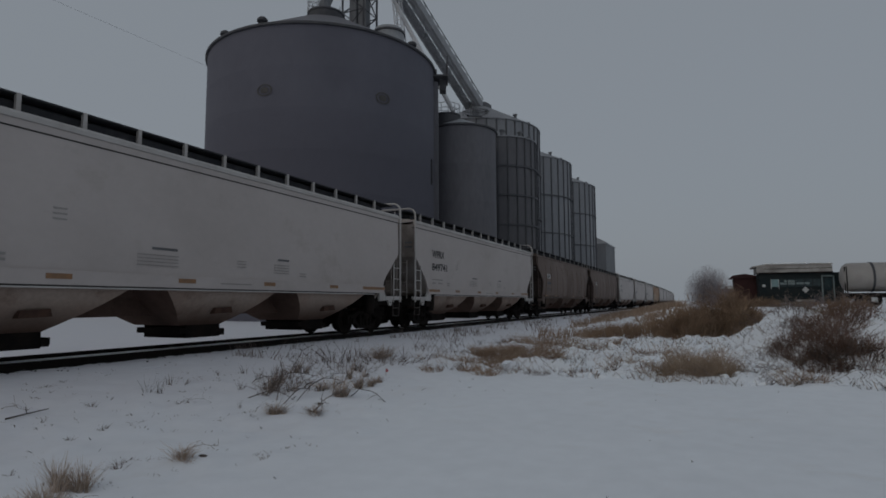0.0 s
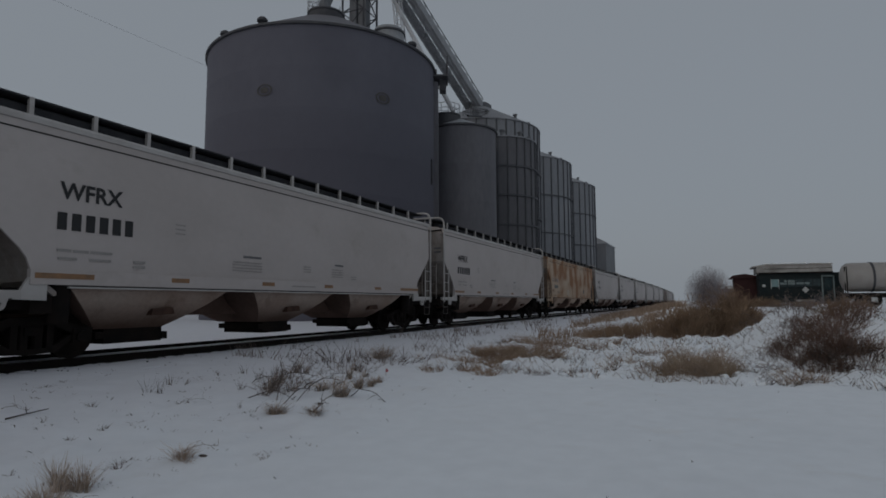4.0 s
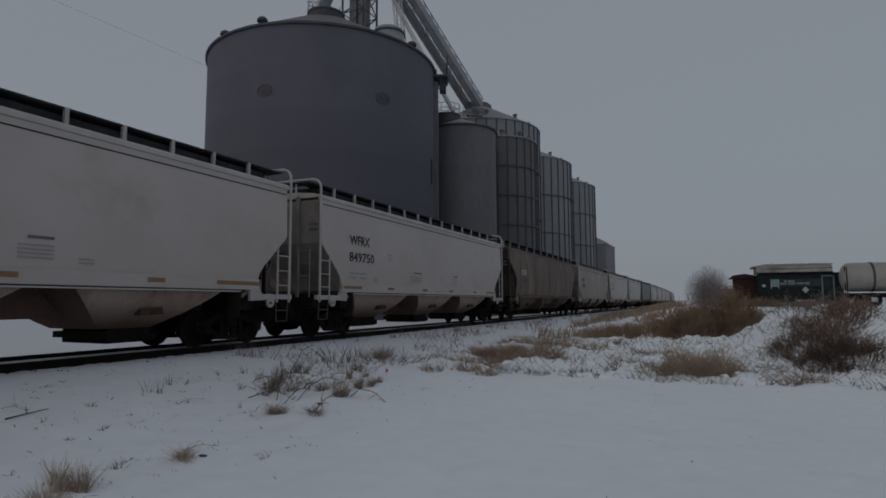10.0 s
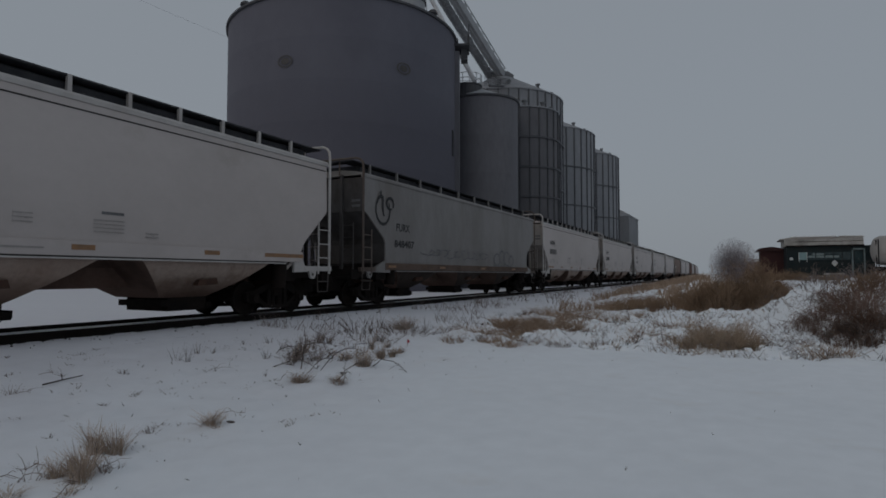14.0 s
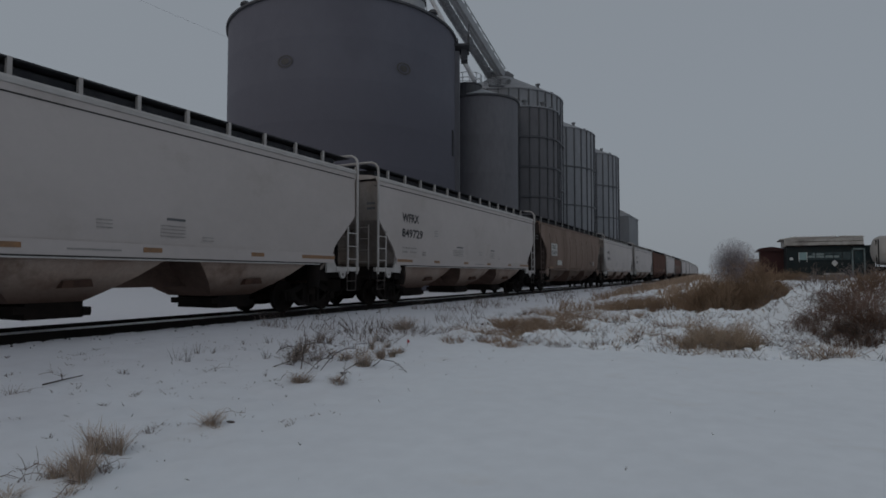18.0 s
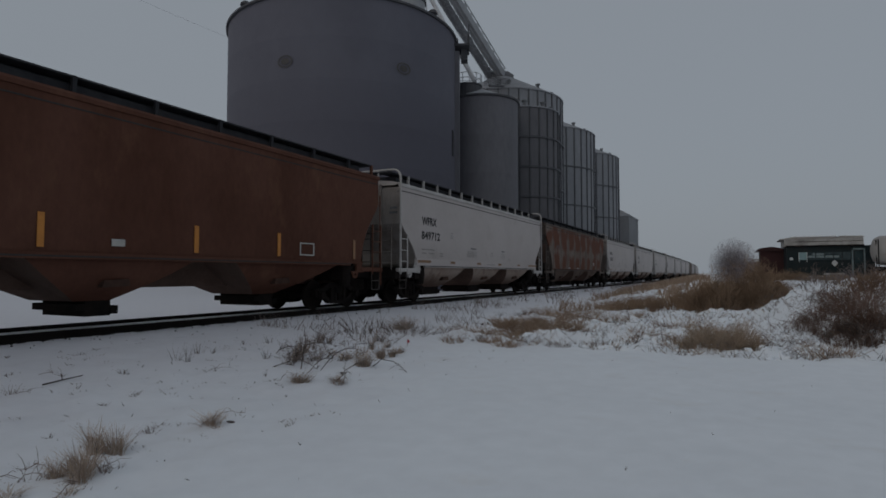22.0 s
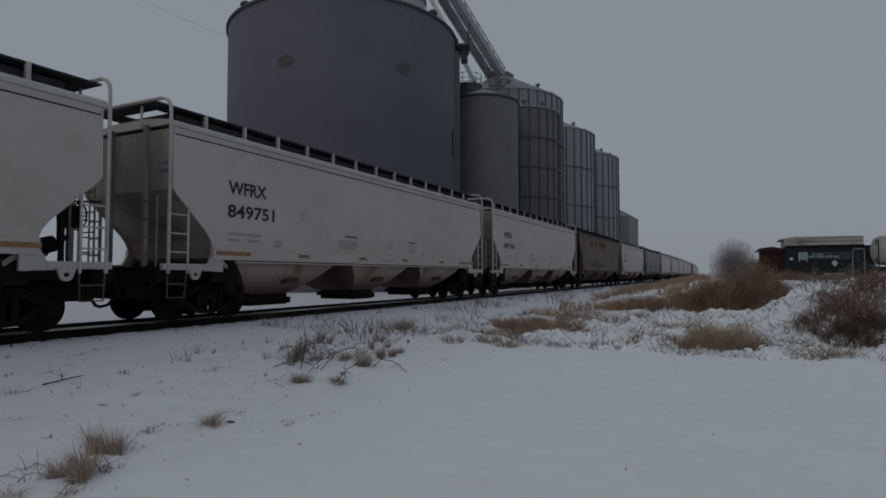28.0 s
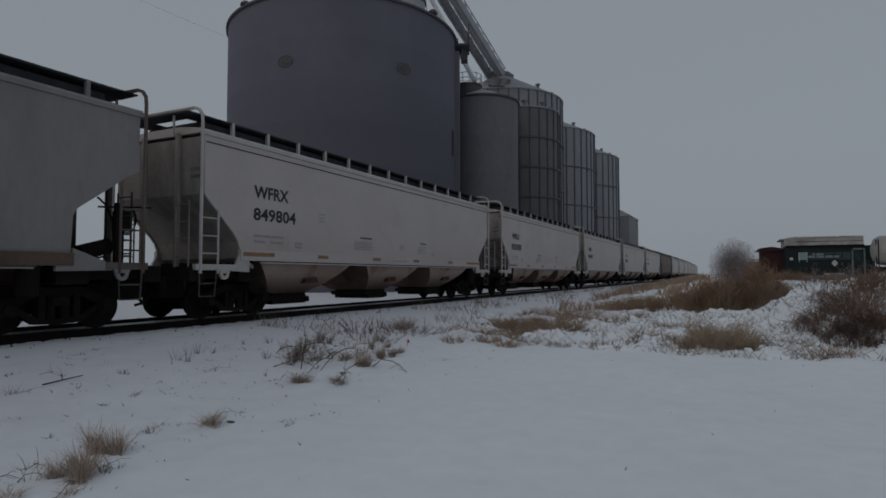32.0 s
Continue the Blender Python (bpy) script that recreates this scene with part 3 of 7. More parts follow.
def hopper_car(CAR, paint, end_paint, trim, bulge=0.03, cut=CUT_GREY, seams=(), top_dark=False, joined=False, hopper_paint=None,
               posts=13, post_paint=None, sill_top=1.365, sill_paint=None, sill_low=1.31, loop=True, pitch=4.5, toe=0.90, iron=None, rib_paint=None, closed=False, band=False, eave=True):
    """One covered hopper car: origin at the leading coupler, running towards -y."""
    car = new("hopper_car")
    hopper_paint, iron = hopper_paint or M_GRIME_SHADE, iron or trim
    lip, foot, mid = cut[0][1], cut[-1][1], CAR / 2
    for sg in (1, -1):
        near = sg == 1
        part("side_panel", side_panel(sg, bulge, cut, CAR), paint, car, smooth=True)
        xt = side_x(bulge, 4.22)
        part("top_chord", Shape().prism([(sg * (xt - 0.06), 4.21), (sg * (xt + 0.035), 4.23), (sg * (xt + 0.035), 4.31), (sg * (xt - 0.01), 4.37), (sg * (xt - 0.12), 4.40)], "y", lip - 0.06, CAR - lip + 0.06), trim, car)
        if eave:
            part("eave_seam", Shape().box(*sorted((sg * (xt - 0.20), sg * (side_x(bulge, 4.07) + 0.008))), lip + 0.05, CAR - lip - 0.05, 4.055, 4.085), M_SHADE_LINE, car)
        if band:
            part("band_seam", Shape().box(*sorted((sg * (SIDE - 0.30), sg * (side_x(bulge, 3.72) + 0.012))), lip + 0.12, CAR - lip - 0.12, 3.71, 3.745), paint, car)
        part("side_sill", Shape().box(*sorted((sg * (SIDE - 0.08), sg * (SIDE + 0.03))), foot - 0.04, CAR - foot + 0.04, sill_low, sill_top), sill_paint or paint, car)
        part("running_board", Shape().box(*sorted((sg * 0.62, sg * 1.20)), 0.95, CAR - 0.95, 4.765, 4.80), M_BOARD, car, "dark steel grating walkway")
        if near:
            # this thin strip is drawn as the shadow line under the sill
            part("sill_seam", Shape().box(SIDE - 0.1, SIDE + 0.036, foot + 0.6, CAR - foot - 0.6, sill_low - 0.032, sill_low - 0.001), M_SHADE_LINE, car)
            part("sill_flange", Shape().box(SIDE - 0.12, SIDE + 0.045, foot + 0.65, CAR - foot - 0.65, sill_low - 0.062, sill_low - 0.033), trim, car)
        for y in seams if near or not joined else ():
            r = Shape()
            lv = [1.5, 1.9, 2.3, 2.7, 3.1, 3.4, 3.7]
            for i, z in enumerate(lv):
                x = side_x(bulge, z)
                r.v += [(sg * (x - 0.03), y - 0.055, z), (sg * (x + 0.002), y - 0.035, z), (sg * (x + 0.016), y, z), (sg * (x + 0.002), y + 0.035, z), (sg * (x - 0.03), y + 0.055, z)]
                if i:
                    r.f += [(5 * i - 5 + k, 5 * i - 4 + k, 5 * i + 1 + k, 5 * i + k) for k in range(4)]
            part("panel_seam", r, rib_paint or M_RIB, car, smooth=True)
    part("roof", Shape().prism([(-1.5, 4.36), (-1.2, 4.45), (-0.6, 4.52), (0.6, 4.52), (1.2, 4.45), (1.5, 4.36), (1.2, 4.32), (-1.2, 4.32)], "y", lip + 0.06, CAR - lip - 0.06), paint, car)
    part("hatch_trough", Shape().prism([(-1.06, 4.40), (-1.06, 4.66), (-0.95, 4.72), (0.95, 4.72), (1.06, 4.66), (1.06, 4.40)], "y", lip + 0.45, CAR - lip - 0.45), M_BOARD, car, "long dark loading hatch cover")
    post = mesh_of("board_post", Shape().box(-0.04, 0.04, -0.042, 0.042, 4.40, 4.80), M_BOARD if top_dark else post_paint or trim)
    for k in range(posts):
        part("board_post", post, None, car).location = (1.175, 2.0 + k * (CAR - 4.0) / (posts - 1), 0)
    bays = (mid - pitch, mid, mid + pitch)
    for end in (0, 1):
        def e(y, end=end):
            return CAR - y if end else y
        # the end sheet drops straight from the roof, then slopes back under the load to the outer hopper
        outer = [(y + 0.06, z) for z, y in cut if z > 1.4] + [(foot + 0.10, 1.36), (foot + 0.45, 1.10)]
        inner = [(y + 0.10, z + 0.04) for y, z in reversed(outer)]
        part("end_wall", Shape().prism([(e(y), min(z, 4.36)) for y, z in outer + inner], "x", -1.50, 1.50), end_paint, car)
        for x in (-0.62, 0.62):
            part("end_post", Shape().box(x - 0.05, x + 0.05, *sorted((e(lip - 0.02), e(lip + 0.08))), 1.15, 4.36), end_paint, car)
        if closed:
            # dark plate added to block the view through the open end
            part("shear_plate", Shape().prism([(e(0.95), 1.1), (e(0.95), 3.2), (e(3.1), 1.4), (e(3.1), 1.1)], "x", -0.05, 0.05), M_DARK, car)
            part("end_bulkhead", Shape().box(-1.42, 1.42, *sorted((e(1.05), e(1.12))), 1.75, 3.3), M_SLOPE, car)
        hy = lip - 0.10
        r, zt = 0.04, 4.86
        if loop:
            pts = [(1.6, e(hy), 0.98), (1.6, e(hy), 4.5), (1.58, e(hy), 4.68), (1.48, e(hy), 4.80), (1.33, e(hy), zt), (0.6, e(hy), zt + 0.01), (-0.6, e(hy), zt + 0.01), (-1.33, e(hy), zt), (-1.48, e(hy), 4.80), (-1.58, e(hy), 4.68), (-1.6, e(hy), 4.5), (-1.6, e(hy), 0.98)]
            part("end_handrail", Shape().tube(pts, r, 6), iron, car, smooth=True)
            part("handrail_stay", Shape().tube([(0.62, e(hy), 4.30), (0.62, e(hy), zt)], 0.03, 5), iron, car)
        else:
            for sg in (1, -1):
                part("corner_grab", Shape().tube([(sg * 1.56, e(hy), 1.05), (sg * 1.56, e(hy), 3.70)], 0.022, 5), iron, car)
                part("walkway_leg", Shape().box(*sorted((sg * 1.14, sg * 1.22)), *sorted((e(hy - 0.06), e(hy + 0.02))), 4.30, 4.80), post_paint or trim, car)
        part("end_running_board", Shape().box(-1.2, 1.2, *sorted((e(hy - 0.08), e(hy + 0.36))), 4.765, 4.80), M_BOARD, car)
        if not joined:
            part("end_stencil", Shape().box(1.02, 1.36, *sorted((e(lip + 0.055), e(lip + 0.062))), 3.42, 3.50).box(1.02, 1.36, *sorted((e(lip + 0.055), e(lip + 0.062))), 3.24, 3.32), M_SPRAY_PALE, car)
        for sg in (1, -1):
            lad = Shape().tube([(sg * 1.6, e(hy + 0.50), 0.98), (sg * 1.6, e(hy + 0.50), 2.48 if loop else 2.66)], 0.028, 5)
            if not loop:
                lad.tube([(sg * 1.6, e(hy), 0.6), (sg * 1.6, e(hy), 2.66)], 0.028, 5)
            for z in (1.45, 1.86, 2.28) if loop else (1.36, 1.72, 2.08, 2.44):
                lad.tube([(sg * 1.6, e(hy), z), (sg * 1.6, e(hy + 0.50), z)], 0.018, 4)
            part("ladder", lad, iron, car)
            end_lad = Shape()
            for x in (0.75, 1.2):
                end_lad.tube([(sg * x, e(hy), 1.1), (sg * x, e(hy), 2.7)], 0.022, 5)
            for z in (1.4, 1.8, 2.2, 2.6):
                end_lad.tube([(sg * 0.75, e(hy), z), (sg * 1.2, e(hy), z)], 0.014, 4)
            part("end_ladder", end_lad, end_paint, car)
            part("corner_sill", Shape().prism([(e(hy - 0.12), 1.06), (e(hy - 0.12), 1.20), (e(1.80), 1.20), (e(1.80), 1.06)], "x", *sorted((sg * 1.48, sg * 1.60))), iron, car)
            part("bolster_plate", Shape().prism([(e(1.66), 1.04), (e(1.80), 1.21), (e(foot - 0.03), 1.45), (e(foot - 0.03), sill_low + 0.02), (e(foot + 0.27), sill_low + 0.02), (e(foot + 0.27), 1.02)], "x", *sorted((sg * 1.51, sg * 1.585))), trim if loop else paint, car)
            part("jacking_pad", lug(e(1.45 if loop else 2.15), sg), trim, car)
            step = Shape().tube([(sg * 1.57, e(hy), 1.05), (sg * 1.55, e(hy + 0.02), 0.45), (sg * 1.55, e(hy + 0.46), 0.45), (sg * 1.57, e(hy + 0.50), 1.05)], 0.022, 5)
            step.tube([(sg * 1.56, e(hy + 0.01), 0.75), (sg * 1.56, e(hy + 0.48), 0.75)], 0.018, 4)
            part("step", step, M_STEP, car)
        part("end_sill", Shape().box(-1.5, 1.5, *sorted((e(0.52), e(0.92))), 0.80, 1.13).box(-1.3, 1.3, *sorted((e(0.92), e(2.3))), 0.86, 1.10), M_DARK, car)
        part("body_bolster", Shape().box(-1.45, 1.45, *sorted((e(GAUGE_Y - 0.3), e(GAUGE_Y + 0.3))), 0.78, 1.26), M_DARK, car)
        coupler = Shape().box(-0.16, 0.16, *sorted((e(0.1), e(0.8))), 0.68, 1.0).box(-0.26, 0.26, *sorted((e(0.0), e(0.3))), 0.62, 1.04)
        # oversized near-black box, added to darken the gap beside the coupler
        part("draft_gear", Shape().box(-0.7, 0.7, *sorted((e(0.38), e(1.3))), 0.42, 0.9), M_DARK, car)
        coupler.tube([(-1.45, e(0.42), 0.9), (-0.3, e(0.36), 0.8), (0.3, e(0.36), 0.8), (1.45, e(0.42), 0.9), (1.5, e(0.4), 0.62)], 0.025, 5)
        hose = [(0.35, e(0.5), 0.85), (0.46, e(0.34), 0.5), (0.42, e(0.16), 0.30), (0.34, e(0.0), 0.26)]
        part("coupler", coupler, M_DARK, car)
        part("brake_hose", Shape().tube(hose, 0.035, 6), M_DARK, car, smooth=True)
    # hand brake, valve and pipes on the trailing platform
    wheel = [(0.5 + 0.28 * math.cos(2 * math.pi * k / 16), CAR - 0.62, 2.15 + 0.28 * math.sin(2 * math.pi * k / 16)) for k in range(17)]
    brake = part("hand_brake", Shape().box(0.32, 0.68, CAR - 0.86, CAR - 0.68, 1.9, 2.35).box(0.44, 0.56, CAR - 0.82, CAR - 0.74, 1.1, 2.0), M_DARK, car)
    part("brake_wheel", Shape().tube(wheel, 0.02, 5).tube([wheel[0], wheel[8]], 0.015, 4).tube([wheel[4], wheel[12]], 0.015, 4), M_DARK, brake)
    if not joined:
        part("brake_cylinder", Shape().tube([(0.95, CAR - 1.95, 1.38), (0.95, CAR - 1.35, 1.55)], 0.16, 10).tube([(0.95, CAR - 1.35, 1.55), (0.7, CAR - 0.95, 1.70)], 0.05, 6), M_DARK, car, smooth=True)
        part("brake_line", Shape().tube([(1.25, CAR - 1.95, 1.25), (1.2, CAR - 1.6, 1.32), (1.1, CAR - 1.35, 1.6), (1.1, CAR - 1.36, 2.05), (1.12, CAR - 1.5, 2.35), (1.2, CAR - 1.75, 2.5)], 0.022, 5), M_DARK, car)
        part("platform_rail", Shape().tube([(1.45, CAR - 0.75, 2.38), (1.3, CAR - 1.8, 2.30)], 0.02, 4).box(1.22, 1.30, CAR - 1.42, CAR - 1.34, 1.1, 2.42), M_DARK, car)
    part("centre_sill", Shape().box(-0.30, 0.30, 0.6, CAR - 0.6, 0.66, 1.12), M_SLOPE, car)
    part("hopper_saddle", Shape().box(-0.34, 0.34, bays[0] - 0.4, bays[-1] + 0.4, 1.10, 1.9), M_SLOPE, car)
    gate = 0.64 if toe > 0.6 else 0.44
    for k, c in enumerate(bays):
        front = c - foot - 0.72 if k == 0 else 1.88
        back = CAR - foot - 1.05 - c if k == 2 else 1.80
        fore = toe + 0.35 if k == 0 else toe
        bay = part("hopper_bay", bay_mesh(c, front, back, hopper_paint, fore, gate - 0.22), None, car, "grimy rust-streaked discharge hopper with painted-in shade")
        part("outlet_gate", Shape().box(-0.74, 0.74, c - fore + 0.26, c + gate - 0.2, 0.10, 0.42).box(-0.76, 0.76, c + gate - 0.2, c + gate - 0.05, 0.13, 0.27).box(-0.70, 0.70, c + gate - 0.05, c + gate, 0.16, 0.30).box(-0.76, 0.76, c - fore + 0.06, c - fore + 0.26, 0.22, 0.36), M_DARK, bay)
        if not joined:
            part("vibrator_bracket", Shape().prism([(c - 0.34, 0.70), (c - 0.30, 0.84), (c + 0.22, 0.87), (c + 0.26, 0.72)], "x", 1.20, 1.36), M_BRACKET, bay, "rust-brown vibrator bracket")
    # dark rounded plugs added in place of the cutouts beside the bolsters
    for y in (foot + 0.62, CAR - foot - 0.62):
        part("air_reservoir", Shape().tube([(1.33, y, 0.60), (1.36, y, 0.9), (1.37, y, 1.22), (1.36, y, 1.34), (1.32, y, 1.40)], 0.19, 12), M_DARK, car, smooth=True)
    part("brake_pipe", Shape().box(1.0, 1.12, 3.7, 5.1, 0.72, 0.80), M_DARK, car)
    add_truck(car, GAUGE_Y)
    add_truck(car, CAR - GAUGE_Y)
    return car


TEXTS = {}


def lettering(body, height, width=None):
    """Flat letters with their lower left corner at the origin, in the plane of a car's side."""
    key = (body, height, width)
    if key not in TEXTS:
        cu = bpy.data.curves.new("letters", "FONT")
        cu.body, cu.size, cu.offset, cu.resolution_u = body, 1.0, 0.026, 2
        ob = bpy.data.objects.new("letters", cu)
        me = bpy.data.meshes.new_from_object(ob)
        bpy.data.objects.remove(ob)
        xs, ys = [v.co.x for v in me.vertices], [v.co.y for v in me.vertices]
        kx = (width / (max(xs) - min(xs))) if width else height / (max(ys) - min(ys))
        kz = height / (max(ys) - min(ys))
        x0, y0 = min(xs), min(ys)
        for v in me.vertices:
            v.co = (0, (v.co.x - x0) * kx, (v.co.y - y0) * kz)
        me.name = "lettering"
        TEXTS[key] = me
    return TEXTS[key]


def letters(car, body, y, z, height, width, mat, x=SIDE + 0.006, name="lettering"):
    me = lettering(body, height, width)
    if not me.materials:
        me.materials.append(mat)
    ob = part(name, me, None, car)
    ob.location = (x, y, z)
    return ob


BAR = {}


def bar(car, name, y, z, wide, high, mat, x=SIDE + 0.004, label=""):
    key = (round(wide, 2), round(high, 2), mat.name)
    if key not in BAR:
        BAR[key] = mesh_of(name, Shape().box(-0.003, 0.004, 0, wide, 0, high), mat)
    ob = part(name, BAR[key], None, car, label)
    ob.location = (x, y, z)
    return ob


def scrawl(car, y0, y1, z0, z1, seed, loops, mat, thick=0.05):
    """Sprayed loops and strokes on the side of a car; they spell nothing."""
    rnd = random.Random(seed)
    n = loops
    for i in range(n):
        cy = y0 + (y1 - y0) * (i + 0.5) / n
        h, wd = (z1 - z0) / 2 * rnd.uniform(0.6, 1.0), (y1 - y0) / n * rnd.uniform(0.4, 0.7)
        a0, turn = rnd.uniform(0, 6), rnd.choice((-1, 1)) * rnd.uniform(3.5, 6.5)
        k1, k2 = rnd.uniform(0.2, 0.5), rnd.uniform(1.5, 3.0)
        pts = []
        for j in range(15):
            a = a0 + turn * j / 14
            pts.append((cy + wd * (math.cos(a) + k1 * math.cos(k2 * a)), (z0 + z1) / 2 + h * (math.sin(a) * 0.8 + k1 * 0.4 * math.sin(k2 * a + 1))))
        s = Shape()
        for j, (ya, za) in enumerate(pts):
            yb, zb = pts[min(j + 1, len(pts) - 1)]
            yp, zp = pts[max(j - 1, 0)]
            d = math.hypot(yb - yp, zb - zp) or 1
            ny, nz = -(zb - zp) / d * thick, (yb - yp) / d * thick
            s.v += [(0, ya - ny, za - nz), (0, ya + ny, za + nz)]
        s.f = [(2 * j, 2 * j + 1, 2 * j + 3, 2 * j + 2) for j in range(len(pts) - 1)]
        ob = new("graffiti_stroke", mesh_of("graffiti_stroke", s, mat, square=False))
        ob.parent = car
        ob.location = (SIDE + 0.006 + 0.002 * i, 0, 0)


def loops(car, ovals, mat, thick=0.045):
    """Sprayed round strokes on the side of a car. ovals: centre along and up, half width, half height, start and end in degrees."""
    for i, (cy, cz, ry, rz, a0, a1) in enumerate(ovals):
        s = Shape()
        n = 22
        for j in range(n):
            a = radians(a0 + (a1 - a0) * j / (n - 1))
            k = thick * (0.75 + 0.5 * math.sin(math.pi * j / (n - 1)))
            for q in (-1, 1):
                s.v.append((0, cy + (ry + q * k) * math.cos(a), cz + (rz + q * k) * math.sin(a)))
        s.f = [(2 * j, 2 * j + 1, 2 * j + 3, 2 * j + 2) for j in range(n - 1)]
        ob = part("graffiti_stroke", mesh_of("graffiti_stroke", s, mat, square=False), None, car)
        ob.location = (SIDE + 0.006 + 0.0015 * i, 0, 0)


def blocks(car, y0, y1, z0, z1, seed, count):
    """Sprayed block shapes with pale fillings; they spell nothing."""
    rnd = random.Random(seed)
    for i in range(count):
        cy, cz, wd, hg = y0 + (y1 - y0) * (i + 0.5) / count, (z0 + z1) / 2, (y1 - y0) / count * 0.62, (z1 - z0) / 2
        ring = [(math.copysign(abs(math.cos(a)) ** 0.6, math.cos(a)) * rnd.uniform(0.75, 1.1), math.copysign(abs(math.sin(a)) ** 0.6, math.sin(a)) * rnd.uniform(0.75, 1.1)) for a in [2 * math.pi * k / 11 for k in range(11)]]
        for name, k, mat, x in (("graffiti_block", 1.0, M_SPRAY, 0.005), ("graffiti_filling", 0.7, M_SPRAY_PALE, 0.009)):
            s = Shape().add([(0, cy + u * wd * k, cz + v * hg * k) for u, v in ring], [tuple(range(11))])
            ob = new(name, mesh_of(name, s, mat, square=False))
            ob.parent = car
            ob.location = (SIDE + x + 0.0006 * i, 0, 0)


def stain(car, y0, y1, z0, z1, seed):
    """A ragged blotch of rust on the side of a car."""
    n, s = 36, Shape()
    cy, cz = (y0 + y1) / 2, (z0 + z1) / 2
    ring = []
    for k in range(n):
        a = 2 * math.pi * k / n
        q = 1.0 + 0.45 * noise.noise((1.6 * math.cos(a) + 9 * seed, 1.6 * math.sin(a), 3)) + 0.25 * noise.noise((5 * math.cos(a), 5 * math.sin(a) + 7 * seed, 1))
        ring.append((0, cy + q * (y1 - y0) / 2 * math.copysign(abs(math.cos(a)) ** 0.85, math.cos(a)), cz + q * (z1 - z0) / 2 * math.copysign(abs(math.sin(a)) ** 0.85, math.sin(a))))
    s.add(ring + [(0, cy, cz)], [(k, (k + 1) % n, n) for k in range(n)])
    ob = part("rust_stain", s, M_RUST, car)
    ob.location = (SIDE + 0.004 + 0.0007 * seed, 0, 0)


SEAMS_BROWN = (2.95, 4.58, 6.52, 8.45, 10.38, 12.31, 14.24, 16.18, 17.81)
SEAMS_TAN = (2.90, 4.49, 6.38, 8.21, 10.07, 11.95, 13.78, 15.66, 17.24)
SEAMS_PATCHED = (2.15, 4.10, 6.07, 8.03, 9.94, 11.90, 13.87, 15.80, 17.75)
KINDS = {
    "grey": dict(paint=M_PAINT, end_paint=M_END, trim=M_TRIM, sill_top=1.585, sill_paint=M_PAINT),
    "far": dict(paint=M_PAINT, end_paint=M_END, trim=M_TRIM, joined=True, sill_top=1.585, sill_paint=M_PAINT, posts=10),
    "worn": dict(toe=0.55, paint=M_GREY, end_paint=M_END_DARK, trim=M_GREY, iron=M_OLIVE_LOW, cut=CUT_WORN, posts=10, sill_paint=M_BROWN_LOW, sill_top=1.36, sill_low=1.12, hopper_paint=M_DEEP_LOW, pitch=4.9, eave=False),
    "brown": dict(toe=0.55, paint=M_BROWN, end_paint=M_END_DEEP, trim=M_BROWN, iron=M_RIB, rib_paint=M_BROWN_LOW, bulge=0.12, cut=CUT_DEEP, seams=SEAMS_BROWN, posts=10, post_paint=M_POST, hopper_paint=M_BROWN_LOW, loop=False, band=True, eave=False, pitch=4.9),
    "tan": dict(toe=0.55, paint=M_TAN, end_paint=M_END_DEEP, trim=M_TAN, iron=M_RIB, bulge=0.12, cut=CUT_DEEP, seams=SEAMS_TAN, posts=10, post_paint=M_POST, hopper_paint=M_BROWN_LOW, loop=False, band=True, eave=False, pitch=4.8),
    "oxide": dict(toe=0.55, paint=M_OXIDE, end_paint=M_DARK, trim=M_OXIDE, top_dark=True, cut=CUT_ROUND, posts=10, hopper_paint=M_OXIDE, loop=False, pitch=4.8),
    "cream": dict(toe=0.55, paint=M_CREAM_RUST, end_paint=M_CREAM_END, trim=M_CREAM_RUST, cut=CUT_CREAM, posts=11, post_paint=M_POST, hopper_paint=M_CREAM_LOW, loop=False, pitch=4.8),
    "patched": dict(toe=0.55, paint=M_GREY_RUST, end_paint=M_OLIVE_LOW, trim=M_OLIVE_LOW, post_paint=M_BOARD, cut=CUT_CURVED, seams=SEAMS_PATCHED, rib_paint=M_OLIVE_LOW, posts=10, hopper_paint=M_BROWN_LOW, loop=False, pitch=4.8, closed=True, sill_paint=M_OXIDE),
    "olive": dict(toe=0.55, paint=M_OLIVE_RUST, end_paint=M_END_DEEP, trim=M_SLOPE, iron=M_RIB, top_dark=True, cut=CUT_ROUND, posts=10, hopper_paint=M_BROWN_LOW, loop=False, pitch=4.6),
}
LABELS = {
    "grey": "light grey covered hopper car with grimy lower hoppers", "far": "light grey covered hopper car far down the train",
    "worn": "weathered grey covered hopper car with sprayed graffiti", "brown": "dark brown covered hopper car with panel seams",
    "tan": "tan-brown covered hopper car with white number placard", "oxide": "dark oxide-red covered hopper car with black ends",
    "cream": "cream covered hopper car with large orange rust patches", "patched": "grey hopper car with rows of rust-red patches",
    "olive": "olive-grey hopper car with rust patches and graffiti",
}
MARK = "WFRX"
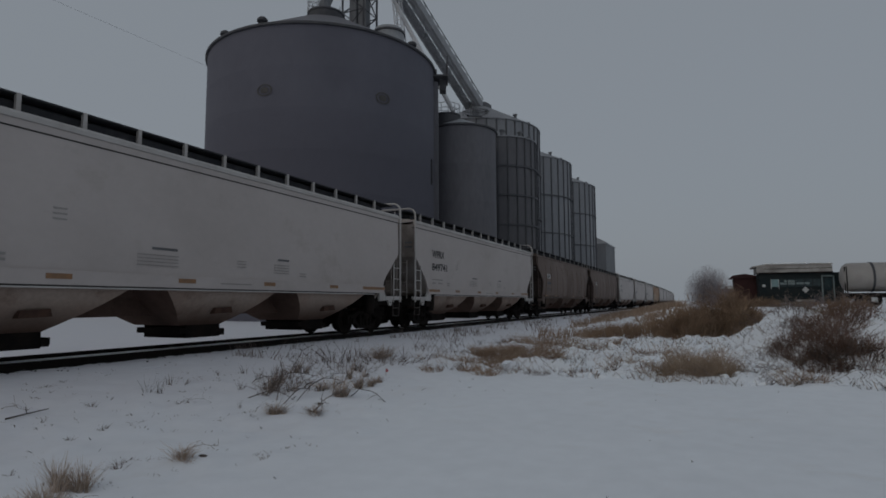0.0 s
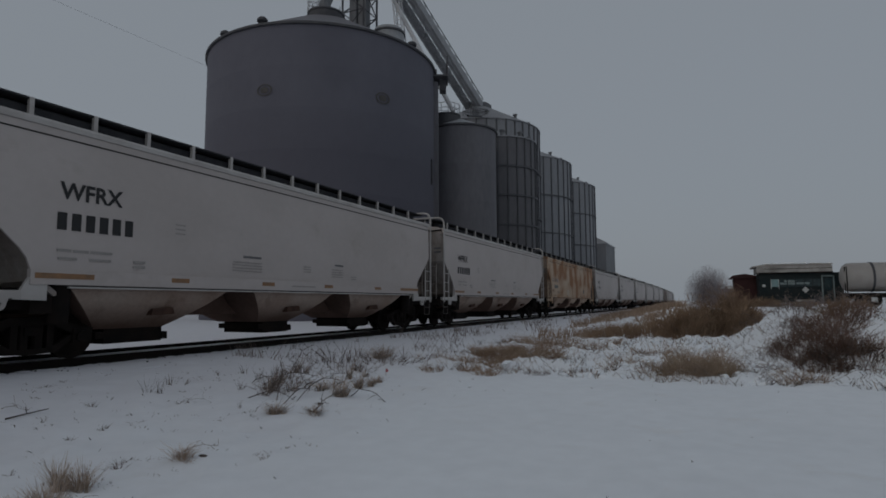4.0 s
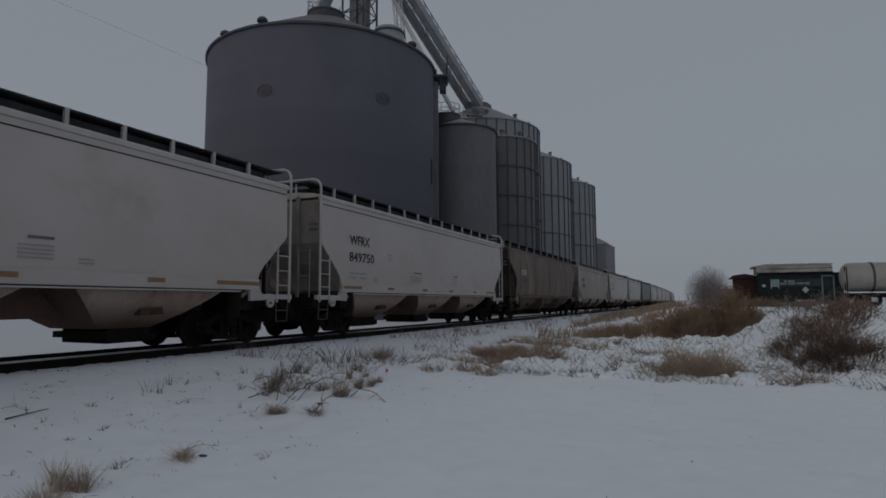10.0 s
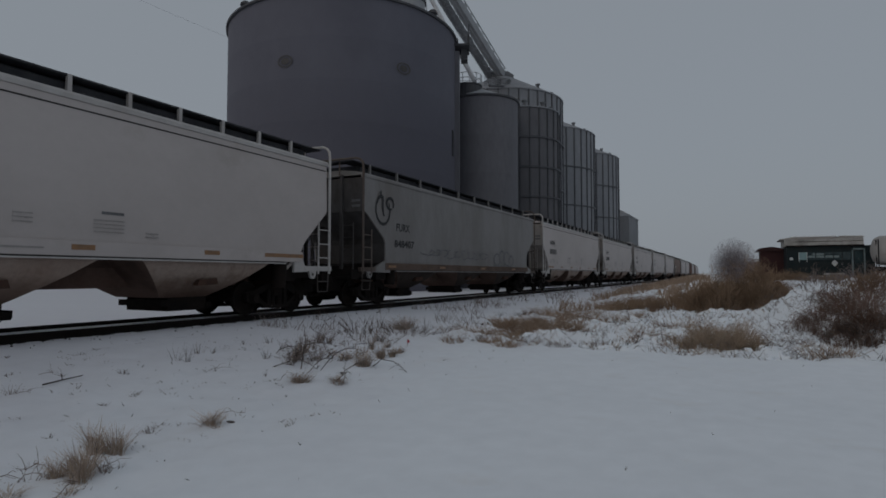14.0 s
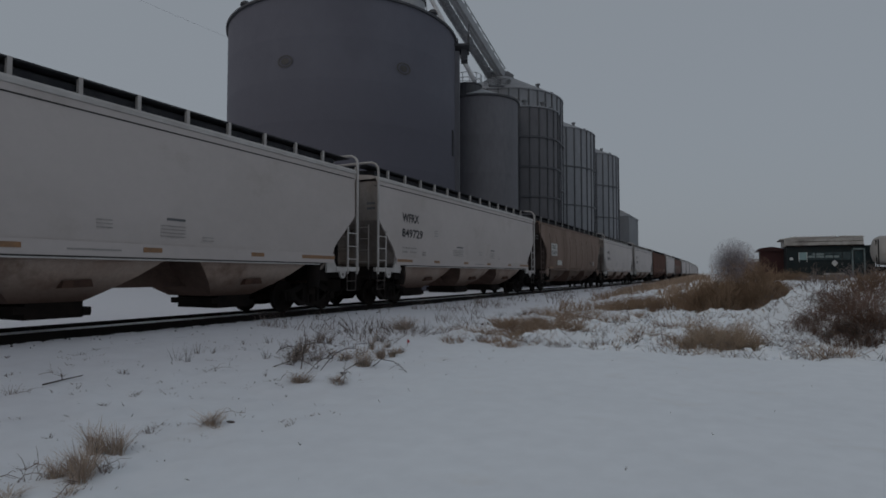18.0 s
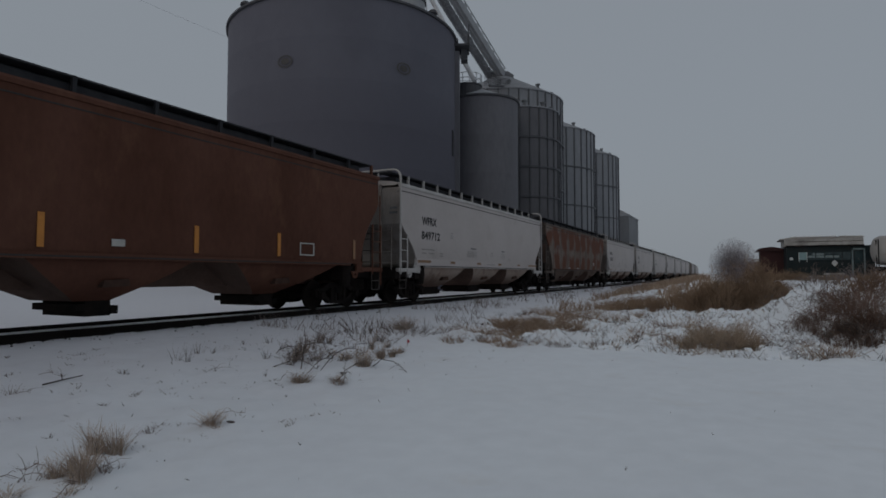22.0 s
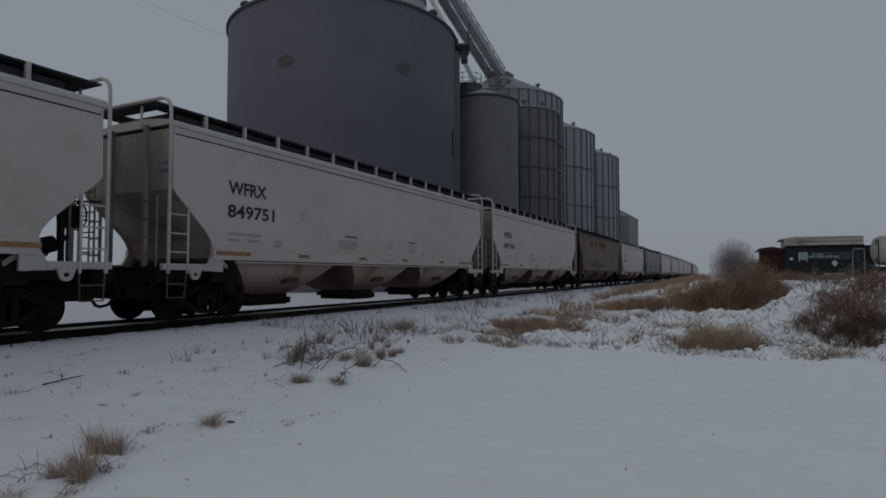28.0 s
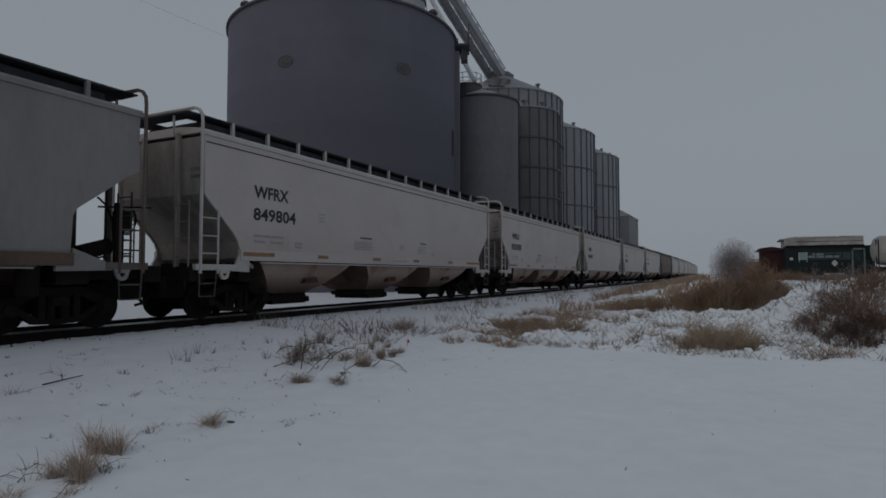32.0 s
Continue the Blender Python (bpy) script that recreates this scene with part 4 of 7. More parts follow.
# the train in running order: kind, reporting mark, number; an empty number is too far or too blurred to read
TRAIN = [("grey", MARK, "849763"), ("grey", MARK, "849741"), ("brown", "CEFX", ""), ("brown", "CEFX", "319052"), ("grey", MARK, "849756"), ("grey", MARK, ""), ("grey", MARK, ""),
         ("cream", "CRIX", "200054"), ("grey", MARK, "849780"), ("grey", MARK, "849737"), ("grey", MARK, "849774"), ("grey", MARK, "849802"), ("grey", MARK, "849796"), ("grey", MARK, "849750"),
         ("brown", "CEFX", "319458"), ("grey", MARK, "849783"), ("grey", MARK, "849757"), ("grey", MARK, "849732"), ("worn", "FURX", "848407"), ("grey", MARK, ""), ("grey", MARK, ""),
         ("grey", MARK, "849745"), ("grey", MARK, "849720"), ("grey", MARK, "849729"), ("tan", "CEFX", "252620"), ("grey", MARK, "849753"), ("grey", MARK, "849740"), ("oxide", "", ""),
         ("grey", MARK, "849712"), ("patched", "DCTX", ""), ("grey", MARK, "849735"), ("grey", MARK, "849731"), ("grey", MARK, "849810"), ("grey", MARK, ""), ("grey", MARK, ""), ("grey", MARK, "849751"),
         ("grey", MARK, "849764"), ("olive", "", ""), ("grey", MARK, "849687"), ("worn", "FURX", "848660"), ("grey", MARK, "849804"), ("grey", MARK, ""), ("far", MARK, ""), ("far", MARK, ""), ("far", MARK, ""),
         ("brown", "", "")] + [("far", MARK, "")] * 9
FIRST = 1.45         # the first car's leading coupler at the clip's start
# shifts of single cars from an even coupling, fitted to the camera's view, in metres
CAR_SHIFT = {0: 0.15, 2: 0.25, 3: 0.1, 4: -0.15, 10: 0.2, 11: 0.1, 14: 0.2, 17: -0.2, 18: -0.15, 19: -0.1, 20: 0.24, 21: 0.6, 22: 0.5, 23: 0.3, 24: 0.4, 25: 0.4, 26: 0.45, 27: 0.3, 28: 0.24,
         29: 0.24, 30: 0.55, 31: 0.55, 32: 0.5, 33: 0.4, 34: 0.3, 35: 0.24, 36: 0.2, 37: 0.24, 38: 0.3, 39: 0.2, 40: -0.1, 41: 0.3, 42: 0.4}
protos = {}
cars = []
reach = FIRST


def dress(car, kind, mark, number, i):
    """Lettering, reflectors and stencils of one car."""
    tone = M_INK
    if kind in ("grey", "far"):
        letters(car, mark, 2.37, 2.92, 0.33, 1.28, tone)
        if number:
            letters(car, number, 2.35, 2.34, 0.34, 1.60, tone)
        else:
            if "digits" not in BAR:
                s = Shape()
                for k in range(6):
                    s.box(-0.003, 0.004, 0.275 * k, 0.275 * k + 0.18, 0, 0.33)
                BAR["digits"] = mesh_of("number_bar", s, M_INK)
            part("number_bar", BAR["digits"], None, car).location = (SIDE + 0.004, 2.35, 2.34)
        if kind == "far":
            return
        for y, wide in ((2.0, 1.10), (4.90, 0.48), (7.80, 0.48), (10.58, 0.44), (13.58, 0.44), (15.50, 1.50)):
            bar(car, "reflector", y, 1.42, wide, 0.10, M_STRIPE, x=SIDE + 0.034)
        for y, z, wide in ((2.38, 1.93, 0.26), (2.68, 1.93, 0.30), (3.02, 1.93, 0.45), (2.40, 1.78, 0.36), (3.0, 1.78, 0.45), (3.95, 1.80, 0.28), (3.95, 1.70, 0.28)):
            bar(car, "stencil_bar", y, z, wide, 0.05, M_FADED)
        for y, z, wide in ((7.10, 2.13, 0.66), (11.15, 2.13, 0.46)):
            bar(car, "stencil_bar", y, z, wide, 0.055, M_SPRAY_PALE)
        bar(car, "stencil_bar", 9.05, 1.42, 1.05, 0.035, M_FADED, x=SIDE + 0.034)
        for y, z, n, wide in ((6.75, 2.00, 4, 1.05), (11.0, 2.00, 4, 0.62), (9.6, 2.02, 3, 0.32), (12.1, 1.80, 2, 0.3)):
            for k in range(n):
                bar(car, "stencil_bar", y, z - 0.075 * k, wide, 0.022, M_FADED)
        for k in range(3):
            bar(car, "data_bar", 4.98, 2.72 - 0.10 * k, 0.26, 0.035, M_FADED)
    elif kind == "tan":
        bar(car, "placard", 3.03, 2.24, 1.46, 0.84, M_PLACARD, x=SIDE + 0.012, label="white number placard")
        letters(car, mark, 3.17, 2.72, 0.24, 0.84, M_INK, x=SIDE + 0.022)
        letters(car, number, 3.12, 2.34, 0.24, 1.2, M_INK, x=SIDE + 0.022)
        bar(car, "notice", 4.62, 1.62, 1.15, 0.33, M_PLACARD, x=SIDE - 0.02)
        bar(car, "notice", 15.9, 1.72, 0.5, 0.34, M_FADED, x=SIDE - 0.02)
        bar(car, "notice", 14.9, 1.78, 0.35, 0.26, M_INK, x=SIDE - 0.02)
        bar(car, "reflector", 2.5, 1.40, 0.95, 0.08, M_STRIPE, x=SIDE + 0.02)
    elif kind == "brown":
        if mark:
            bar(car, "placard", 3.20, 2.74, 1.0, 0.32, M_PLACARD, x=SIDE + 0.004, label="small white reporting-mark placard")
            letters(car, mark, 3.27, 2.79, 0.22, 0.86, M_INK, x=SIDE + 0.012)
        if number:
            letters(car, number, 3.20, 2.24, 0.27, 1.2, M_SPRAY, x=SIDE + 0.006)
        else:
            bar(car, "notice", 3.2, 2.28, 1.15, 0.2, M_SPRAY, x=SIDE + 0.004)
        for y, z, wide in ((3.15, 1.95, 1.1), (3.2, 1.82, 0.4), (3.9, 1.82, 0.5)):
            bar(car, "stencil_bar", y, z, wide, 0.05, M_SPRAY, x=SIDE - 0.02)
        bar(car, "notice", 14.9, 1.75, 0.35, 0.26, M_INK, x=SIDE - 0.03)
        for y in (2.4, 5.6, 12.2, 16.8):
            bar(car, "reflector", y, 1.40, 0.9 if y < 3 else 0.4, 0.08, M_STRIPE, x=SIDE + 0.02)
    elif kind == "cream":
        letters(car, mark, 3.0, 2.55, 0.26, 0.80, M_SPRAY)
        bar(car, "mark_patch", 3.82, 2.52, 0.25, 0.30, M_FADED)
        bar(car, "number_patch", 2.82, 2.04, 1.18, 0.25, M_TEAL_PATCH, label="dull teal patch behind the number")
        letters(car, number, 2.86, 2.07, 0.20, 1.10, M_SPRAY, x=SIDE + 0.010)
        bar(car, "rust_panel", 2.18, 1.76, 0.48, 0.20, M_STRIPE)
        bar(car, "repainted_patch", 7.3, 1.46, 0.85, 0.52, M_CREAM_PATCH, label="plain cream repainted patch")
        bar(car, "notice", 14.3, 1.75, 0.4, 0.30, M_SPRAY)
        scrawl(car, 3.8, 4.3, 1.64, 1.84, 41, 2, M_SPRAY, 0.02)
        scrawl(car, 2.1, 2.7, 2.5, 2.85, 43, 2, M_SPRAY_PALE, 0.03)
        for y in (2.6, 7.0, 12.6, 15.6):
            bar(car, "reflector", y, 1.42, 0.5, 0.09, M_STRIPE, x=SIDE + 0.034)
    elif kind == "worn":
        if number == "848407":
            letters(car, mark, 3.15, 2.53, 0.29, 0.98, M_INK)
            letters(car, number, 3.02, 1.93, 0.29, 1.45, M_INK)
            loops(car, ((2.25, 3.22, 0.45, 0.50, 130, 395), (2.72, 3.48, 0.24, 0.20, -40, 300), (2.10, 3.45, 0.20, 0.22, 20, 190), (2.45, 3.45, 0.22, 0.55, 150, 235), (2.30, 3.80, 0.20, 0.16, 150, 260)), M_INK, 0.045)
            loops(car, ((13.2, 1.72, 0.42, 0.30, 20, 330), (13.9, 1.86, 0.38, 0.32, -20, 250), (14.6, 1.80, 0.45, 0.36, 30, 300), (15.3, 1.70, 0.34, 0.26, -60, 220), (13.7, 1.50, 0.5, 0.14, 180, 350), (14.9, 1.52, 0.6, 0.14, 190, 350)), M_SPRAY_PALE, 0.04)
            scrawl(car, 5.2, 11.6, 1.6, 2.1, 8, 9, M_SPRAY_PALE, 0.02)
        else:
            letters(car, mark, 2.22, 2.42, 0.36, 1.32, M_INK)
            letters(car, number, 2.36, 1.90, 0.34, 1.92, M_INK)
            blocks(car, 6.65, 9.0, 1.38, 2.30, 11, 2)
            blocks(car, 11.0, 13.7, 1.42, 2.50, 14, 2)
            loops(car, ((7.2, 1.95, 0.36, 0.10, 0, 360), (7.2, 1.62, 0.36, 0.09, 0, 360), (8.4, 1.95, 0.30, 0.12, 0, 300), (12.0, 1.95, 0.5, 0.10, 20, 200), (12.9, 1.9, 0.3, 0.35, 90, 270)), M_FADED, 0.03)
            scrawl(car, 9.15, 10.85, 1.98, 2.36, 12, 5, M_PLACARD, 0.035)
            scrawl(car, 9.15, 10.85, 1.60, 1.86, 15, 6, M_FADED, 0.025)
            scrawl(car, 5.6, 6.5, 1.75, 2.0, 13, 4, M_SPRAY, 0.03)
            bar(car, "paint_drip", 9.98, 2.58, 0.10, 0.32, M_SPRAY)
            bar(car, "reflector", 2.2, 1.135, 1.4, 0.12, M_STRIPE, x=SIDE + 0.034)
        for y in (6.6, 11.0, 15.4) if number == "848660" else (2.6, 6.6, 11.0, 15.4):
            bar(car, "reflector", y, 1.20, 0.5, 0.08, M_STRIPE, x=SIDE + 0.034)
    elif kind == "oxide":
        for y in (2.75, 5.45, 8.35, 11.67, 14.35, 17.8):
            bar(car, "reflector", y, 1.45, 0.12, 0.62, M_STRIPE if y in (2.75, 17.8) else M_ORANGE)
        bar(car, "notice", 9.72, 1.52, 0.28, 0.14, M_PLACARD)
        for y, z, wide, high in ((15.25, 1.50, 0.62, 0.035), (15.25, 1.83, 0.62, 0.035), (15.25, 1.535, 0.04, 0.295), (15.83, 1.535, 0.04, 0.295)):
            bar(car, "notice_frame", y, z, wide, high, M_PLACARD)
    elif kind == "patched":
        letters(car, mark, 2.9, 2.78, 0.22, 0.95, M_SPRAY)
        bar(car, "notice", 14.6, 1.70, 0.35, 0.28, M_FADED)
        for y in (5.9, 8.5):
            bar(car, "reflector", y, 1.40, 0.7, 0.07, M_FADED, x=SIDE + 0.034)
    elif kind == "olive":
        letters(car, "CTX", 2.55, 2.48, 0.28, 0.85, M_SPRAY_WORN)
        bar(car, "number_bar", 2.5, 2.0, 0.6, 0.26, M_SPRAY_WORN)
        for y0, y1, z0, z1, seed in ((4.60, 5.48, 3.26, 3.95, 1), (6.28, 7.46, 3.42, 3.80, 2), (8.05, 8.95, 3.22, 4.05, 3), (8.75, 9.5, 3.55, 3.95, 9), (9.55, 9.95, 3.20, 3.85, 7), (10.15, 11.2, 3.36, 3.95, 4), (2.95, 3.2, 3.12, 3.36, 5), (10.75, 11.1, 2.85, 3.0, 6), (2.0, 2.5, 3.6, 4.0, 8)):
            stain(car, y0, y1, z0, z1, seed)
        scrawl(car, 4.0, 7.8, 1.45, 2.25, 22, 9, M_SPRAY, 0.04)
        scrawl(car, 8.2, 11.2, 1.62, 1.88, 27, 9, M_SPRAY, 0.035)
        bar(car, "notice", 14.3, 1.74, 0.35, 0.26, M_FADED)
        for y in (3.5, 8.35, 10.65):
            bar(car, "reflector", y, 1.40, 0.46, 0.10, M_ORANGE, x=SIDE + 0.034)


for i, (kind, mark, number) in enumerate(TRAIN):
    if kind not in protos:
        protos[kind] = hopper_car(CAR_LENGTH[kind], **KINDS[kind])
        car = protos[kind]
    else:
        car = copy_thing(protos[kind], pose(0, 0, 0))
        for o in list(car.children):
            if o.name.split(".")[0] in ("lettering", "number_bar", "reflector", "stencil_bar", "data_bar", "placard", "notice", "graffiti_stroke", "graffiti_block", "graffiti_filling", "notice_frame", "mark_patch", "number_patch", "rust_panel", "rust_stain"):
                bpy.data.objects.remove(o)
    tagged(car, LABELS[kind], "hopper car", group="freight train")
    car.location = (TRACK_X, reach, CAR_BASE)
    dress(car, kind, mark, number, i)
    if number == "849783":
        # one grey car is far dustier than the rest
        tagged(car, "dust-stained grey covered hopper car with dirty ends", "hopper car", group="freight train")
        for o in car.children:
            if o.name.split(".")[0] in ("side_panel", "top_chord", "side_sill"):
                o.material_slots[0].link = "OBJECT"
                o.material_slots[0].material = M_PAINT_DIRTY
    cars.append((car, reach + CAR_SHIFT.get(i, 0.4 if i > 42 else 0.0), CAR_LENGTH[kind]))
    reach += CAR_LENGTH[kind]


# ---- grain silos and bins ----
def spot(right, ahead):
    """Plan position from metres to the right of and ahead of the camera's resting view."""
    a = radians(26.677)
    return right * math.cos(a) - ahead * math.sin(a), right * math.sin(a) + ahead * math.cos(a)


def smooth_bin(name, at_, radius, eave, rise, mat, roof_mat, label, seams=6):
    thing = tagged(new(name), label, "grain silo")
    thing.location = (*at_, ground_height(*at_))
    prof = [(radius, -0.3)]
    for k in range(1, seams):
        z = eave * k / seams
        prof += [(radius, z - 0.04), (radius + 0.005, z), (radius, z + 0.04)]
    prof += [(radius, eave)]
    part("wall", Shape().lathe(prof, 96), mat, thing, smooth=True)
    part("eave_ring", Shape().lathe([(radius - 0.1, eave), (radius + 0.22, eave + 0.02), (radius + 0.22, eave + 0.22), (radius - 0.1, eave + 0.25)], 96), M_STEEL_DARK, thing)
    part("roof", Shape().lathe([(radius + 0.15, eave + 0.16), (radius * 0.12, eave + rise), (0.05, eave + rise + 0.05)], 96), roof_mat, thing)
    return thing


def stiffened_bin(at_, radius, eave, rise, mat, label, count=40, rings=5, stiff_mat=None):
    stiff_mat = stiff_mat or M_STIFF
    thing = tagged(new("grain_bin"), label, "grain bin", group="row of stiffened grain bins")
    thing.location = (*at_, ground_height(*at_))
    part("wall", Shape().lathe([(radius, -0.3), (radius, eave)], 96), mat, thing, smooth=True)
    part("roof", Shape().lathe([(radius + 0.2, eave - 0.02), (radius + 0.2, eave + 0.14), (radius * 0.1, eave + rise), (0.05, eave + rise + 0.3)], 64), M_GALV_HAZE, thing)
    part("roof_collar", Shape().lathe([(radius * 0.12, eave + rise - 0.6), (radius * 0.12, eave + rise + 0.5)], 24), M_GALV_PALE, thing)
    stiff = mesh_of("stiffener", Shape().box(-0.02, 0.16, -0.09, 0.09, 0.0, eave), stiff_mat)
    for k in range(count):
        a = 2 * math.pi * k / count
        ob = part("stiffener", stiff, None, thing)
        ob.matrix_basis = pose(radius * math.cos(a), radius * math.sin(a), 0, 0, 0, math.degrees(a))
    for k in range(rings):
        z = eave * (k + 1) / (rings + 1)
        part("wind_ring", Shape().lathe([(radius + 0.05, z - 0.1), (radius + 0.24, z - 0.1), (radius + 0.24, z + 0.1), (radius + 0.05, z + 0.1)], 64), stiff_mat, thing)
    vent = mesh_of("roof_vent", Shape().tube([(0, 0, -0.3), (0, 0, 0.35)], 0.25, 8).tube([(0, 0, 0.35), (0, 0, 0.55)], 0.38, 8), M_GALV)
    for k in range(10):
        a = 2 * math.pi * (k + 0.3) / 10
        ob = part("roof_vent", vent, None, thing)
        ob.location = (radius * 0.82 * math.cos(a), radius * 0.82 * math.sin(a), eave + rise * 0.2 + 0.2)
    return thing


SILO_AT, SILO_R, SILO_EAVE = spot(-10.51, 61.1), 11.85, 26.1
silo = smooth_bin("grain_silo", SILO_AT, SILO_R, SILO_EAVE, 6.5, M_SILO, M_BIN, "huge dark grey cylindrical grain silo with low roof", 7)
to_cam = math.atan2(-SILO_AT[1], -SILO_AT[0])


def on_silo(a_deg, r):
    a = to_cam + radians(a_deg)
    return r * math.cos(a), r * math.sin(a), math.degrees(a)


for a in (-89, -56, -30, 48, 84, 120, 160, 200, 240):
    x, y, d = on_silo(a, SILO_R - 0.6)
    v = part("roof_vent", Shape().tube([(0, 0, -0.3), (0, 0, 0.5)], 0.2, 8).lathe([(0.2, 0.4), (0.5, 0.5), (0.46, 0.72), (0.25, 0.9), (0.05, 0.95)], 10), M_STEEL_DARK, silo)
    v.matrix_basis = pose(x, y, SILO_EAVE + 0.3, 0, 0, d)
for a in (-26, 26):
    x, y, d = on_silo(a, SILO_R + 0.02)
    s = Shape()
    for r0, r1, m_ in ((0.55, 0.44, 0), (0.3, 0.0, 0)):
        n = 28
        ring = [(0.03, r * 1.35 * math.cos(2 * math.pi * k / n), r * math.sin(2 * math.pi * k / n)) for r in (r0, max(r1, 0.02)) for k in range(n)]
        s.add(ring, [(k, (k + 1) % n, n + (k + 1) % n, n + k) for k in range(n)])
    ob = part("oval_sign", s, material("faded_sign", (0.095, 0.088, 0.085), 0.8, scale=2, bump=0) if a < 0 else bpy.data.materials["faded_sign"], silo, "faded brownish oval sign")
    ob.matrix_basis = pose(x, y, 20.2, 0, 0, d)
x, y, d = on_silo(66, SILO_R)
# black box on the wall, its colour standing for the shade of a recess
door = part("wall_slot", Shape().box(-0.05, 0.08, -0.25, 0.25, 0, 2.6), M_INK, silo, "tall narrow black panel standing for a dark recess")
door.matrix_basis = pose(x, y, 13.6, 0, 0, d)
x, y, d = on_silo(76, SILO_R)
duct = part("down_duct", Shape().box(-0.1, 0.45, -0.5, 0.5, 0, SILO_EAVE - 1), M_BIN, silo)
duct.matrix_basis = pose(x, y, 0, 0, 0, d)
x, y, d = on_silo(78, SILO_R)
plat = part("eave_platform", Shape().box(-0.4, 1.5, -1.4, 1.4, 0, 0.2).box(-0.3, 0.3, -0.5, 1.2, 0.2, 1.1).box(0.6, 1.3, -0.5, 0.7, -1.2, 0.1), M_STEEL_DARK, silo)
plat.matrix_basis = pose(x, y, SILO_EAVE - 0.6, 0, 0, d)
x, y, d = on_silo(80, SILO_R + 1.4)
for k, (dx, dy) in enumerate(((-1.2, 0), (0.0, 0), (1.2, 0))):
    ob = part("platform_rail", Shape().tube([(0, dx, 0), (0, dx, 2.4)], 0.05, 4), M_STEEL_DARK, silo)
    ob.matrix_basis = pose(x, y, SILO_EAVE - 0.5, 0, 0, d)
# hub on the silo roof: flat drum, feed pipe, round cage and a pale cap
x, y, d = on_silo(0, 2.5)
hub = part("roof_drum", Shape().lathe([(1.85, -0.8), (1.85, 2.95), (1.95, 3.0), (1.95, 3.15), (0.1, 3.25)], 32), M_STEEL_DARK, silo)
hub.matrix_basis = pose(x, y, SILO_EAVE + 2.5, 0, 0, 0)
across = Vector((math.sin(to_cam), -math.cos(to_cam), 0)) * -1
centre = Vector((x, y, SILO_EAVE + 5.65))
p = centre - across * 0.15
part("feed_pipe", Shape().tube([tuple(p), tuple(p + Vector((0, 0, 1.2))), tuple(p + across * 1.2 + Vector((0, 0, 4.5)))], 0.62, 12), M_GALV, silo, "grey sheet-metal feed pipe")
cage = centre - across * 1.35
for z in (0.1, 0.6, 1.1, 1.5):
    part("cage_ring", Shape().tube([tuple(cage + Vector((0.55 * math.cos(2 * math.pi * k / 16), 0.55 * math.sin(2 * math.pi * k / 16), z))) for k in range(17)], 0.045, 4), M_STEEL, silo)
for k in range(8):
    a = 2 * math.pi * k / 8
    q = cage + Vector((0.55 * math.cos(a), 0.55 * math.sin(a), 0))
    part("cage_bar", Shape().tube([tuple(q), tuple(q + Vector((0, 0, 1.5)))], 0.035, 4), M_STEEL, silo)
for k in range(9):
    q = centre + across * (1.9 * (k / 4 - 1)) + Vector((0, 0, 0))
    part("railing_post", Shape().tube([tuple(q), tuple(q + Vector((0, 0, 0.55 + 0.5 * (k % 2))))], 0.05, 4), M_STEEL_DARK, silo)
cap_at = Vector((0, 0, SILO_EAVE)) + across * 6.9
dome = part("roof_cap", Shape().lathe([(1.75, 0.8), (1.75, 5.4), (1.6, 5.8), (0.8, 6.2), (0.1, 6.3)], 32), M_GALV_PALE, silo, "pale sheet-metal roof cap", smooth=True)
dome.location = cap_at
part("cap_ring", Shape().lathe([(1.76, 5.2), (1.86, 5.2), (1.86, 5.4), (1.76, 5.4)], 32), M_STEEL_DARK, silo).location = cap_at


def lattice(p0, p1, width, n, r=0.06):
    """Parts of a square lattice girder from p0 to p1: four chords and braces."""
    p0, p1 = Vector(p0), Vector(p1)
    d = (p1 - p0).normalized()
    a = d.cross(Vector((0, 0, 1)) if abs(d.z) < 0.95 else Vector((1, 0, 0))).normalized() * width / 2
    b = d.cross(a).normalized() * width / 2
    corners = [a + b, a - b, -a - b, -a + b]
    chords = [Shape().tube([tuple(p0 + c), tuple(p1 + c)], r * 1.4, 4) for c in corners]
    braces = []
    for k in range(n):
        u, v = p0 + (p1 - p0) * k / n, p0 + (p1 - p0) * (k + 1) / n
        for c, e in zip(corners, corners[1:] + corners[:1]):
            if k % 2:
                c, e = e, c
            braces.append(Shape().tube([tuple(u + c), tuple(v + e)], r * 0.8, 4))
            braces.append(Shape().tube([tuple(u + c), tuple(u + e)], r * 0.8, 4))
    return chords, braces


tower_at = spot(-8.6, 77.0)
tower = tagged(new("grain_elevator_tower"), "tall grain elevator leg in a steel lattice tower", "elevator tower")
tower.location = (*tower_at, ground_height(*tower_at))
chords, braces = lattice((0, 0, -0.2), (0, 0, 47), 3.4, 16, 0.12)
for c in chords:
    part("tower_post", c, M_STEEL_DARK, tower)
for b_ in braces:
    part("tower_brace", b_, M_STEEL_DARK, tower)
part("leg_casing", Shape().box(-1.3, -0.2, -0.6, 0.6, 0, 46).box(0.15, 1.3, -0.6, 0.6, 0, 46), M_GALV, tower, "twin grey sheet-metal elevator casings")
part("head_house", Shape().box(-2.2, 2.2, -1.6, 1.6, 46, 49.5), M_BIN, tower)

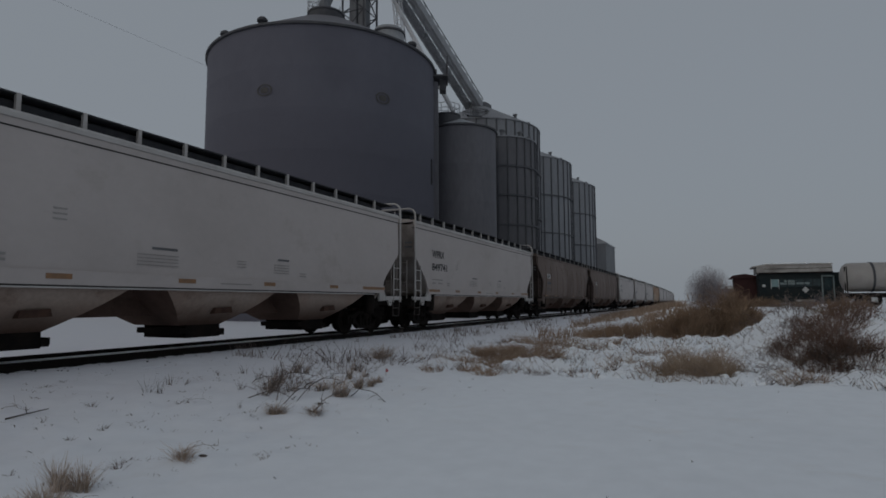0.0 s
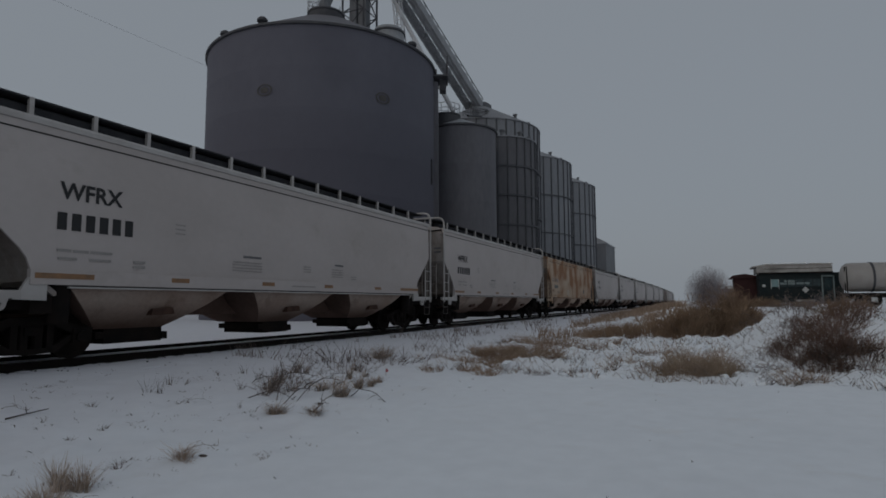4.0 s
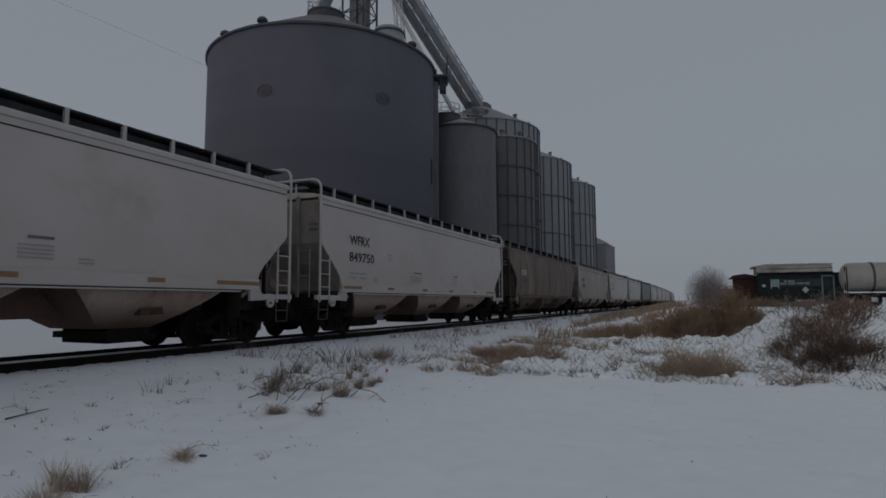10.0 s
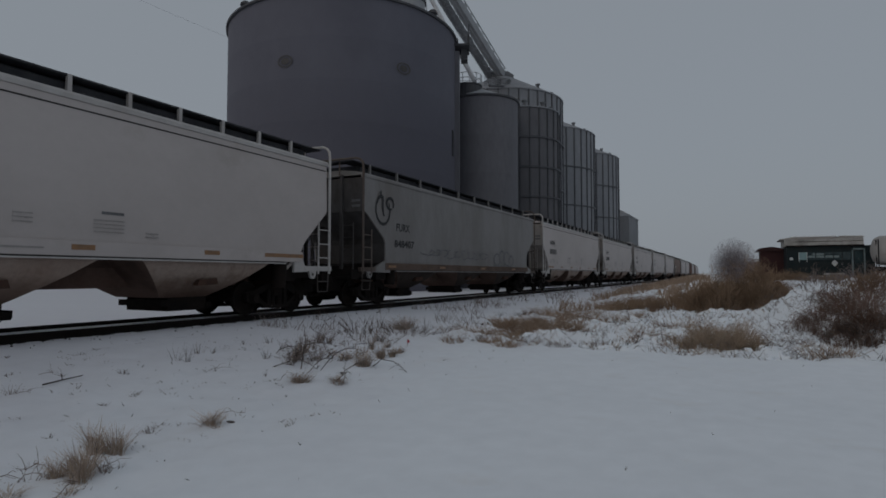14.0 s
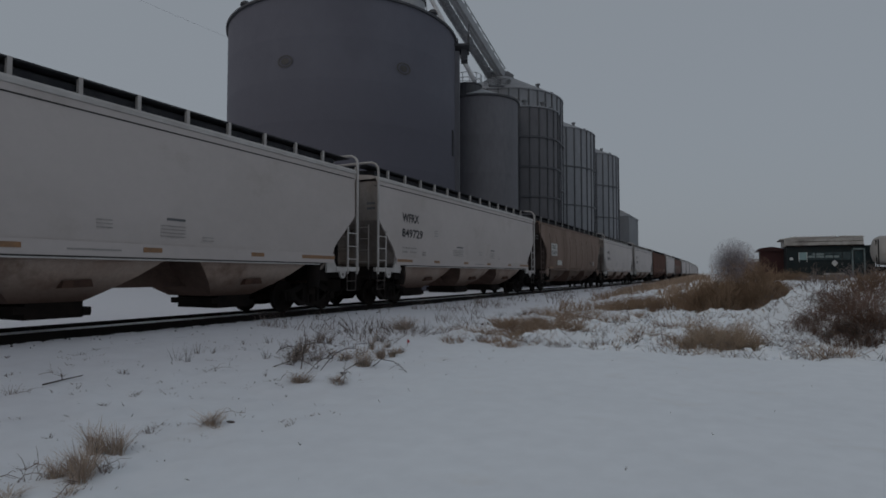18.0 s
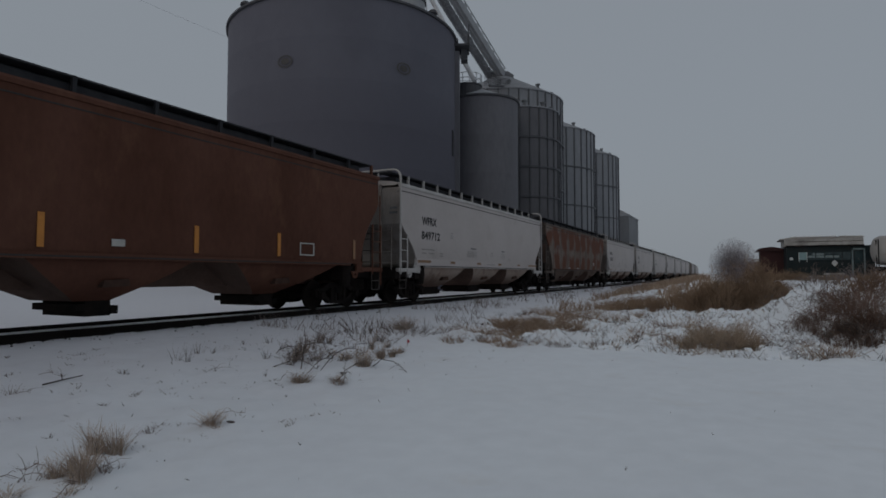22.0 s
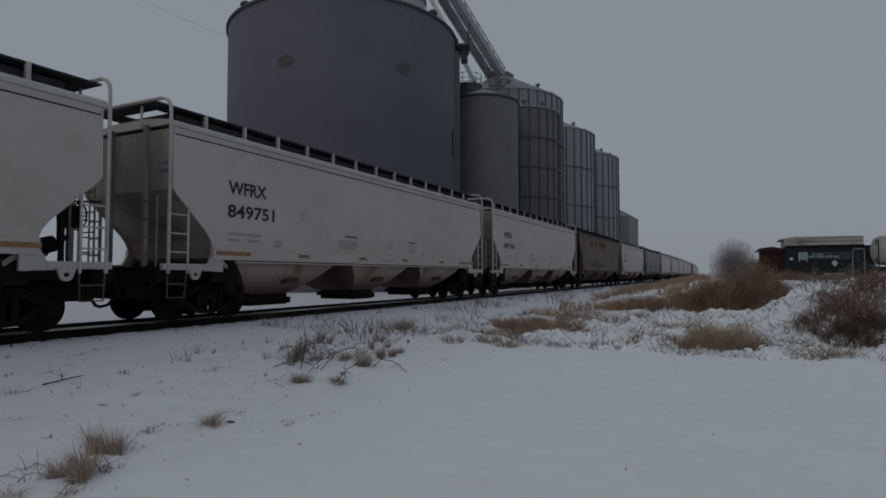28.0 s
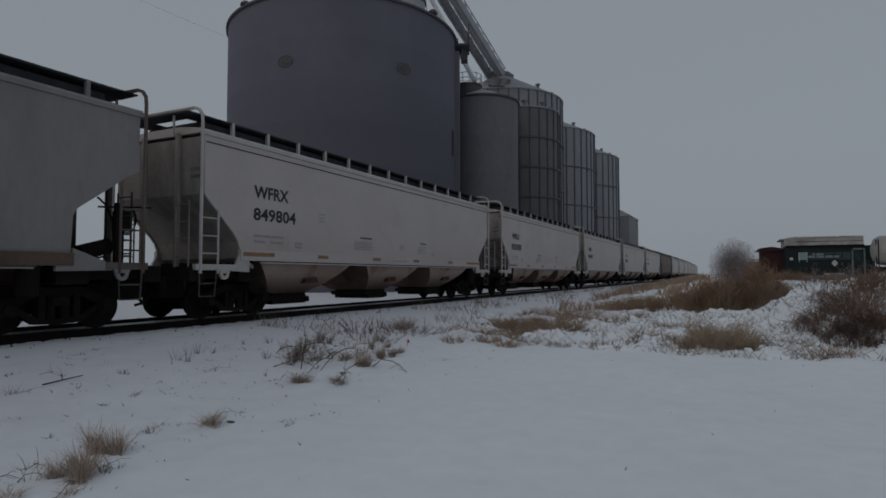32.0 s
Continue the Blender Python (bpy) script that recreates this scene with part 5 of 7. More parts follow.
# sloping conveyor from the tower head down to the first big bin
bins = [(spot(9.8, 95.4), 9.95, 29.5), (spot(19.6, 118.0), 11.3, 29.2), (spot(31.6, 142.6), 11.6, 29.5)]
peak = (*spot(9.1, 95.0), 34.9)
lead_top = (*spot(-6.45, 76.5), 51.2)
conv = tagged(new("sloping_conveyor"), "sloping covered conveyor bridge of pale steel lattice", "conveyor")
chords, braces = lattice(lead_top, peak, 2.3, 16, 0.075)
for c in chords:
    part("bridge_chord", c, M_GALV_PALE, conv)
for b_ in braces:
    part("bridge_brace", b_, M_GALV_PALE, conv)
d = Vector(peak) - Vector(lead_top)
side = d.cross(Vector((0, 0, 1))).normalized()
up = side.cross(d).normalized()
for k, (o, wd, hg) in enumerate(((1.05, 0.62, 0.55), (-1.0, 0.50, 0.45))):
    c0, c1 = Vector(lead_top) + side * o - up * 0.55, Vector(peak) + side * o - up * 0.55
    s = Shape().add([tuple(c + side * sx * wd + up * sz * hg) for c in (c0, c1) for sx, sz in ((-1, -1), (1, -1), (1, 1), (-1, 1))],
                    [(0, 1, 2, 3), (7, 6, 5, 4), (0, 4, 5, 1), (1, 5, 6, 2), (2, 6, 7, 3), (3, 7, 4, 0)])
    part("conveyor_trough", s, M_GALV_PALE if k == 0 else M_GALV_HAZE, conv)
# spouts from the tower to the silo's eave and to the small bin
spout = tagged(new("grain_spout"), "thin grey grain spouts with lattice bracing", "grain spout")
a0, a1 = Vector((*spot(-5.0, 73.5), 44.0)), Vector((*spot(3.8, 68.0), 24.6))
part("pipe", Shape().tube([tuple(a0), tuple(a1)], 0.28, 8), M_STEEL, spout)
b0, b1 = Vector((*spot(-3.3, 72.5), 41.5)), Vector((*spot(-2.0, 69.5), 28.0))
chords, braces = lattice(b0, b1, 0.9, 7, 0.05)
for c in chords:
    part("bracing_leg", c, M_STEEL, spout)
for b_ in braces:
    part("bracing_rod", b_, M_STEEL, spout)

small = smooth_bin("grain_silo", spot(4.6, 67.6), 4.25, 21.5, 1.9, M_BIN, M_GALV_PALE, "slim smooth grey silo beside the huge one", 5)
leftward = -Vector((math.cos(radians(26.677)), math.sin(radians(26.677)), 0)) * 1.6
drum = part("top_drum", Shape().lathe([(1.55, 22.0), (1.55, 23.7), (1.65, 23.75), (1.65, 23.9), (0.1, 24.0)], 24), M_STEEL_DARK, small)
drum.location = leftward
for k in range(12):
    a = 2 * math.pi * k / 12
    part("railing_post", Shape().tube([(1.6 * math.cos(a), 1.6 * math.sin(a), 23.8), (1.6 * math.cos(a), 1.6 * math.sin(a), 25.1)], 0.045, 4), M_STEEL, small).location = leftward
for z in (24.5, 25.1):
    part("railing", Shape().tube([(1.6 * math.cos(2 * math.pi * k / 24), 1.6 * math.sin(2 * math.pi * k / 24), z) for k in range(25)], 0.045, 4), M_STEEL, small).location = leftward
stiffened_bin(spot(10.1, 76.0), 5.2, 22.4, 1.6, M_BIN_DARK, "dark stiffened steel grain bin with wind rings", 26, 5)
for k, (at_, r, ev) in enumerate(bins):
    stiffened_bin(at_, r, ev, 5.2, M_GALV_HAZE, "large corrugated steel grain bin with vertical stiffeners", 40, 3, M_STIFF_HAZE)

# catwalk that links the slim silo with the large bins, and the conveyor's head box
cat = tagged(new("catwalk"), "narrow steel catwalk with railings between the bins", "catwalk")
c0, c1 = Vector((*spot(5.6, 68.6), 24.3)), Vector((*spot(10.2, 91.0), 31.6))
run = c1 - c0
aside = run.cross(Vector((0, 0, 1))).normalized() * 0.55
part("deck", Shape().tube([tuple(c0), tuple(c1)], 0.16, 4), M_STEEL_DARK, cat)
for sg in (-1, 1):
    for up_ in (0.55, 1.1):
        part("railing", Shape().tube([tuple(c0 + aside * sg + Vector((0, 0, up_))), tuple(c1 + aside * sg + Vector((0, 0, up_)))], 0.04, 4), M_STEEL_DARK, cat)
    for k in range(13):
        q = c0 + run * k / 12 + aside * sg
        part("railing_post", Shape().tube([tuple(q), tuple(q + Vector((0, 0, 1.1)))], 0.04, 4), M_STEEL_DARK, cat)
head = part("conveyor_head", Shape().prism([(-1.6, 0), (1.9, 0), (1.9, 0.9), (0.9, 1.5), (-1.6, 1.5)], "y", -1.2, 1.2).box(-0.5, 0.5, -0.5, 0.5, 1.5, 2.0), M_GALV, conv)
head.matrix_basis = pose(peak[0] + 0.6, peak[1] + 0.3, peak[2] - 1.3, 0, 0, 26.7)
leg = Shape()
for dx in (-1.0, 1.0):
    for dy in (-1.0, 1.0):
        leg.tube([(dx, dy, -2.6), (dx * 0.8, dy * 0.8, 0.1)], 0.08, 4)
part("head_stand", leg, M_STEEL_DARK, conv).matrix_basis = head.matrix_basis

# low elevator house at the end of the row
house_at = spot(59.5, 176.0)
house = tagged(new("elevator_house"), "tall plain grey elevator house at the row's end", "building")
house.matrix_basis = pose(*house_at, ground_height(*house_at), 0, 0, 0)
part("wall", Shape().box(-8.0, -1.0, -9, 9, -0.3, 18.8), M_GALV, house)
part("roof", Shape().prism([(-8.2, 18.8), (-0.8, 18.8), (-0.8, 19.1), (-4.5, 21.2), (-8.2, 21.6)], "y", -9.2, 9.2), M_GALV_PALE, house)
part("vent_stack", Shape().tube([(-7.3, -8, 18), (-7.3, -8, 25.5)], 0.7, 10), M_GALV, house)

# overhead cables
cable = tagged(new("overhead_cable"), "thin overhead cable running towards the silo", "cable")
p, q = Vector((-43.1, 14.0, 23.6)), Vector((-68.9, 66.0, 38.1))
part("wire", Shape().tube([tuple(p + (q - p) * k / 16) for k in range(17)], 0.012, 4), M_WIRE, cable)


# ---- old vehicles on the bank ----
def bank_z(x, y):
    return ground_height(x, y)


M_DULL_PALE = material("dull_pale_teal", (0.20, 0.25, 0.255), 0.6, second=(0.11, 0.15, 0.155), scale=3, bump=0)
M_PANE = material("pale_teal_window", (0.22, 0.33, 0.34), 0.2, scale=3, bump=0)
tram = tagged(new("old_tram_car"), "derelict dark green tram car with dirty cream roof", "tram car")
TX, TY = 5.3, 46.0
tram.matrix_basis = pose(TX, TY, bank_z(TX, TY) - 0.05, 0, 0, 0)
H0 = 0.35
part("body", Shape().prism([(-2.05, H0), (2.1, H0), (2.1, 2.36), (-2.05, 2.36)], "y", -1.3, 1.3).box(-2.10, 2.15, -1.338, 1.34, 0.92, 0.96), M_GREEN, tram)
part("roof", Shape().prism([(-2.2, 2.35), (2.15, 2.35), (2.15, 2.78), (2.0, 2.86), (-1.9, 2.88), (-2.2, 2.74)], "y", -1.45, 1.45), M_CREAM, tram)
part("roof_edge", Shape().prism([(-2.45, 2.76), (2.2, 2.86), (2.15, 2.91), (0.9, 2.95), (0.8, 2.90), (-1.6, 2.95), (-2.45, 2.83)], "y", -1.5, 1.5), M_TANK, tram, "sagging weathered roof edge")
for k in range(6):
    x0 = -1.35 + k * 0.48
    w_ = part("window", Shape().box(x0, x0 + 0.42, -1.345, -1.30, 1.42, 1.92), M_GLASS if k else M_PANE, tram)
    part("window_frame", Shape().box(x0 - 0.03, x0, -1.36, -1.30, 1.28, 1.92).box(x0 + 0.42, x0 + 0.45, -1.36, -1.30, 1.28, 1.92), M_PALE if k == 0 else M_GREEN, w_)
# pale strips painted on the panes for the brightness in them
part("window_blind", Shape().box(-0.85, 0.85, -1.352, -1.345, 1.56, 1.70).box(-0.60, 0.10, -1.354, -1.345, 1.72, 1.84), M_DULL_PALE, tram, "pale strips added across the window panes")
part("roof_snow", Shape().prism([(-1.85, 2.945), (0.75, 2.935), (0.7, 2.985), (-0.4, 3.0), (-1.7, 2.99)], "y", -1.45, 1.45).prism([(0.95, 2.93), (2.1, 2.90), (2.05, 2.95), (1.0, 2.98)], "y", -1.4, 1.4), M_SNOW, tram, "thin snow lying on the roof")
# near-black strips: the gutter, with the shade below the roof put into them
part("gutter", Shape().box(-2.1, 2.16, -1.50, -1.44, 2.30, 2.38).box(-1.7, 2.1, -1.47, -1.45, 2.60, 2.63), M_DARK, tram, "dark gutter and shade line under the roof edge")
door = part("door", Shape().box(1.6, 2.15, -1.345, -1.30, 0.45, 2.05), M_GREEN, tram)
part("door_frame", Shape().box(1.52, 1.6, -1.37, -1.30, 0.4, 2.15).box(2.15, 2.23, -1.37, -1.30, 0.4, 2.15).box(1.52, 2.23, -1.37, -1.30, 2.05, 2.15), M_DULL_PALE, door)
part("door_window", Shape().box(1.68, 2.08, -1.36, -1.34, 1.2, 1.95), M_GLASS, door)
em = Shape().prism([(0.60, 0.98), (0.79, 1.2), (0.60, 1.42), (0.41, 1.2)], "y", -1.37, -1.34)
part("diamond_sign", em, M_PALE, tram, "white diamond-shaped sign")
part("headlamp", Shape().tube([(-1.8, -1.4, 1.5), (-1.8, -1.3, 1.5)], 0.10, 12), M_PALE, tram)
part("bumper", Shape().box(0.0, 1.1, -1.5, -1.34, 0.42, 0.56), M_CREAM, tram)
for x in (-1.5, 1.5):
    part("wheel", Shape().tube([(x, -1.2, 0.32), (x, -1.05, 0.32)], 0.4, 16), M_DARK, tram)

shed = tagged(new("small_shed"), "small dark red wooden shed behind the tram", "shed")
SX, SY = 2.35, 49.0
shed.matrix_basis = pose(SX, SY, bank_z(SX, SY), 0, 0, 0)
part("wall", Shape().box(-0.55, 1.25, -1.2, 1.2, -0.1, 2.1), M_SHED, shed)
part("roof", Shape().prism([(-0.85, 2.05), (1.1, 2.05), (1.0, 2.2), (0.2, 2.36), (-0.6, 2.25)], "y", -1.4, 1.4), M_SHED, shed)

tank = tagged(new("tank_car"), "pale grey railway tank car with dark frame", "tank car")
KX, KY = 7.4, 42.0
tank.matrix_basis = pose(KX, KY, bank_z(KX, KY), 0, 0, 4)
one = Shape().lathe([(0.02, -0.02), (0.42, 0.02), (0.68, 0.12), (0.83, 0.3), (0.87, 0.5), (0.87, 11.5), (0.82, 11.8), (0.02, 12)], 40)
body = Shape().add([(z, x, y + 1.78) for x, y, z in one.v], one.f)
part("tank", body, M_TANK, tank, smooth=True)
for x in (1.5, 4.5, 7.5, 10.5):
    one = Shape().lathe([(0.86, -0.06), (0.895, -0.06), (0.895, 0.06), (0.86, 0.06)], 40, cap=False)
    part("tank_band", Shape().add([(z + x, px, py + 1.78) for px, py, z in one.v], one.f), M_STEEL_DARK, tank)
part("frame", Shape().box(0.2, 11.8, -0.6, 0.6, 0.55, 0.82), M_DARK, tank)
part("dome", Shape().lathe([(0.5, 2.5), (0.5, 3.0), (0.3, 3.15), (0.02, 3.2)], 20, (6, 0)), M_DARK, tank)
for x in (1.4, 3.0, 9.0, 10.6):
    part("wheel", Shape().tube([(x, -0.8, 0.42), (x, -0.66, 0.42)], 0.42, 18), M_DARK, tank)
    part("journal_box", Shape().box(x - 0.14, x + 0.14, -0.95, -0.8, 0.3, 0.56), M_PALE, tank)
part("end_ladder", Shape().tube([(0.1, -0.9, 0.6), (0.1, -0.9, 2.4)], 0.03, 4).tube([(0.1, -0.5, 0.6), (0.1, -0.5, 2.4)], 0.03, 4), M_DARK, tank)

# block added to fill the dark area between tram and tank car
flat = tagged(new("flat_wagon"), "dark low wheeled block between tram and tank car", "wagon")
flat.matrix_basis = pose(7.75, 46.2, bank_z(7.75, 46.2), 0, 0, 0)
part("deck", Shape().box(-0.35, 1.6, -1.2, 1.2, 0.5, 0.85), M_DARK, flat)
part("end_wall", Shape().box(-0.30, 0.35, -1.15, 1.15, 0.85, 2.25), M_GREEN, flat)
for x in (0.1, 1.2):
    part("wheel", Shape().tube([(x, -1.0, 0.3), (x, -0.86, 0.3)], 0.32, 16), M_DARK, flat)

lowhut = tagged(new("low_hut"), "low pale hut with flat snowy roof", "hut")
lowhut.matrix_basis = pose(1.6, 62.0, bank_z(1.6, 62), 0, 0, 0)
part("wall", Shape().box(-2.0, 1.6, -1.5, 1.5, -0.1, 1.5), M_TAN, lowhut)
part("roof", Shape().box(-2.2, 1.8, -1.7, 1.7, 1.5, 1.8), M_PALE, lowhut)


# ---- dry plants ----
def tuft(shape, cx, cy, radius, height, count, lean=0.5, width=0.006):
    for _ in range(count):
        a, r = random.uniform(0, 6.283), radius * math.sqrt(random.random())
        x, y = cx + r * math.cos(a), cy + r * math.sin(a)
        z = ground_height(x, y) - 0.03
        h = height * random.uniform(0.4, 1.0)
        b = random.uniform(0, 6.283)
        k = lean * random.random() * h
        shape.blade((x, y, z), (x + k * math.cos(b) + 0.3 * (x - cx), y + k * math.sin(b) + 0.3 * (y - cy), z + h), width * random.uniform(0.7, 1.4))


def twigs(shape, base, height, levels, spread, r):
    """A bare branching stem."""
    def grow(p, d, length, lv, rr):
        q = p + d * length
        shape.tube([tuple(p), tuple((p + q) / 2 + Vector((random.uniform(-1, 1), random.uniform(-1, 1), 0)) * length * 0.06), tuple(q)], rr, 3, rr * 0.6)
        if lv:
            for _ in range(random.randint(2, 3)):
                nd = (d + Vector((random.gauss(0, spread), random.gauss(0, spread), random.gauss(0.1, spread * 0.6)))).normalized()
                grow(p + d * length * random.uniform(0.55, 1.0), nd, length * random.uniform(0.55, 0.85), lv - 1, rr * 0.62)
    grow(Vector(base), Vector((random.gauss(0, spread), random.gauss(0, spread), 1)).normalized(), height * 0.42, levels, r)


def clump(label, x, y, radius, height, count, mat=M_STRAW, lean=0.5, width=0.006, name="dry_grass_tuft"):
    s = Shape()
    tuft(s, x, y, radius, height, count, lean, width)
    return tagged(new(name, mesh_of(name, s, mat, square=False)), label, "dry grass", kind="stuff")


def shrub(label, x, y, radius, height, stems, mat, levels=3, spread=0.35, r=0.012, name="bare_shrub"):
    s = Shape()
    for _ in range(stems):
        a, q = random.uniform(0, 6.283), radius * math.sqrt(random.random())
        px, py = x + q * math.cos(a), y + q * math.sin(a)
        twigs(s, (px, py, ground_height(px, py) - 0.05), height * random.uniform(0.6, 1.05) * (1 - 0.45 * (q / radius) ** 2), levels, spread, r)
    return tagged(new(name, mesh_of(name, s, mat, square=False)), label, "shrub")


def shaggy(label, x, y, radius, height, count, mats, droop=0.7, width=0.004, lean=(0.0, 0.0), name="dry_grass_tuft"):
    """A ragged tuft: bent blades of uneven length that fan out from one root and hang over at the tips."""
    s = Shape()
    pick = []
    for _ in range(count):
        a, q = random.uniform(0, 6.283), random.random() ** 0.7
        px, py = x + radius * 0.6 * q * math.cos(a), y + radius * 0.6 * q * math.sin(a)
        h = height * random.uniform(0.25, 1.0) ** 0.8 * (1.05 - 0.35 * q)
        b = a + random.gauss(0, 0.7)
        out_ = radius * random.uniform(0.1, 0.9) + droop * h * random.random() ** 1.6
        ox, oy = out_ * math.cos(b) + lean[0] * h, out_ * math.sin(b) + lean[1] * h
        z, sag = ground_height(px, py) - 0.02, random.uniform(0.0, 0.55) * droop
        pts = [Vector((px + ox * u ** 1.5, py + oy * u ** 1.5, z + h * (u + sag * u * (0.8 - u)))) for u in (0, 0.35, 0.7, 1)]
        pts[2] += Vector((random.gauss(0, 0.008), random.gauss(0, 0.008), 0))
        w_ = Vector((math.cos(b + 1.57 + random.gauss(0, 0.6)), math.sin(b + 1.57), random.gauss(0, 0.3))).normalized() * width * random.uniform(0.6, 1.4)
        s.add([tuple(p + sg * w_ * (1 - 0.8 * i / 3)) for i, p in enumerate(pts) for sg in (-1, 1)], [(2 * i, 2 * i + 1, 2 * i + 3, 2 * i + 2) for i in range(3)])
        pick += [min(int(random.random() ** 1.6 * len(mats)), len(mats) - 1)] * 3
    me = mesh_of(name, s, mats[0], square=False)
    for m in mats[1:]:
        me.materials.append(m)
    for poly, k in zip(me.polygons, pick):
        poly.material_index = k
    return tagged(new(name, me), label, "dry grass", kind="stuff")


def bent_stems(label, rows, mat, r=0.006):
    """Long weed stalks bent over from a root, each to a tip at some height, with short broken side twigs."""
    s = Shape()
    for x0, y0, x1, y1, h in rows:
        a, b = Vector((x0, y0, ground_height(x0, y0) - 0.02)), Vector((x1, y1, ground_height(x1, y1) + h))
        bow = 0.25 * (b - a).length
        pts = [a.lerp(b, u) + Vector((random.gauss(0, 0.02), random.gauss(0, 0.02), bow * math.sin(3.1416 * u) * 0.6 + random.gauss(0, 0.008))) for u in (0, 0.2, 0.4, 0.6, 0.8, 1)]
        s.tube([tuple(p) for p in pts], r, 4, r * 0.5)
        for _ in range(6):
            p = pts[random.randint(1, 5)]
            e = p + Vector((random.gauss(0, 1), random.gauss(0, 1), random.gauss(0.5, 0.6))).normalized() * random.uniform(0.06, 0.22)
            s.tube([tuple(p), tuple((p + e) / 2 + Vector((0, 0, 0.02))), tuple(e)], r * 0.6, 3, r * 0.3)
    return tagged(new("weed_bush", mesh_of("weed_bush", s, mat, square=False)), label, "weeds", kind="stuff")


NEAR = "tuft of straw-coloured dry grass standing in snow"


def thicket(label, x, y, rx, ry, height, count, mat, width=0.01, name="dense_thicket", fall=0.8, length=0.35, crown=0.7):
    """A dense fuzzy dome of short stems."""
    s = Shape()
    for _ in range(count):
        a, q = random.uniform(0, 6.283), math.sqrt(random.random())
        px, py = x + rx * q * math.cos(a), y + ry * q * math.sin(a)
        top = height * (1 - q ** 2) ** fall * (0.75 + 0.5 * noise.noise((px * 2.2, py * 2.2, 1)) + 0.25 * random.random())
        z = ground_height(px, py) - 0.04 + max(top - length, 0) * random.random() ** crown
        out_ = 0.55 * q * length
        b = random.gauss(0, 0.45 * length), random.gauss(0, 0.45 * length)
        s.blade((px, py, z), (px + out_ * math.cos(a) + b[0], py + out_ * math.sin(a) + b[1], z + length * random.uniform(0.5, 1.2)), width * random.uniform(0.6, 1.3))
    return tagged(new(name, mesh_of(name, s, mat, square=False)), label, "shrub")


def bramble(label, x, y, rx, ry, height, stems, mat, width=0.006, splay=0.4, twigs_=5, name="bare_shrub", kind_="shrub"):
    """An uneven bush: many thin arching stems with short side twigs, taller and lower in patches, with gaps."""
    s = Shape()

    def ribbon(pts, w_):
        a = (pts[-1] - pts[0]).cross(Vector((random.uniform(-1, 1), random.uniform(-1, 1), 0.2)))
        a = a.normalized() * w_ if a.length > 1e-6 else Vector((w_, 0, 0))
        n = len(pts)
        s.add([tuple(p + sgn * a * (1 - 0.75 * i / (n - 1))) for i, p in enumerate(pts) for sgn in (-1, 1)], [(2 * i, 2 * i + 1, 2 * i + 3, 2 * i + 2) for i in range(n - 1)])

    for _ in range(stems):
        a, q = random.uniform(0, 6.283), math.sqrt(random.random())
        px, py = x + rx * q * math.cos(a), y + ry * q * math.sin(a)
        patch = 0.5 + 0.75 * noise.noise((px * 1.7, py * 1.7, 21)) + 0.35 * noise.noise((px * 5, py * 5, 23))
        if patch < 0.16 + 0.25 * random.random():
            continue
        h = height * (1 - 0.7 * q * q) * min(1.1, 0.45 + patch) * random.uniform(0.55, 1.05)
        z = ground_height(px, py) - 0.03
        ox, oy = splay * h * (q * math.cos(a) + random.gauss(0, 0.45)), splay * h * (q * math.sin(a) + random.gauss(0, 0.45))
        pts = [Vector((px + ox * u * u, py + oy * u * u, z + h * (u - 0.18 * u * u * random.random()))) for u in (0, 0.35, 0.7, 1)]
        ribbon(pts, width * random.uniform(0.7, 1.3))
        for _ in range(twigs_):
            i = random.choice((1, 1, 2, 2, 3))
            p = pts[i]
            d = Vector((random.gauss(0, 0.8), random.gauss(0, 0.8), random.uniform(0.1, 1.2))).normalized() * h * random.uniform(0.10, 0.30)
            ribbon([p, p + d * 0.55 + Vector((0, 0, 0.02)), p + d], width * 0.6)
    return tagged(new(name, mesh_of(name, s, mat, square=False)), label, kind_, kind="stuff")


def tangle(label, x, y, radius, height, stems, mat, r=0.005):
    """Thin arching weed stems, bent over and crossing, with short side twigs."""
    s = Shape()
    for _ in range(round(1.3 * stems)):
        a, q = random.uniform(0, 6.283), radius * math.sqrt(random.random())
        px, py = x + q * math.cos(a), y + q * math.sin(a)
        z0, b = ground_height(px, py) - 0.02, random.uniform(0, 6.283)
        rise, out_ = height * random.uniform(0.35, 1.0), height * random.uniform(0.5, 1.6)
        bend = random.uniform(0.1, 0.85)
        pts = []
        for k in range(7):
            u = k / 6
            b += random.gauss(0, 0.09)
            pts.append(Vector((px + out_ * u * math.cos(b), py + out_ * u * math.sin(b), z0 + rise * (1.5 * u - bend * u * u * 1.2) + random.gauss(0, 0.008))))
        s.tube([tuple(p) for p in pts], r, 3, r * 0.45)
        for _ in range(random.randint(3, 6)):
            p = pts[random.randint(2, 6)]
            e = p + Vector((random.gauss(0, 1), random.gauss(0, 1), random.gauss(0.35, 0.7))).normalized() * random.uniform(0.05, 0.18)
            s.tube([tuple(p), tuple((p + e) / 2 + Vector((0, 0, 0.015))), tuple(e)], r * 0.55, 3, r * 0.3)
    return tagged(new("weed_bush", mesh_of("weed_bush", s, mat, square=False)), label, "shrub")


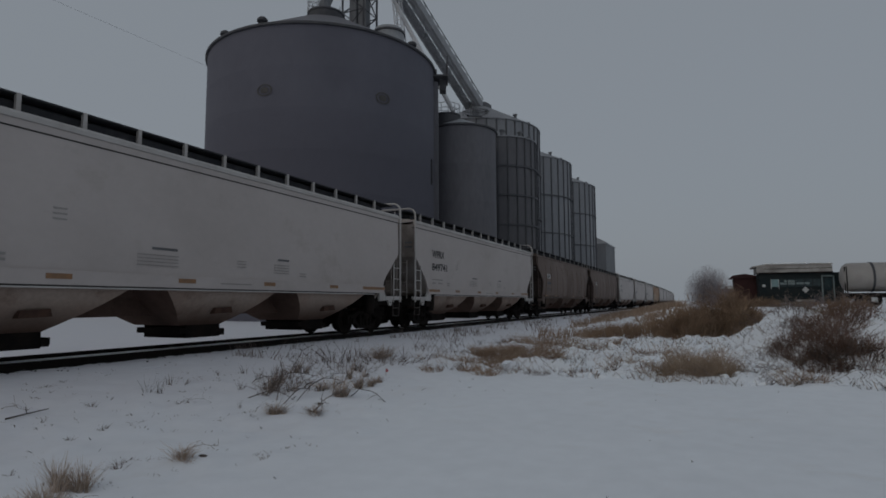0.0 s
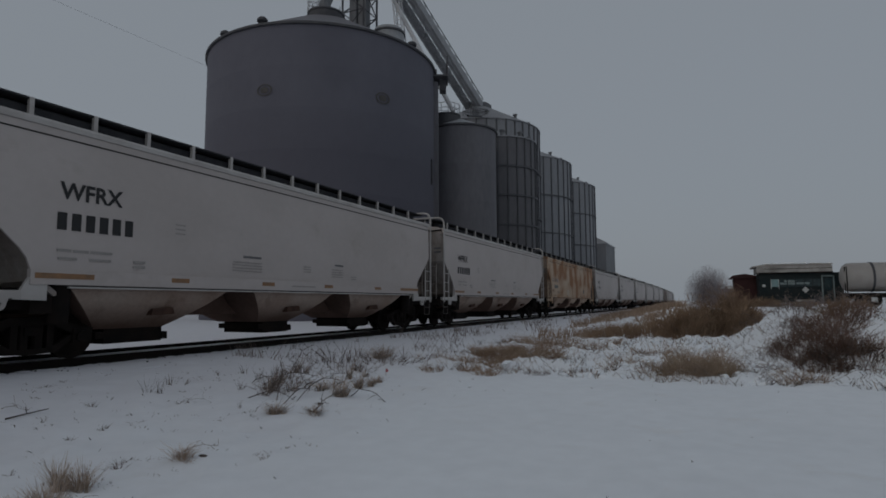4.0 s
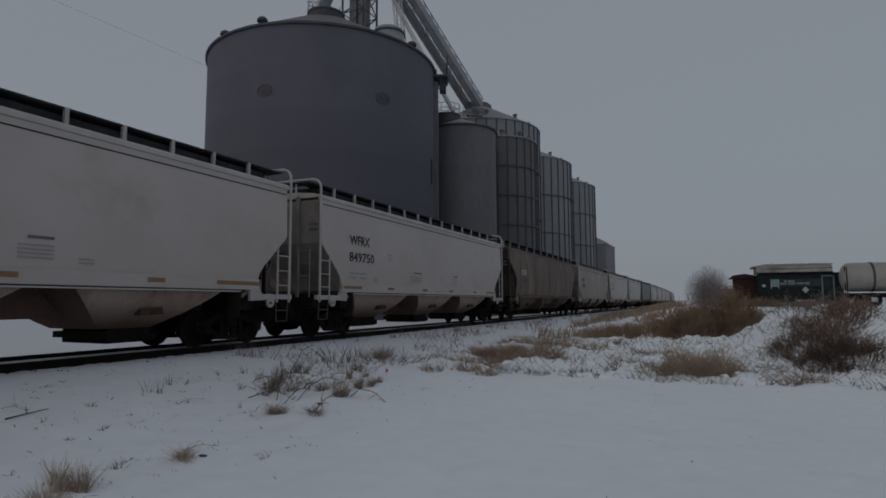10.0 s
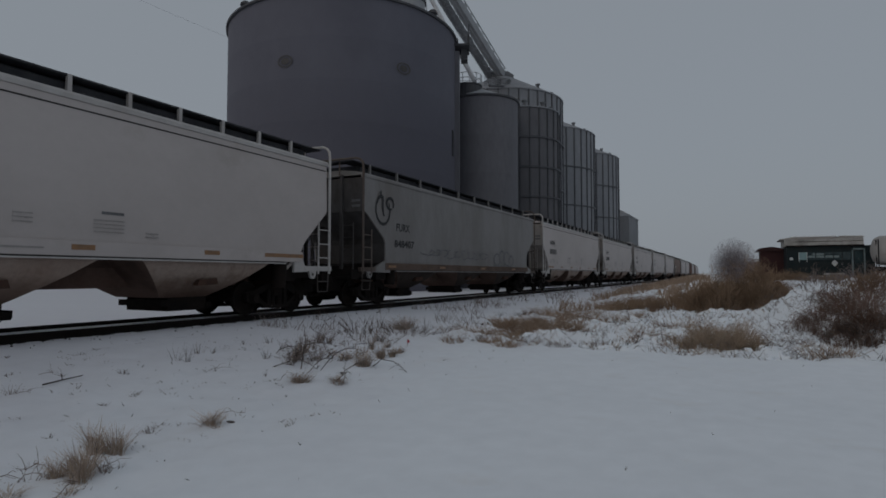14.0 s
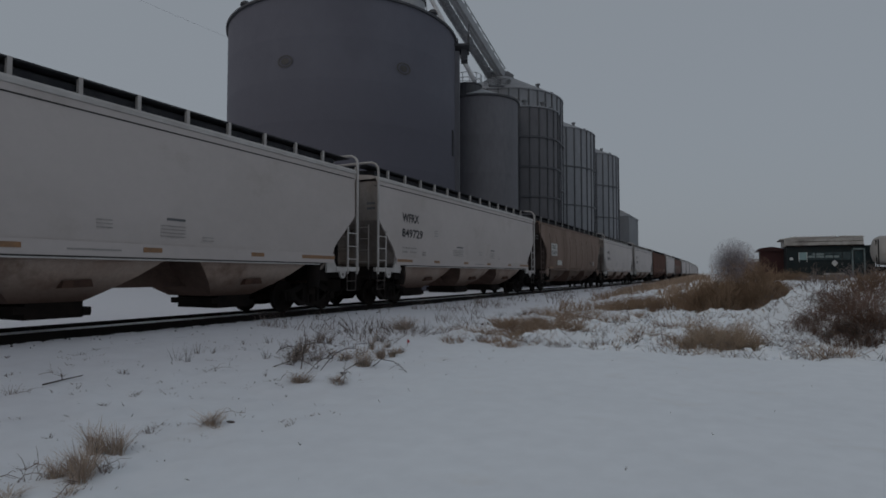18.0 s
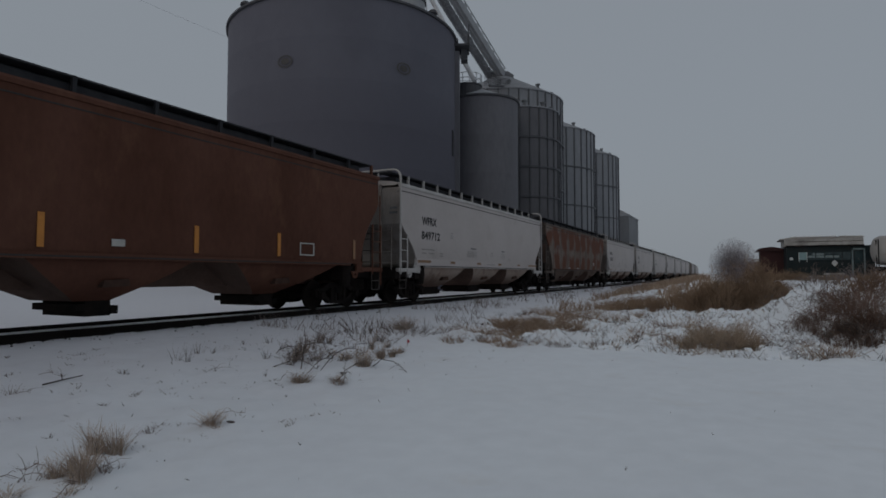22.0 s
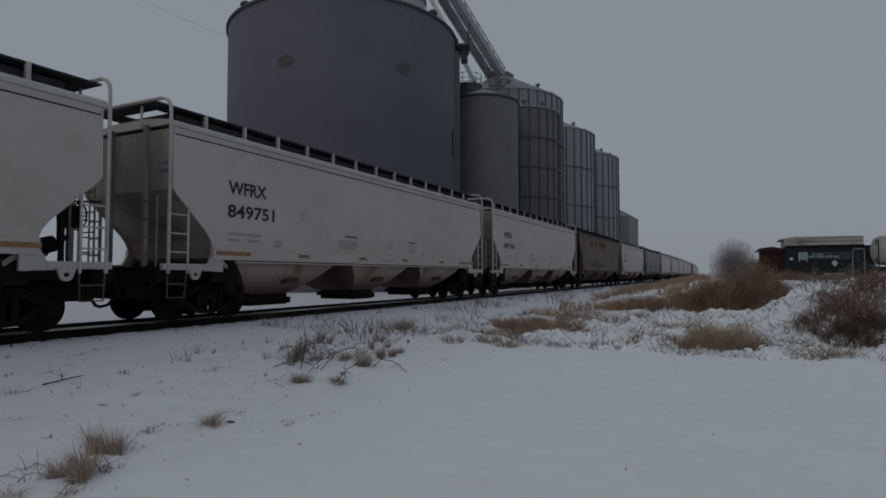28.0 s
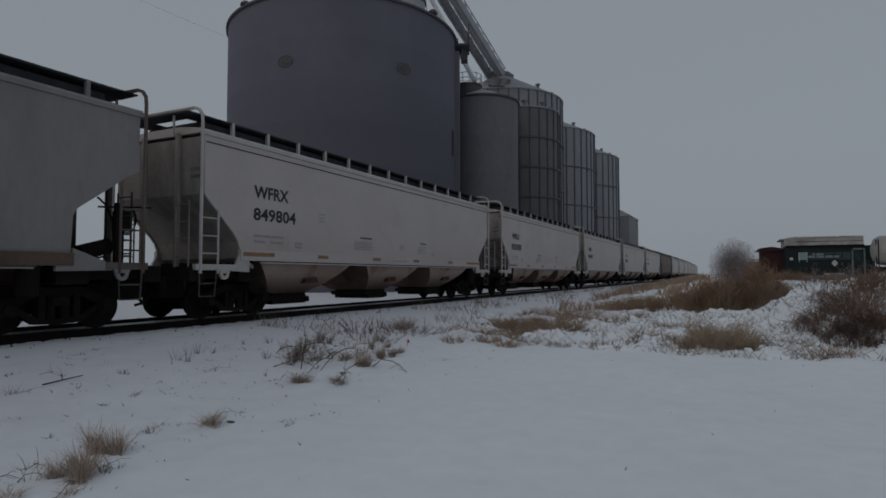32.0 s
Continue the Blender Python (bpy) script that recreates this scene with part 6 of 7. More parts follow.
# near tufts: place, radius, height, blades
TAWNY = (M_STRAW_PALE, M_STRAW_PINK, M_STRAW_PINK, M_STRAW_GREY)
for x, y, r, h, n in ((-4.88, 3.29, 0.14, 0.30, 230), (-4.93, 3.14, 0.10, 0.33, 200), (-4.56, 2.80, 0.16, 0.27, 230), (-4.40, 2.70, 0.14, 0.24, 200), (-4.62, 2.66, 0.12, 0.20, 140), (-4.17, 2.48, 0.09, 0.11, 60), (-4.54, 2.28, 0.13, 0.12, 120), (-4.82, 4.29, 0.15, 0.19, 170), (-4.66, 4.23, 0.07, 0.07, 70)):
    shaggy(NEAR, x, y, r, h, n, TAWNY, 0.6, 0.0032)
for x, y, r, h, n in ((-4.36, 2.86, 0.06, 0.16, 26), (-4.39, 3.01, 0.03, 0.10, 10), (-5.26, 3.93, 0.10, 0.14, 46), (-5.15, 4.2, 0.16, 0.05, 26), (-5.13, 2.69, 0.08, 0.09, 24), (-6.59, 4.71, 0.08, 0.09, 26), (-6.55, 4.28, 0.06, 0.06, 20), (-7.79, 5.36, 0.08, 0.12, 30), (-7.26, 5.31, 0.06, 0.06, 16), (-6.57, 5.11, 0.09, 0.05, 22), (-6.99, 6.17, 0.14, 0.06, 24),
                      (-6.31, 3.75, 0.12, 0.05, 26), (-5.77, 3.24, 0.05, 0.09, 16), (-7.74, 3.89, 0.09, 0.19, 26), (-9.36, 5.69, 0.14, 0.07, 22), (-4.95, 5.32, 0.04, 0.06, 8), (-4.28, 3.29, 0.05, 0.04, 10)):
    shaggy("few short dry stalks poking through snow", x, y, r, h, n, (M_STRAW_GREY, M_STRAW_GREY, M_WEED), 0.9, 0.0036)
for x, y, r, h, n in ((-7.96, 6.38, 0.14, 0.34, 14), (-7.8, 6.45, 0.1, 0.3, 10), (-8.28, 7.07, 0.14, 0.28, 14), (-8.1, 7.2, 0.1, 0.22, 10), (-8.33, 8.82, 0.12, 0.27, 14), (-7.16, 7.52, 0.1, 0.26, 12), (-8.57, 8.36, 0.06, 0.2, 8), (-6.23, 6.53, 0.04, 0.16, 6), (-7.78, 11.64, 0.1, 0.3, 16), (-8.06, 12.58, 0.1, 0.4, 16), (-7.2, 12.68, 0.08, 0.6, 14), (-7.1, 13.09, 0.12, 0.55, 18), (-7.5, 8.3, 0.1, 0.36, 10), (-7.3, 8.9, 0.12, 0.42, 14)):
    shaggy("few thin upright weed stalks in snow", x, y, r, h, n, (M_STRAW_GREY, M_WEED), 0.35, 0.0055, name="weed_stalks")
LOW = "low tuft of pale grass among dark weeds"
for x, y, r, h, n, lean in ((-5.61, 6.58, 0.17, 0.18, 240, (0, 0)), (-5.05, 6.72, 0.14, 0.14, 150, (0, 0)), (-5.58, 8.13, 0.17, 0.25, 260, (0, 0)), (-6.44, 9.67, 0.07, 0.30, 90, (0, 0)), (-5.83, 9.04, 0.10, 0.26, 150, (0, 0)), (-5.68, 9.2, 0.08, 0.2, 90, (0, 0)), (-6.48, 10.3, 0.09, 0.2, 80, (0, 0)), (-5.75, 9.53, 0.14, 0.16, 170, (0, 0)), (-6.2, 8.5, 0.15, 0.16, 90, (0.3, 0.2)), (-7.64, 12.91, 0.36, 0.34, 420, (0, 0))):
    shaggy(LOW, x, y, 1.15 * r, 1.25 * h, n, (M_STRAW_PINK, M_STRAW_PALE, M_STRAW_GREY, M_WEED), 0.7, 0.0042, lean)
for x, y, r, h, n in ((-6.88, 7.94, 0.19, 0.40, 100), (-6.7, 7.75, 0.16, 0.34, 80), (-6.45, 7.95, 0.16, 0.28, 60), (-6.55, 7.4, 0.14, 0.24, 40), (-7.1, 8.4, 0.18, 0.42, 60), (-6.1, 8.2, 0.16, 0.24, 46), (-7.7, 9.61, 0.1, 0.52, 34), (-7.57, 9.77, 0.12, 0.24, 30), (-7.9, 9.9, 0.16, 0.36, 26), (-6.9, 10.6, 0.2, 0.36, 60)):
    shaggy("dark arching weed blades standing in the snow", x, y, r, h, n, (M_STRAW_GREY, M_WEED, M_WEED, M_STRAW_PALE), 0.45, 0.006, (0.35, 0.1), "weed_stalks")
for x, y, rx, ry, h, n, mat in ((-6.6, 7.9, 0.5, 0.4, 0.42, 60, M_STRAW_GREY), (-7.2, 8.7, 0.5, 0.4, 0.46, 50, M_STRAW_GREY), (-6.1, 8.6, 0.4, 0.3, 0.30, 40, M_STRAW_PINK), (-7.5, 9.7, 0.5, 0.4, 0.46, 46, M_STRAW_GREY), (-6.9, 10.6, 0.5, 0.4, 0.42, 40, M_STRAW_GREY), (-7.9, 11.2, 0.6, 0.5, 0.46, 50, M_WEED), (-7.0, 12.0, 0.6, 0.4, 0.42, 60, M_STRAW_GREY)):
    bramble("arching dry weeds standing in the snow", x, y, rx, ry, h, n, mat, 0.007, 1.1, 2, "weed_bush", "weeds")
bent_stems("bent leafless dark weed stems in snow", ((-6.1, 7.2, -6.9, 8.2, 0.42), (-5.9, 7.3, -5.9, 8.6, 0.10), (-6.0, 7.2, -6.0, 7.9, 0.10), (-6.6, 7.1, -5.9, 7.3, 0.06), (-5.5, 8.2, -4.6, 7.9, 0.01), (-5.5, 7.4, -5.15, 7.05, 0.03), (-5.1, 6.75, -4.9, 7.05, 0.26), (-7.6, 8.2, -7.1, 8.35, 0.10)), M_WEED, 0.0085)
bent_stems("bent leafless dark weed stems in snow", ((-6.9, 9.6, -6.3, 9.4, 0.12), (-6.3, 9.3, -6.55, 9.9, 0.42), (-7.7, 9.4, -7.5, 9.9, 0.58), (-7.2, 8.0, -6.5, 8.6, 0.2), (-6.6, 8.4, -5.9, 8.1, 0.08), (-6.2, 8.8, -5.6, 8.4, 0.06), (-7.0, 9.0, -7.6, 9.3, 0.3)), M_WEED, 0.0075)
bent_stems("few bent dry weed stems lying on snow", ((-5.1, 2.66, -4.75, 2.7, 0.02), (-4.95, 2.5, -4.6, 2.6, 0.03), (-5.0, 2.35, -4.65, 2.45, 0.03), (-4.45, 2.95, -4.2, 2.75, 0.05), (-4.3, 2.4, -4.05, 2.5, 0.08), (-7.7, 3.9, -7.5, 3.97, 0.03), (-7.0, 6.1, -6.85, 6.4, 0.03), (-4.95, 4.3, -4.55, 4.5, 0.07), (-8.4, 4.55, -8.1, 4.7, 0.02)), M_STRAW_GREY, 0.004)
stick = Shape().tube([(-7.75, 4.26, ground_height(-7.75, 4.26) + 0.012), (-7.84, 4.55, ground_height(-7.84, 4.55) + 0.03), (-7.98, 4.9, ground_height(-7.98, 4.9) + 0.03)], 0.011, 6, 0.006)
stick.tube([(-7.84, 4.55, ground_height(-7.84, 4.55) + 0.03), (-8.0, 4.62, ground_height(-8.0, 4.62) + 0.07)], 0.008, 5, 0.004)
tagged(new("fallen_stick", mesh_of("fallen_stick", stick, M_WEED)), "thin dark brown stick lying on the snow", "stick")
clod = Shape().lathe([(0.03, -0.02), (0.05, 0.0), (0.045, 0.02), (0.015, 0.032)], 9)
clod.v = [(-4.70 + 1.1 * u + 0.2 * v, 4.43 + 0.5 * v, ground_height(-4.7, 4.43) + 0.6 * w_) for u, v, w_ in clod.v]
tagged(new("soil_clod", mesh_of("soil_clod", clod, M_WEED)), "small dark clod of soil on the snow", "clod")
# single stalks and bits of straw that dot the open snow
s = Shape()
for k in range(210):
    x, y = (random.uniform(-9.0, 4.5) if k < 110 else random.uniform(-10.0, -3.6)), 1.9 + 9.5 * random.random()
    if x > 0.75 * y or (x > -3.0 and random.random() < 0.45):
        continue
    z, h = ground_height(x, y), random.uniform(0.01, 0.04)
    b, lean = random.uniform(0, 6.283), random.uniform(0.3, 2.4)
    for _ in range(random.choice((1, 1, 1, 2))):
        b += random.uniform(0.5, 2.0)
        s.blade((x, y, z - 0.01), (x + lean * h * math.cos(b), y + lean * h * math.sin(b), z + h), random.uniform(0.003, 0.007))
tagged(new("scattered_straw", mesh_of("scattered_straw", s, M_WEED, square=False)), "single dark stalks and straw bits dotting the snow", "straw", kind="stuff")
# tips of buried grass that just break the crust
s = Shape()
for _ in range(330):
    x, y = random.uniform(-10.2, -3.4), 1.6 + 9.0 * random.random()
    if noise.noise((x * 0.7, y * 0.7, 41)) < -0.05 or x > -2.6 - 0.25 * y:
        continue
    for _ in range(random.randint(3, 9)):
        px, py = x + random.gauss(0, 0.05), y + random.gauss(0, 0.035)
        z, h, b = ground_height(px, py), random.uniform(0.008, 0.035), random.uniform(0, 6.283)
        s.blade((px, py, z - 0.01), (px + 1.5 * h * math.cos(b), py + 1.5 * h * math.sin(b), z + h), random.uniform(0.003, 0.006))
tagged(new("buried_grass", mesh_of("buried_grass", s, M_STRAW_GREY, square=False)), "grey tips of buried grass breaking the snow crust", "dry grass", kind="stuff")
# brown grass patches in the middle distance
for x, y, r, h, n in ((-4.37, 11.8, 0.26, 0.26, 150), (-5.6, 13.8, 0.4, 0.3, 160), (-5.7, 11.8, 0.25, 0.22, 110), (-6.1, 13.6, 0.35, 0.3, 150), (-5.4, 15.4, 0.7, 0.36, 900), (-4.6, 15.9, 0.6, 0.34, 700), (-4.9, 14.3, 0.5, 0.3, 520), (-4.75, 12.9, 0.3, 0.22, 260), (-4.95, 12.2, 0.22, 0.2, 160), (-5.9, 16.5, 0.6, 0.3, 480), (-3.9, 14.9, 0.5, 0.26, 320),
                      (-5.9, 20.0, 0.8, 0.45, 380), (-4.7, 19.0, 0.7, 0.4, 340), (-3.4, 14.8, 0.35, 0.25, 120), (-3.4, 12.3, 0.25, 0.18, 80), (-2.9, 17.5, 0.6, 0.35, 220), (-3.6, 23.0, 0.9, 0.45, 360), (-4.0, 17.0, 0.6, 0.35, 260),
                      (-1.9, 14.2, 0.45, 0.28, 160), (-0.9, 13.0, 0.4, 0.3, 190), (-2.5, 13.0, 0.3, 0.2, 80), (1.5, 12.7, 0.4, 0.3, 160), (3.8, 13.2, 0.4, 0.3, 160), (4.4, 14.0, 0.4, 0.3, 160), (-1.4, 15.8, 0.5, 0.3, 160)):
    clump("patch of flattened brown dry grass in snow", x, y, r, h, n, M_STRAW if n > 100 else M_STRAW_GREY, 1.4, 0.007)
for x, y, rx, ry, h, n in ((-0.4, 13.1, 0.55, 0.35, 0.70, 900), (0.05, 13.4, 0.5, 0.3, 0.72, 900)):
    thicket("dense low clump of brown dry grass", x, y, rx, ry, h, n, M_STRAW_PINK, 0.0045, "dry_grass_clump", 0.6, 0.24)
for x, y, rx, ry, h, n in ((-0.4, 13.1, 0.62, 0.4, 0.70, 420), (-0.9, 13.4, 0.5, 0.4, 0.40, 130), (0.05, 13.3, 0.45, 0.35, 0.74, 420)):
    bramble("dense low clump of brown dry grass", x, y, rx, ry, h, n, M_STRAW_PINK, 0.0045, 0.5, 5, "dry_grass_clump", "dry grass")
# weeds along the foot of the track
s = Shape()
for _ in range(3600):
    y = 10.5 + 60 * random.random() ** 1.5
    x = TRACK_X + 2.2 + 3.2 * random.random() ** 1.3
    if noise.noise((x * 0.6, y * 0.45, 5)) < 0.05:
        continue
    z = ground_height(x, y) - 0.03
    h = random.uniform(0.08, 0.42) * (0.6 + 0.8 * random.random())
    b, k = random.uniform(0, 6.283), random.uniform(0.2, 1.0)
    s.blade((x, y, z), (x + k * h * math.cos(b), y + k * h * math.sin(b), z + h), 0.005 + 0.0003 * y)
tagged(new("trackside_weeds", mesh_of("trackside_weeds", s, M_STRAW_GREY, square=False)), "thin grey-brown weeds along the railway bank", "weeds", kind="stuff")
s = Shape()
for _ in range(7000):
    y = 23 + 55 * random.random() ** 1.3
    x = -0.06 * (y - 15) + random.uniform(-6.0, 0.3)
    if noise.noise((x * 0.3, y * 0.16, 9)) < -0.08:
        continue
    z = ground_height(x, y) - 0.03
    h = random.uniform(0.2, 0.6)
    b = random.uniform(0, 6.283)
    s.blade((x, y, z), (x + 0.5 * h * math.cos(b), y + 0.5 * h * math.sin(b), z + h), 0.010 + 0.0004 * y)
tagged(new("tall_dry_grass", mesh_of("tall_dry_grass", s, M_STRAW, square=False)), "tall brown dry grass along the bank", "dry grass", kind="stuff")
# shrubs on the bank
for x, y, rx, ry, h, n in ((-0.45, 19.6, 0.9, 0.8, 1.15, 700), (0.55, 19.9, 0.9, 0.8, 1.50, 850), (1.1, 20.2, 0.75, 0.7, 1.22, 480), (-1.5, 20.9, 1.1, 0.8, 0.80, 620), (-2.8, 22.0, 1.3, 0.9, 0.6, 560), (-3.9, 24.0, 1.2, 0.9, 0.55, 420), (1.7, 22.5, 0.8, 0.8, 0.8, 260)):
    bramble("dense golden-brown leafless shrub on the bank", x, y, rx, ry, h, n, M_TWIG, 0.011, 0.35, 6, "brown_shrub")
for x, y, rx, ry, h, n in ((-0.45, 19.7, 0.95, 0.7, 1.05, 4200), (0.55, 20.0, 0.95, 0.7, 1.46, 6400), (1.1, 20.2, 0.75, 0.6, 1.15, 3400)):
    thicket("dense golden-brown leafless shrub on the bank", x, y, rx, ry, h, n, M_TWIG, 0.0080, "brown_shrub", 0.6, 0.26, 0.5)
M_TWIG_DARK = material("dark_red_brown_twigs", (0.135, 0.082, 0.062), 0.9, second=(0.085, 0.052, 0.04), scale=1.0, grain=20, bump=0, spec=0.1)
THICKET = "tangled reddish-brown thicket over a snowy mound"
for x, y, rx, ry, h, n, mat in ((2.45, 15.1, 0.6, 0.5, 0.50, 130, M_TWIG_RED), (2.85, 15.4, 0.5, 0.5, 0.55, 110, M_TWIG_RED), (2.1, 14.5, 0.6, 0.4, 0.48, 200, M_TWIG_RED), (2.75, 14.3, 0.6, 0.4, 0.40, 200, M_TWIG_RED), (2.4, 14.0, 0.8, 0.3, 0.32, 260, M_WEED), (2.9, 15.7, 0.5, 0.4, 0.42, 120, M_TWIG), (3.4, 13.7, 0.7, 0.3, 0.30, 120, M_TWIG_RED), (4.2, 13.8, 0.6, 0.35, 0.30, 100, M_TWIG_RED),
                              (3.0, 16.6, 0.6, 0.5, 0.6, 90, M_STRAW_GREY), (1.55, 15.0, 0.5, 0.5, 0.55, 60, M_STRAW_GREY), (1.9, 16.0, 0.5, 0.5, 0.5, 60, M_STRAW_GREY), (1.4, 14.3, 0.5, 0.35, 0.45, 120, M_STRAW_GREY), (4.0, 16.2, 0.6, 0.4, 0.35, 80, M_STRAW_GREY), (2.5, 13.9, 0.6, 0.3, 0.45, 160, M_WEED)):
    bramble(THICKET, x, y, rx, ry, h, n, mat, 0.007, 0.55, 6, "reddish_thicket")
for x, y, rx, ry, h, n, mat in ((1.9, 14.3, 0.55, 0.35, 0.42, 200, M_TWIG_DARK), (1.5, 14.9, 0.4, 0.4, 0.32, 130, M_TWIG_RED), (2.5, 14.25, 0.5, 0.35, 0.45, 200, M_TWIG_DARK), (1.55, 14.4, 0.4, 0.3, 0.32, 140, M_TWIG_DARK), (1.8, 15.1, 0.4, 0.4, 0.34, 110, M_TWIG_RED), (2.2, 14.9, 0.55, 0.4, 0.48, 220, M_TWIG_RED), (2.55, 15.3, 0.5, 0.4, 0.42, 180, M_TWIG_RED), (2.2, 13.7, 0.7, 0.25, 0.26, 220, M_TWIG_DARK), (2.6, 15.7, 0.6, 0.4, 0.45, 160, M_TWIG), (2.0, 16.2, 0.5, 0.4, 0.35, 60, M_STRAW_GREY), (2.8, 16.6, 0.6, 0.4, 0.42, 90, M_TWIG_GREY)):
    bramble(THICKET, x, y, rx, ry, h, n, mat, 0.0065, 0.6, 6, "reddish_thicket")
for x, y, rx, ry, h, n in ((2.1, 14.3, 0.7, 0.4, 0.26, 800), (2.7, 14.1, 0.7, 0.35, 0.24, 500), (1.7, 14.6, 0.4, 0.4, 0.24, 500)):
    thicket(THICKET, x, y, rx, ry, h, n, M_TWIG_RED, 0.006, "reddish_thicket", 0.6, 0.2)
for x, y, r, h, n in ((2.5, 15.4, 0.45, 0.55, 4), (2.85, 15.6, 0.4, 0.55, 4), (2.3, 14.2, 0.6, 0.5, 5)):
    shrub("bare arching stems in the thicket", x, y, r, h, n, M_TWIG_RED, 4, 0.55, 0.005)
for x, y, r, h, n in ((0.95, 13.7, 0.4, 0.35, 10), (1.4, 13.5, 0.4, 0.3, 8), (1.9, 13.6, 0.5, 0.35, 10), (-1.2, 13.2, 0.4, 0.25, 8), (3.0, 13.8, 0.5, 0.3, 8), (2.1, 14.0, 0.6, 0.55, 22), (2.6, 14.4, 0.6, 0.6, 22), (2.2, 15.0, 0.6, 0.6, 18), (1.6, 14.3, 0.4, 0.4, 10), (3.4, 14.0, 0.5, 0.4, 12), (-0.2, 12.9, 0.6, 0.4, 16), (0.6, 13.2, 0.4, 0.35, 12), (1.3, 15.4, 0.5, 0.35, 16), (1.7, 16.3, 0.5, 0.35, 16), (1.1, 16.6, 0.5, 0.3, 12), (1.0, 14.6, 0.4, 0.3, 12), (3.1, 16.0, 0.5, 0.4, 12), (3.6, 15.4, 0.5, 0.35, 10)):
    tangle("pale bent weed stems on rough snow", x, y, r, h, n, M_STRAW_GREY, 0.005)
s = Shape()
for _ in range(44000):
    d = Vector((random.gauss(0, 1), random.gauss(0, 1), random.gauss(0, 1)))
    if d.length > 2.6:
        continue
    p = Vector((0.05 + 0.36 * d.x, 25.2 + 0.4 * d.y, ground_height(0.05, 25.2) + 1.30 + 0.42 * d.z))
    q = p + Vector((random.gauss(0, 1), random.gauss(0, 1), random.gauss(0.3, 1))) * 0.035
    s.blade(tuple(p), tuple(q), 0.0030)
for k in range(40):
    a, q = random.uniform(0, 6.283), math.sqrt(random.random())
    px, py = 0.05 + 0.3 * q * math.cos(a), 25.2 + 0.3 * q * math.sin(a)
    s.tube([(px, py, ground_height(px, py) - 0.05), (px + 0.25 * q * math.cos(a), py + 0.25 * q * math.sin(a), ground_height(px, py) + 0.7), (px + 0.6 * q * math.cos(a), py + 0.5 * q * math.sin(a), ground_height(px, py) + 1.4)], 0.008, 3, 0.004)
tagged(new("fine_twig_shrub", mesh_of("fine_twig_shrub", s, M_TWIG_GREY, square=False)), "pale greyish round shrub of very fine bare twigs", "shrub")
for x, y, rx, h, n in ((3.4, 42.5, 0.8, 0.85, 900), (4.6, 42.8, 0.8, 0.5, 500), (5.6, 42.6, 0.9, 0.62, 600), (6.6, 42.0, 0.8, 0.5, 500), (2.4, 43.0, 0.8, 0.95, 900), (1.4, 40.0, 0.9, 0.8, 700), (7.6, 40.0, 0.8, 0.6, 600)):
    thicket("low brown brush in front of the old vehicles", x, y, rx, 0.6, h, n, M_TWIG, 0.014, "low_brush", 0.6, 0.35)
# stubble in the rough snow at the field's edge
# dark stubble is thickened to stand for shadowed gaps between the snow lumps
for mat, name, label, count, seed in ((M_STRAW, "brown_stubble", "short brown stubble poking out of rough snow", 5200, 2.0), (M_STRAW_GREY, "grey_stubble", "short grey stubble poking out of rough snow", 5200, 6.0), (M_WEED, "dark_stubble", "thin dark stubble and shadow specks on rough snow", 9000, 4.0)):
    s = Shape()
    for _ in range(count):
        y = 12.2 + 11 * random.random() ** 1.3
        x = random.uniform(-7.0, 6.0)
        if noise.noise((x * 1.1, y * 1.1, seed)) + 0.4 * noise.noise((x * 3.5, y * 3.5, seed)) < 0.12:
            continue
        z = ground_height(x, y) - 0.02
        h = random.uniform(0.05, 0.24)
        b, k = random.uniform(0, 6.283), random.uniform(0.3, 1.6)
        s.blade((x, y, z), (x + k * h * math.cos(b), y + k * h * math.sin(b), z + h), 0.007)
    tagged(new(name, mesh_of(name, s, mat, square=False)), label, "stubble", kind="stuff")
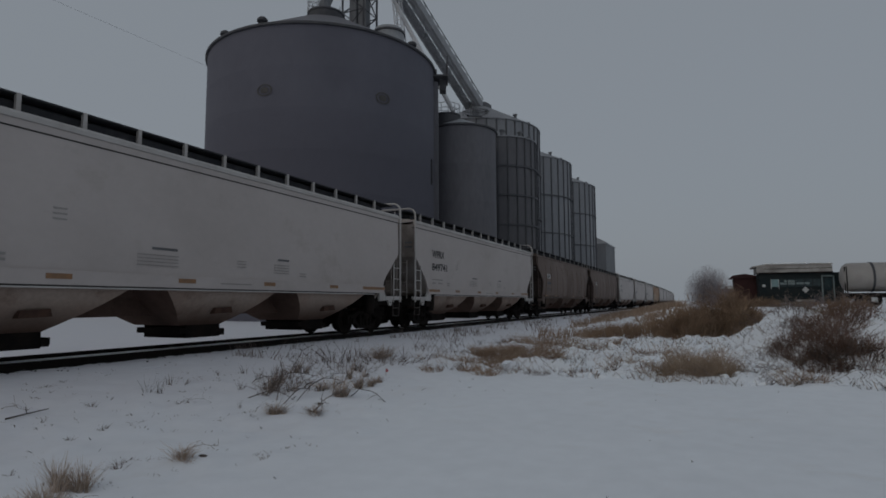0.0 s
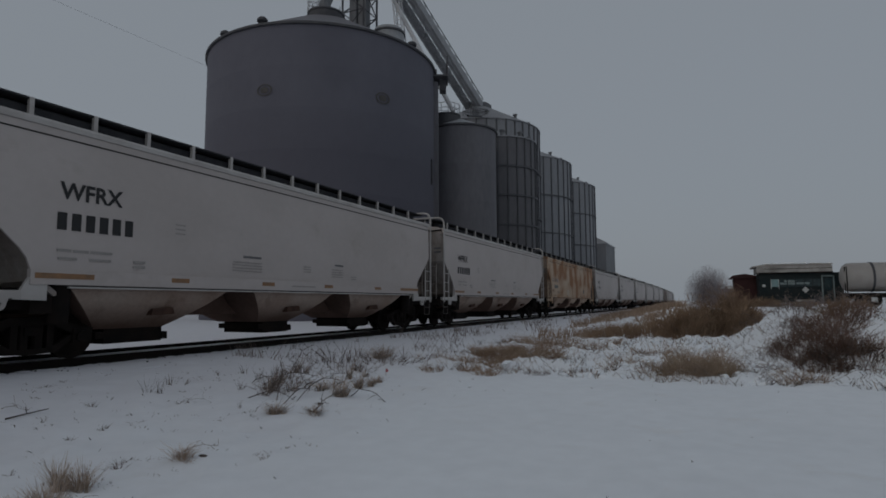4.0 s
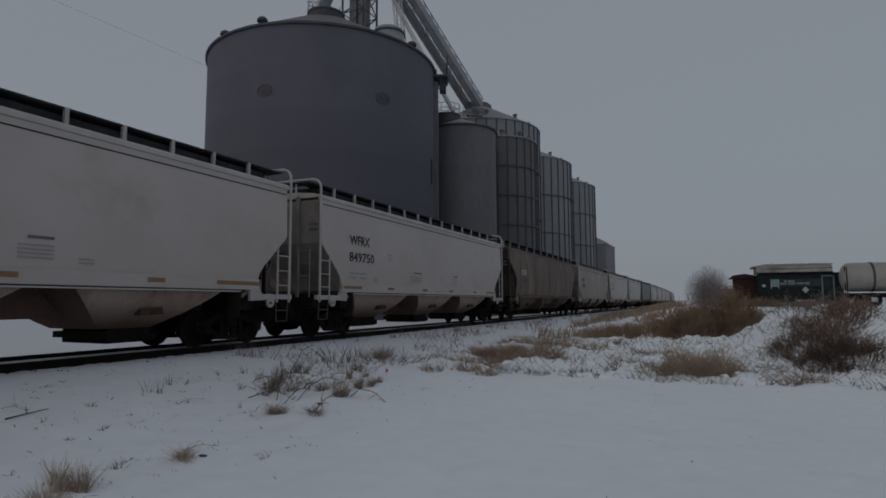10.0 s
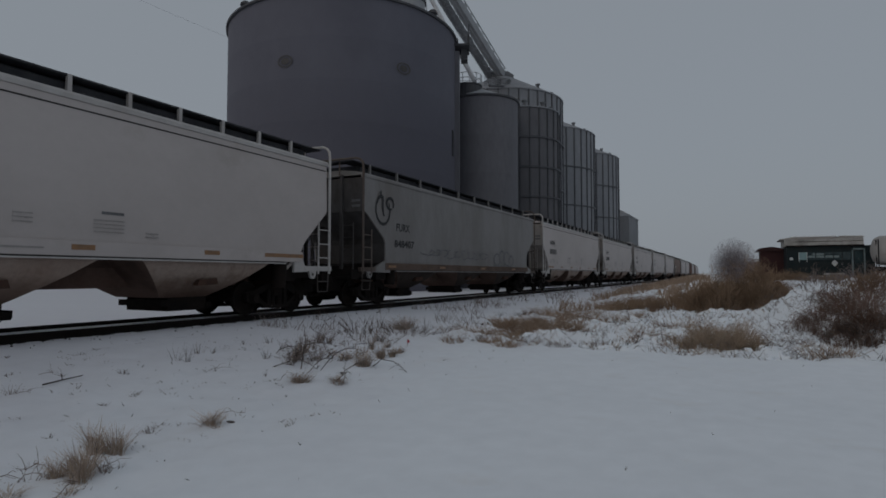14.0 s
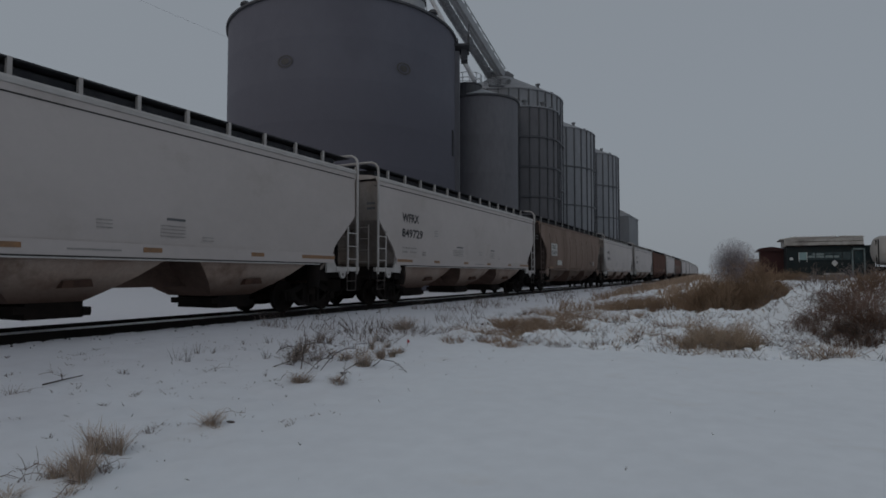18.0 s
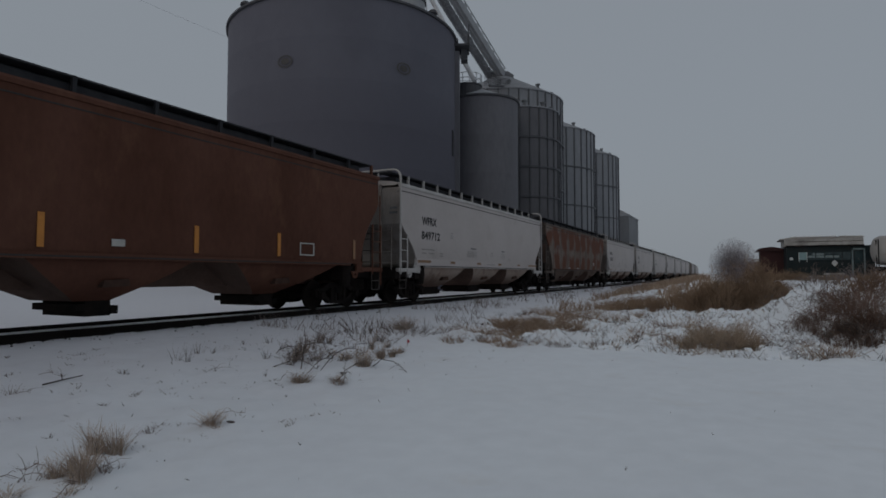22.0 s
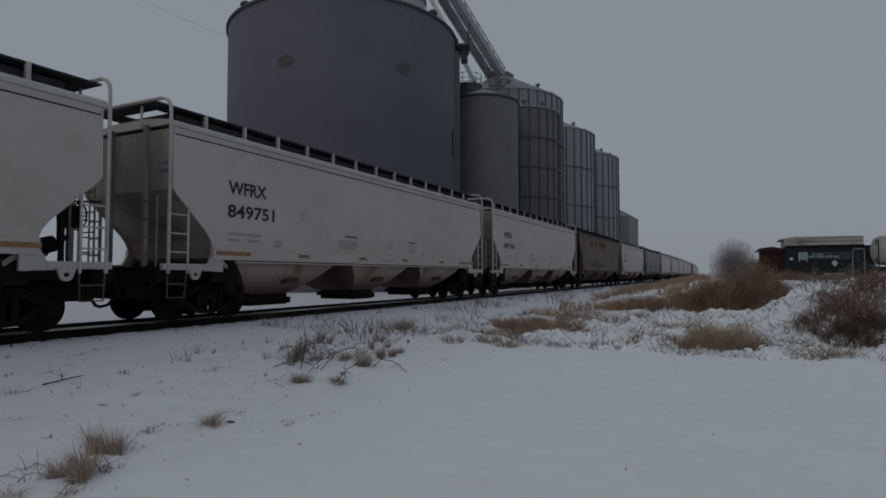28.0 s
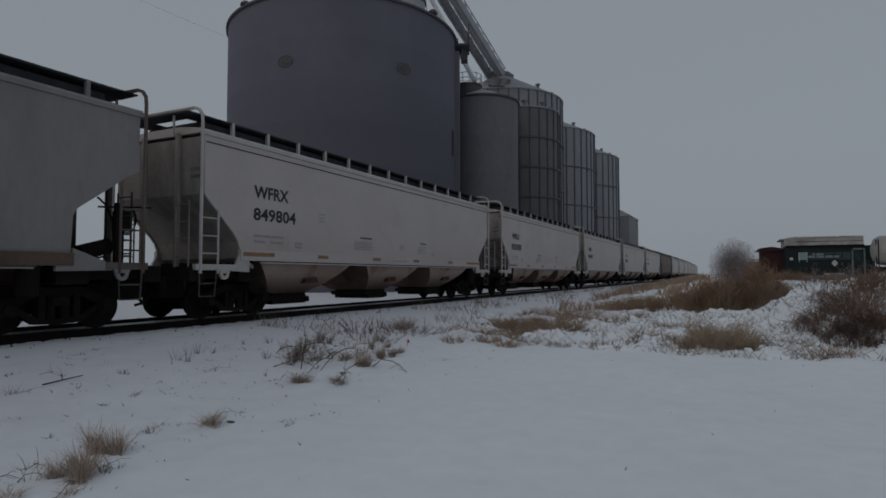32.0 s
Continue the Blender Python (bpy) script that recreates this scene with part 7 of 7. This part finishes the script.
# lumps of wind-packed snow caught on the stubble
s = Shape()
for k in range(900):
    y = 12.35 + 6.5 * random.random() ** 1.4
    x = random.uniform(-4.6, 4.8)
    if k < 150:
        x, y = random.uniform(0.35, 1.4), random.uniform(12.9, 13.9)
    elif noise.noise((x * 0.8, y * 0.8, 15)) < -0.12:
        continue
    r, z = random.uniform(0.04, 0.13), ground_height(x, y)
    turn, flat_, squash = random.uniform(0, 3.14), random.uniform(0.35, 0.7), random.uniform(0.5, 0.95)
    lump = Shape().lathe([(0.75, -0.5), (1.0, 0.0), (0.85, 0.45), (0.5, 0.85), (0.05, 1.0)], 9, cap=False)
    verts = []
    for u, v, w_ in lump.v:
        k = 1 + 0.5 * noise.noise((u * 1.3 + x * 7, v * 1.3 + y * 7, w_))
        u, v, w_ = u * r * k, v * r * k * squash, w_ * r * flat_ * k
        verts.append((x + u * math.cos(turn) - v * math.sin(turn), y + u * math.sin(turn) + v * math.cos(turn), z + w_))
    s.add(verts, lump.f)
tagged(new("snow_lumps", mesh_of("snow_lumps", s, M_SNOW, smooth=True, square=False)), "uneven lumps of packed snow over stubble", "snow", kind="stuff")
# small red marker flag
flag = tagged(new("marker_flag"), "small red marker flag on a thin stake", "marker flag")
flag.location = (-6.15, 10.57, ground_height(-6.15, 10.57))
part("stake", Shape().tube([(0, 0, -0.05), (0, 0, 0.15)], 0.005, 5), M_STRAW_GREY, flag)
part("flag", Shape().prism([(0, 0.075), (0.04, 0.08), (0.055, 0.11), (0.03, 0.145), (0, 0.145)], "y", -0.004, 0.004), M_RED, flag)


# ---- movement ----
def motions():
    """The whole train runs past at a steady speed; its wheelsets turn."""
    for car, ahead, length in cars:
        rows = []
        for k in range(17):
            t = SECONDS * k / 16
            s0 = ahead - SPEED * t
            x0, _ = track(s0)
            x1, _ = track(s0 + length)
            rows.append((t, pose(x0, s0, CAR_BASE, 0, 0, math.degrees(math.atan2(x0 - x1, length)))))
        walk(car, rows)
    sets = [o for car, _, _ in cars for o in car.children_recursive if o.name.split(".")[0] == "wheelset"]
    first = sets[0]
    walk(first, [(k / FPS, pose(0, 0, 0, 86.0 * k, 0, 0)) for k in range(int(SECONDS * FPS) + 1)])
    for o in sets[1:]:
        o.rotation_mode = "QUATERNION"
        o.animation_data_create()
        o.animation_data.action = first.animation_data.action
        o.animation_data.action_slot = first.animation_data.action_slot


motions()
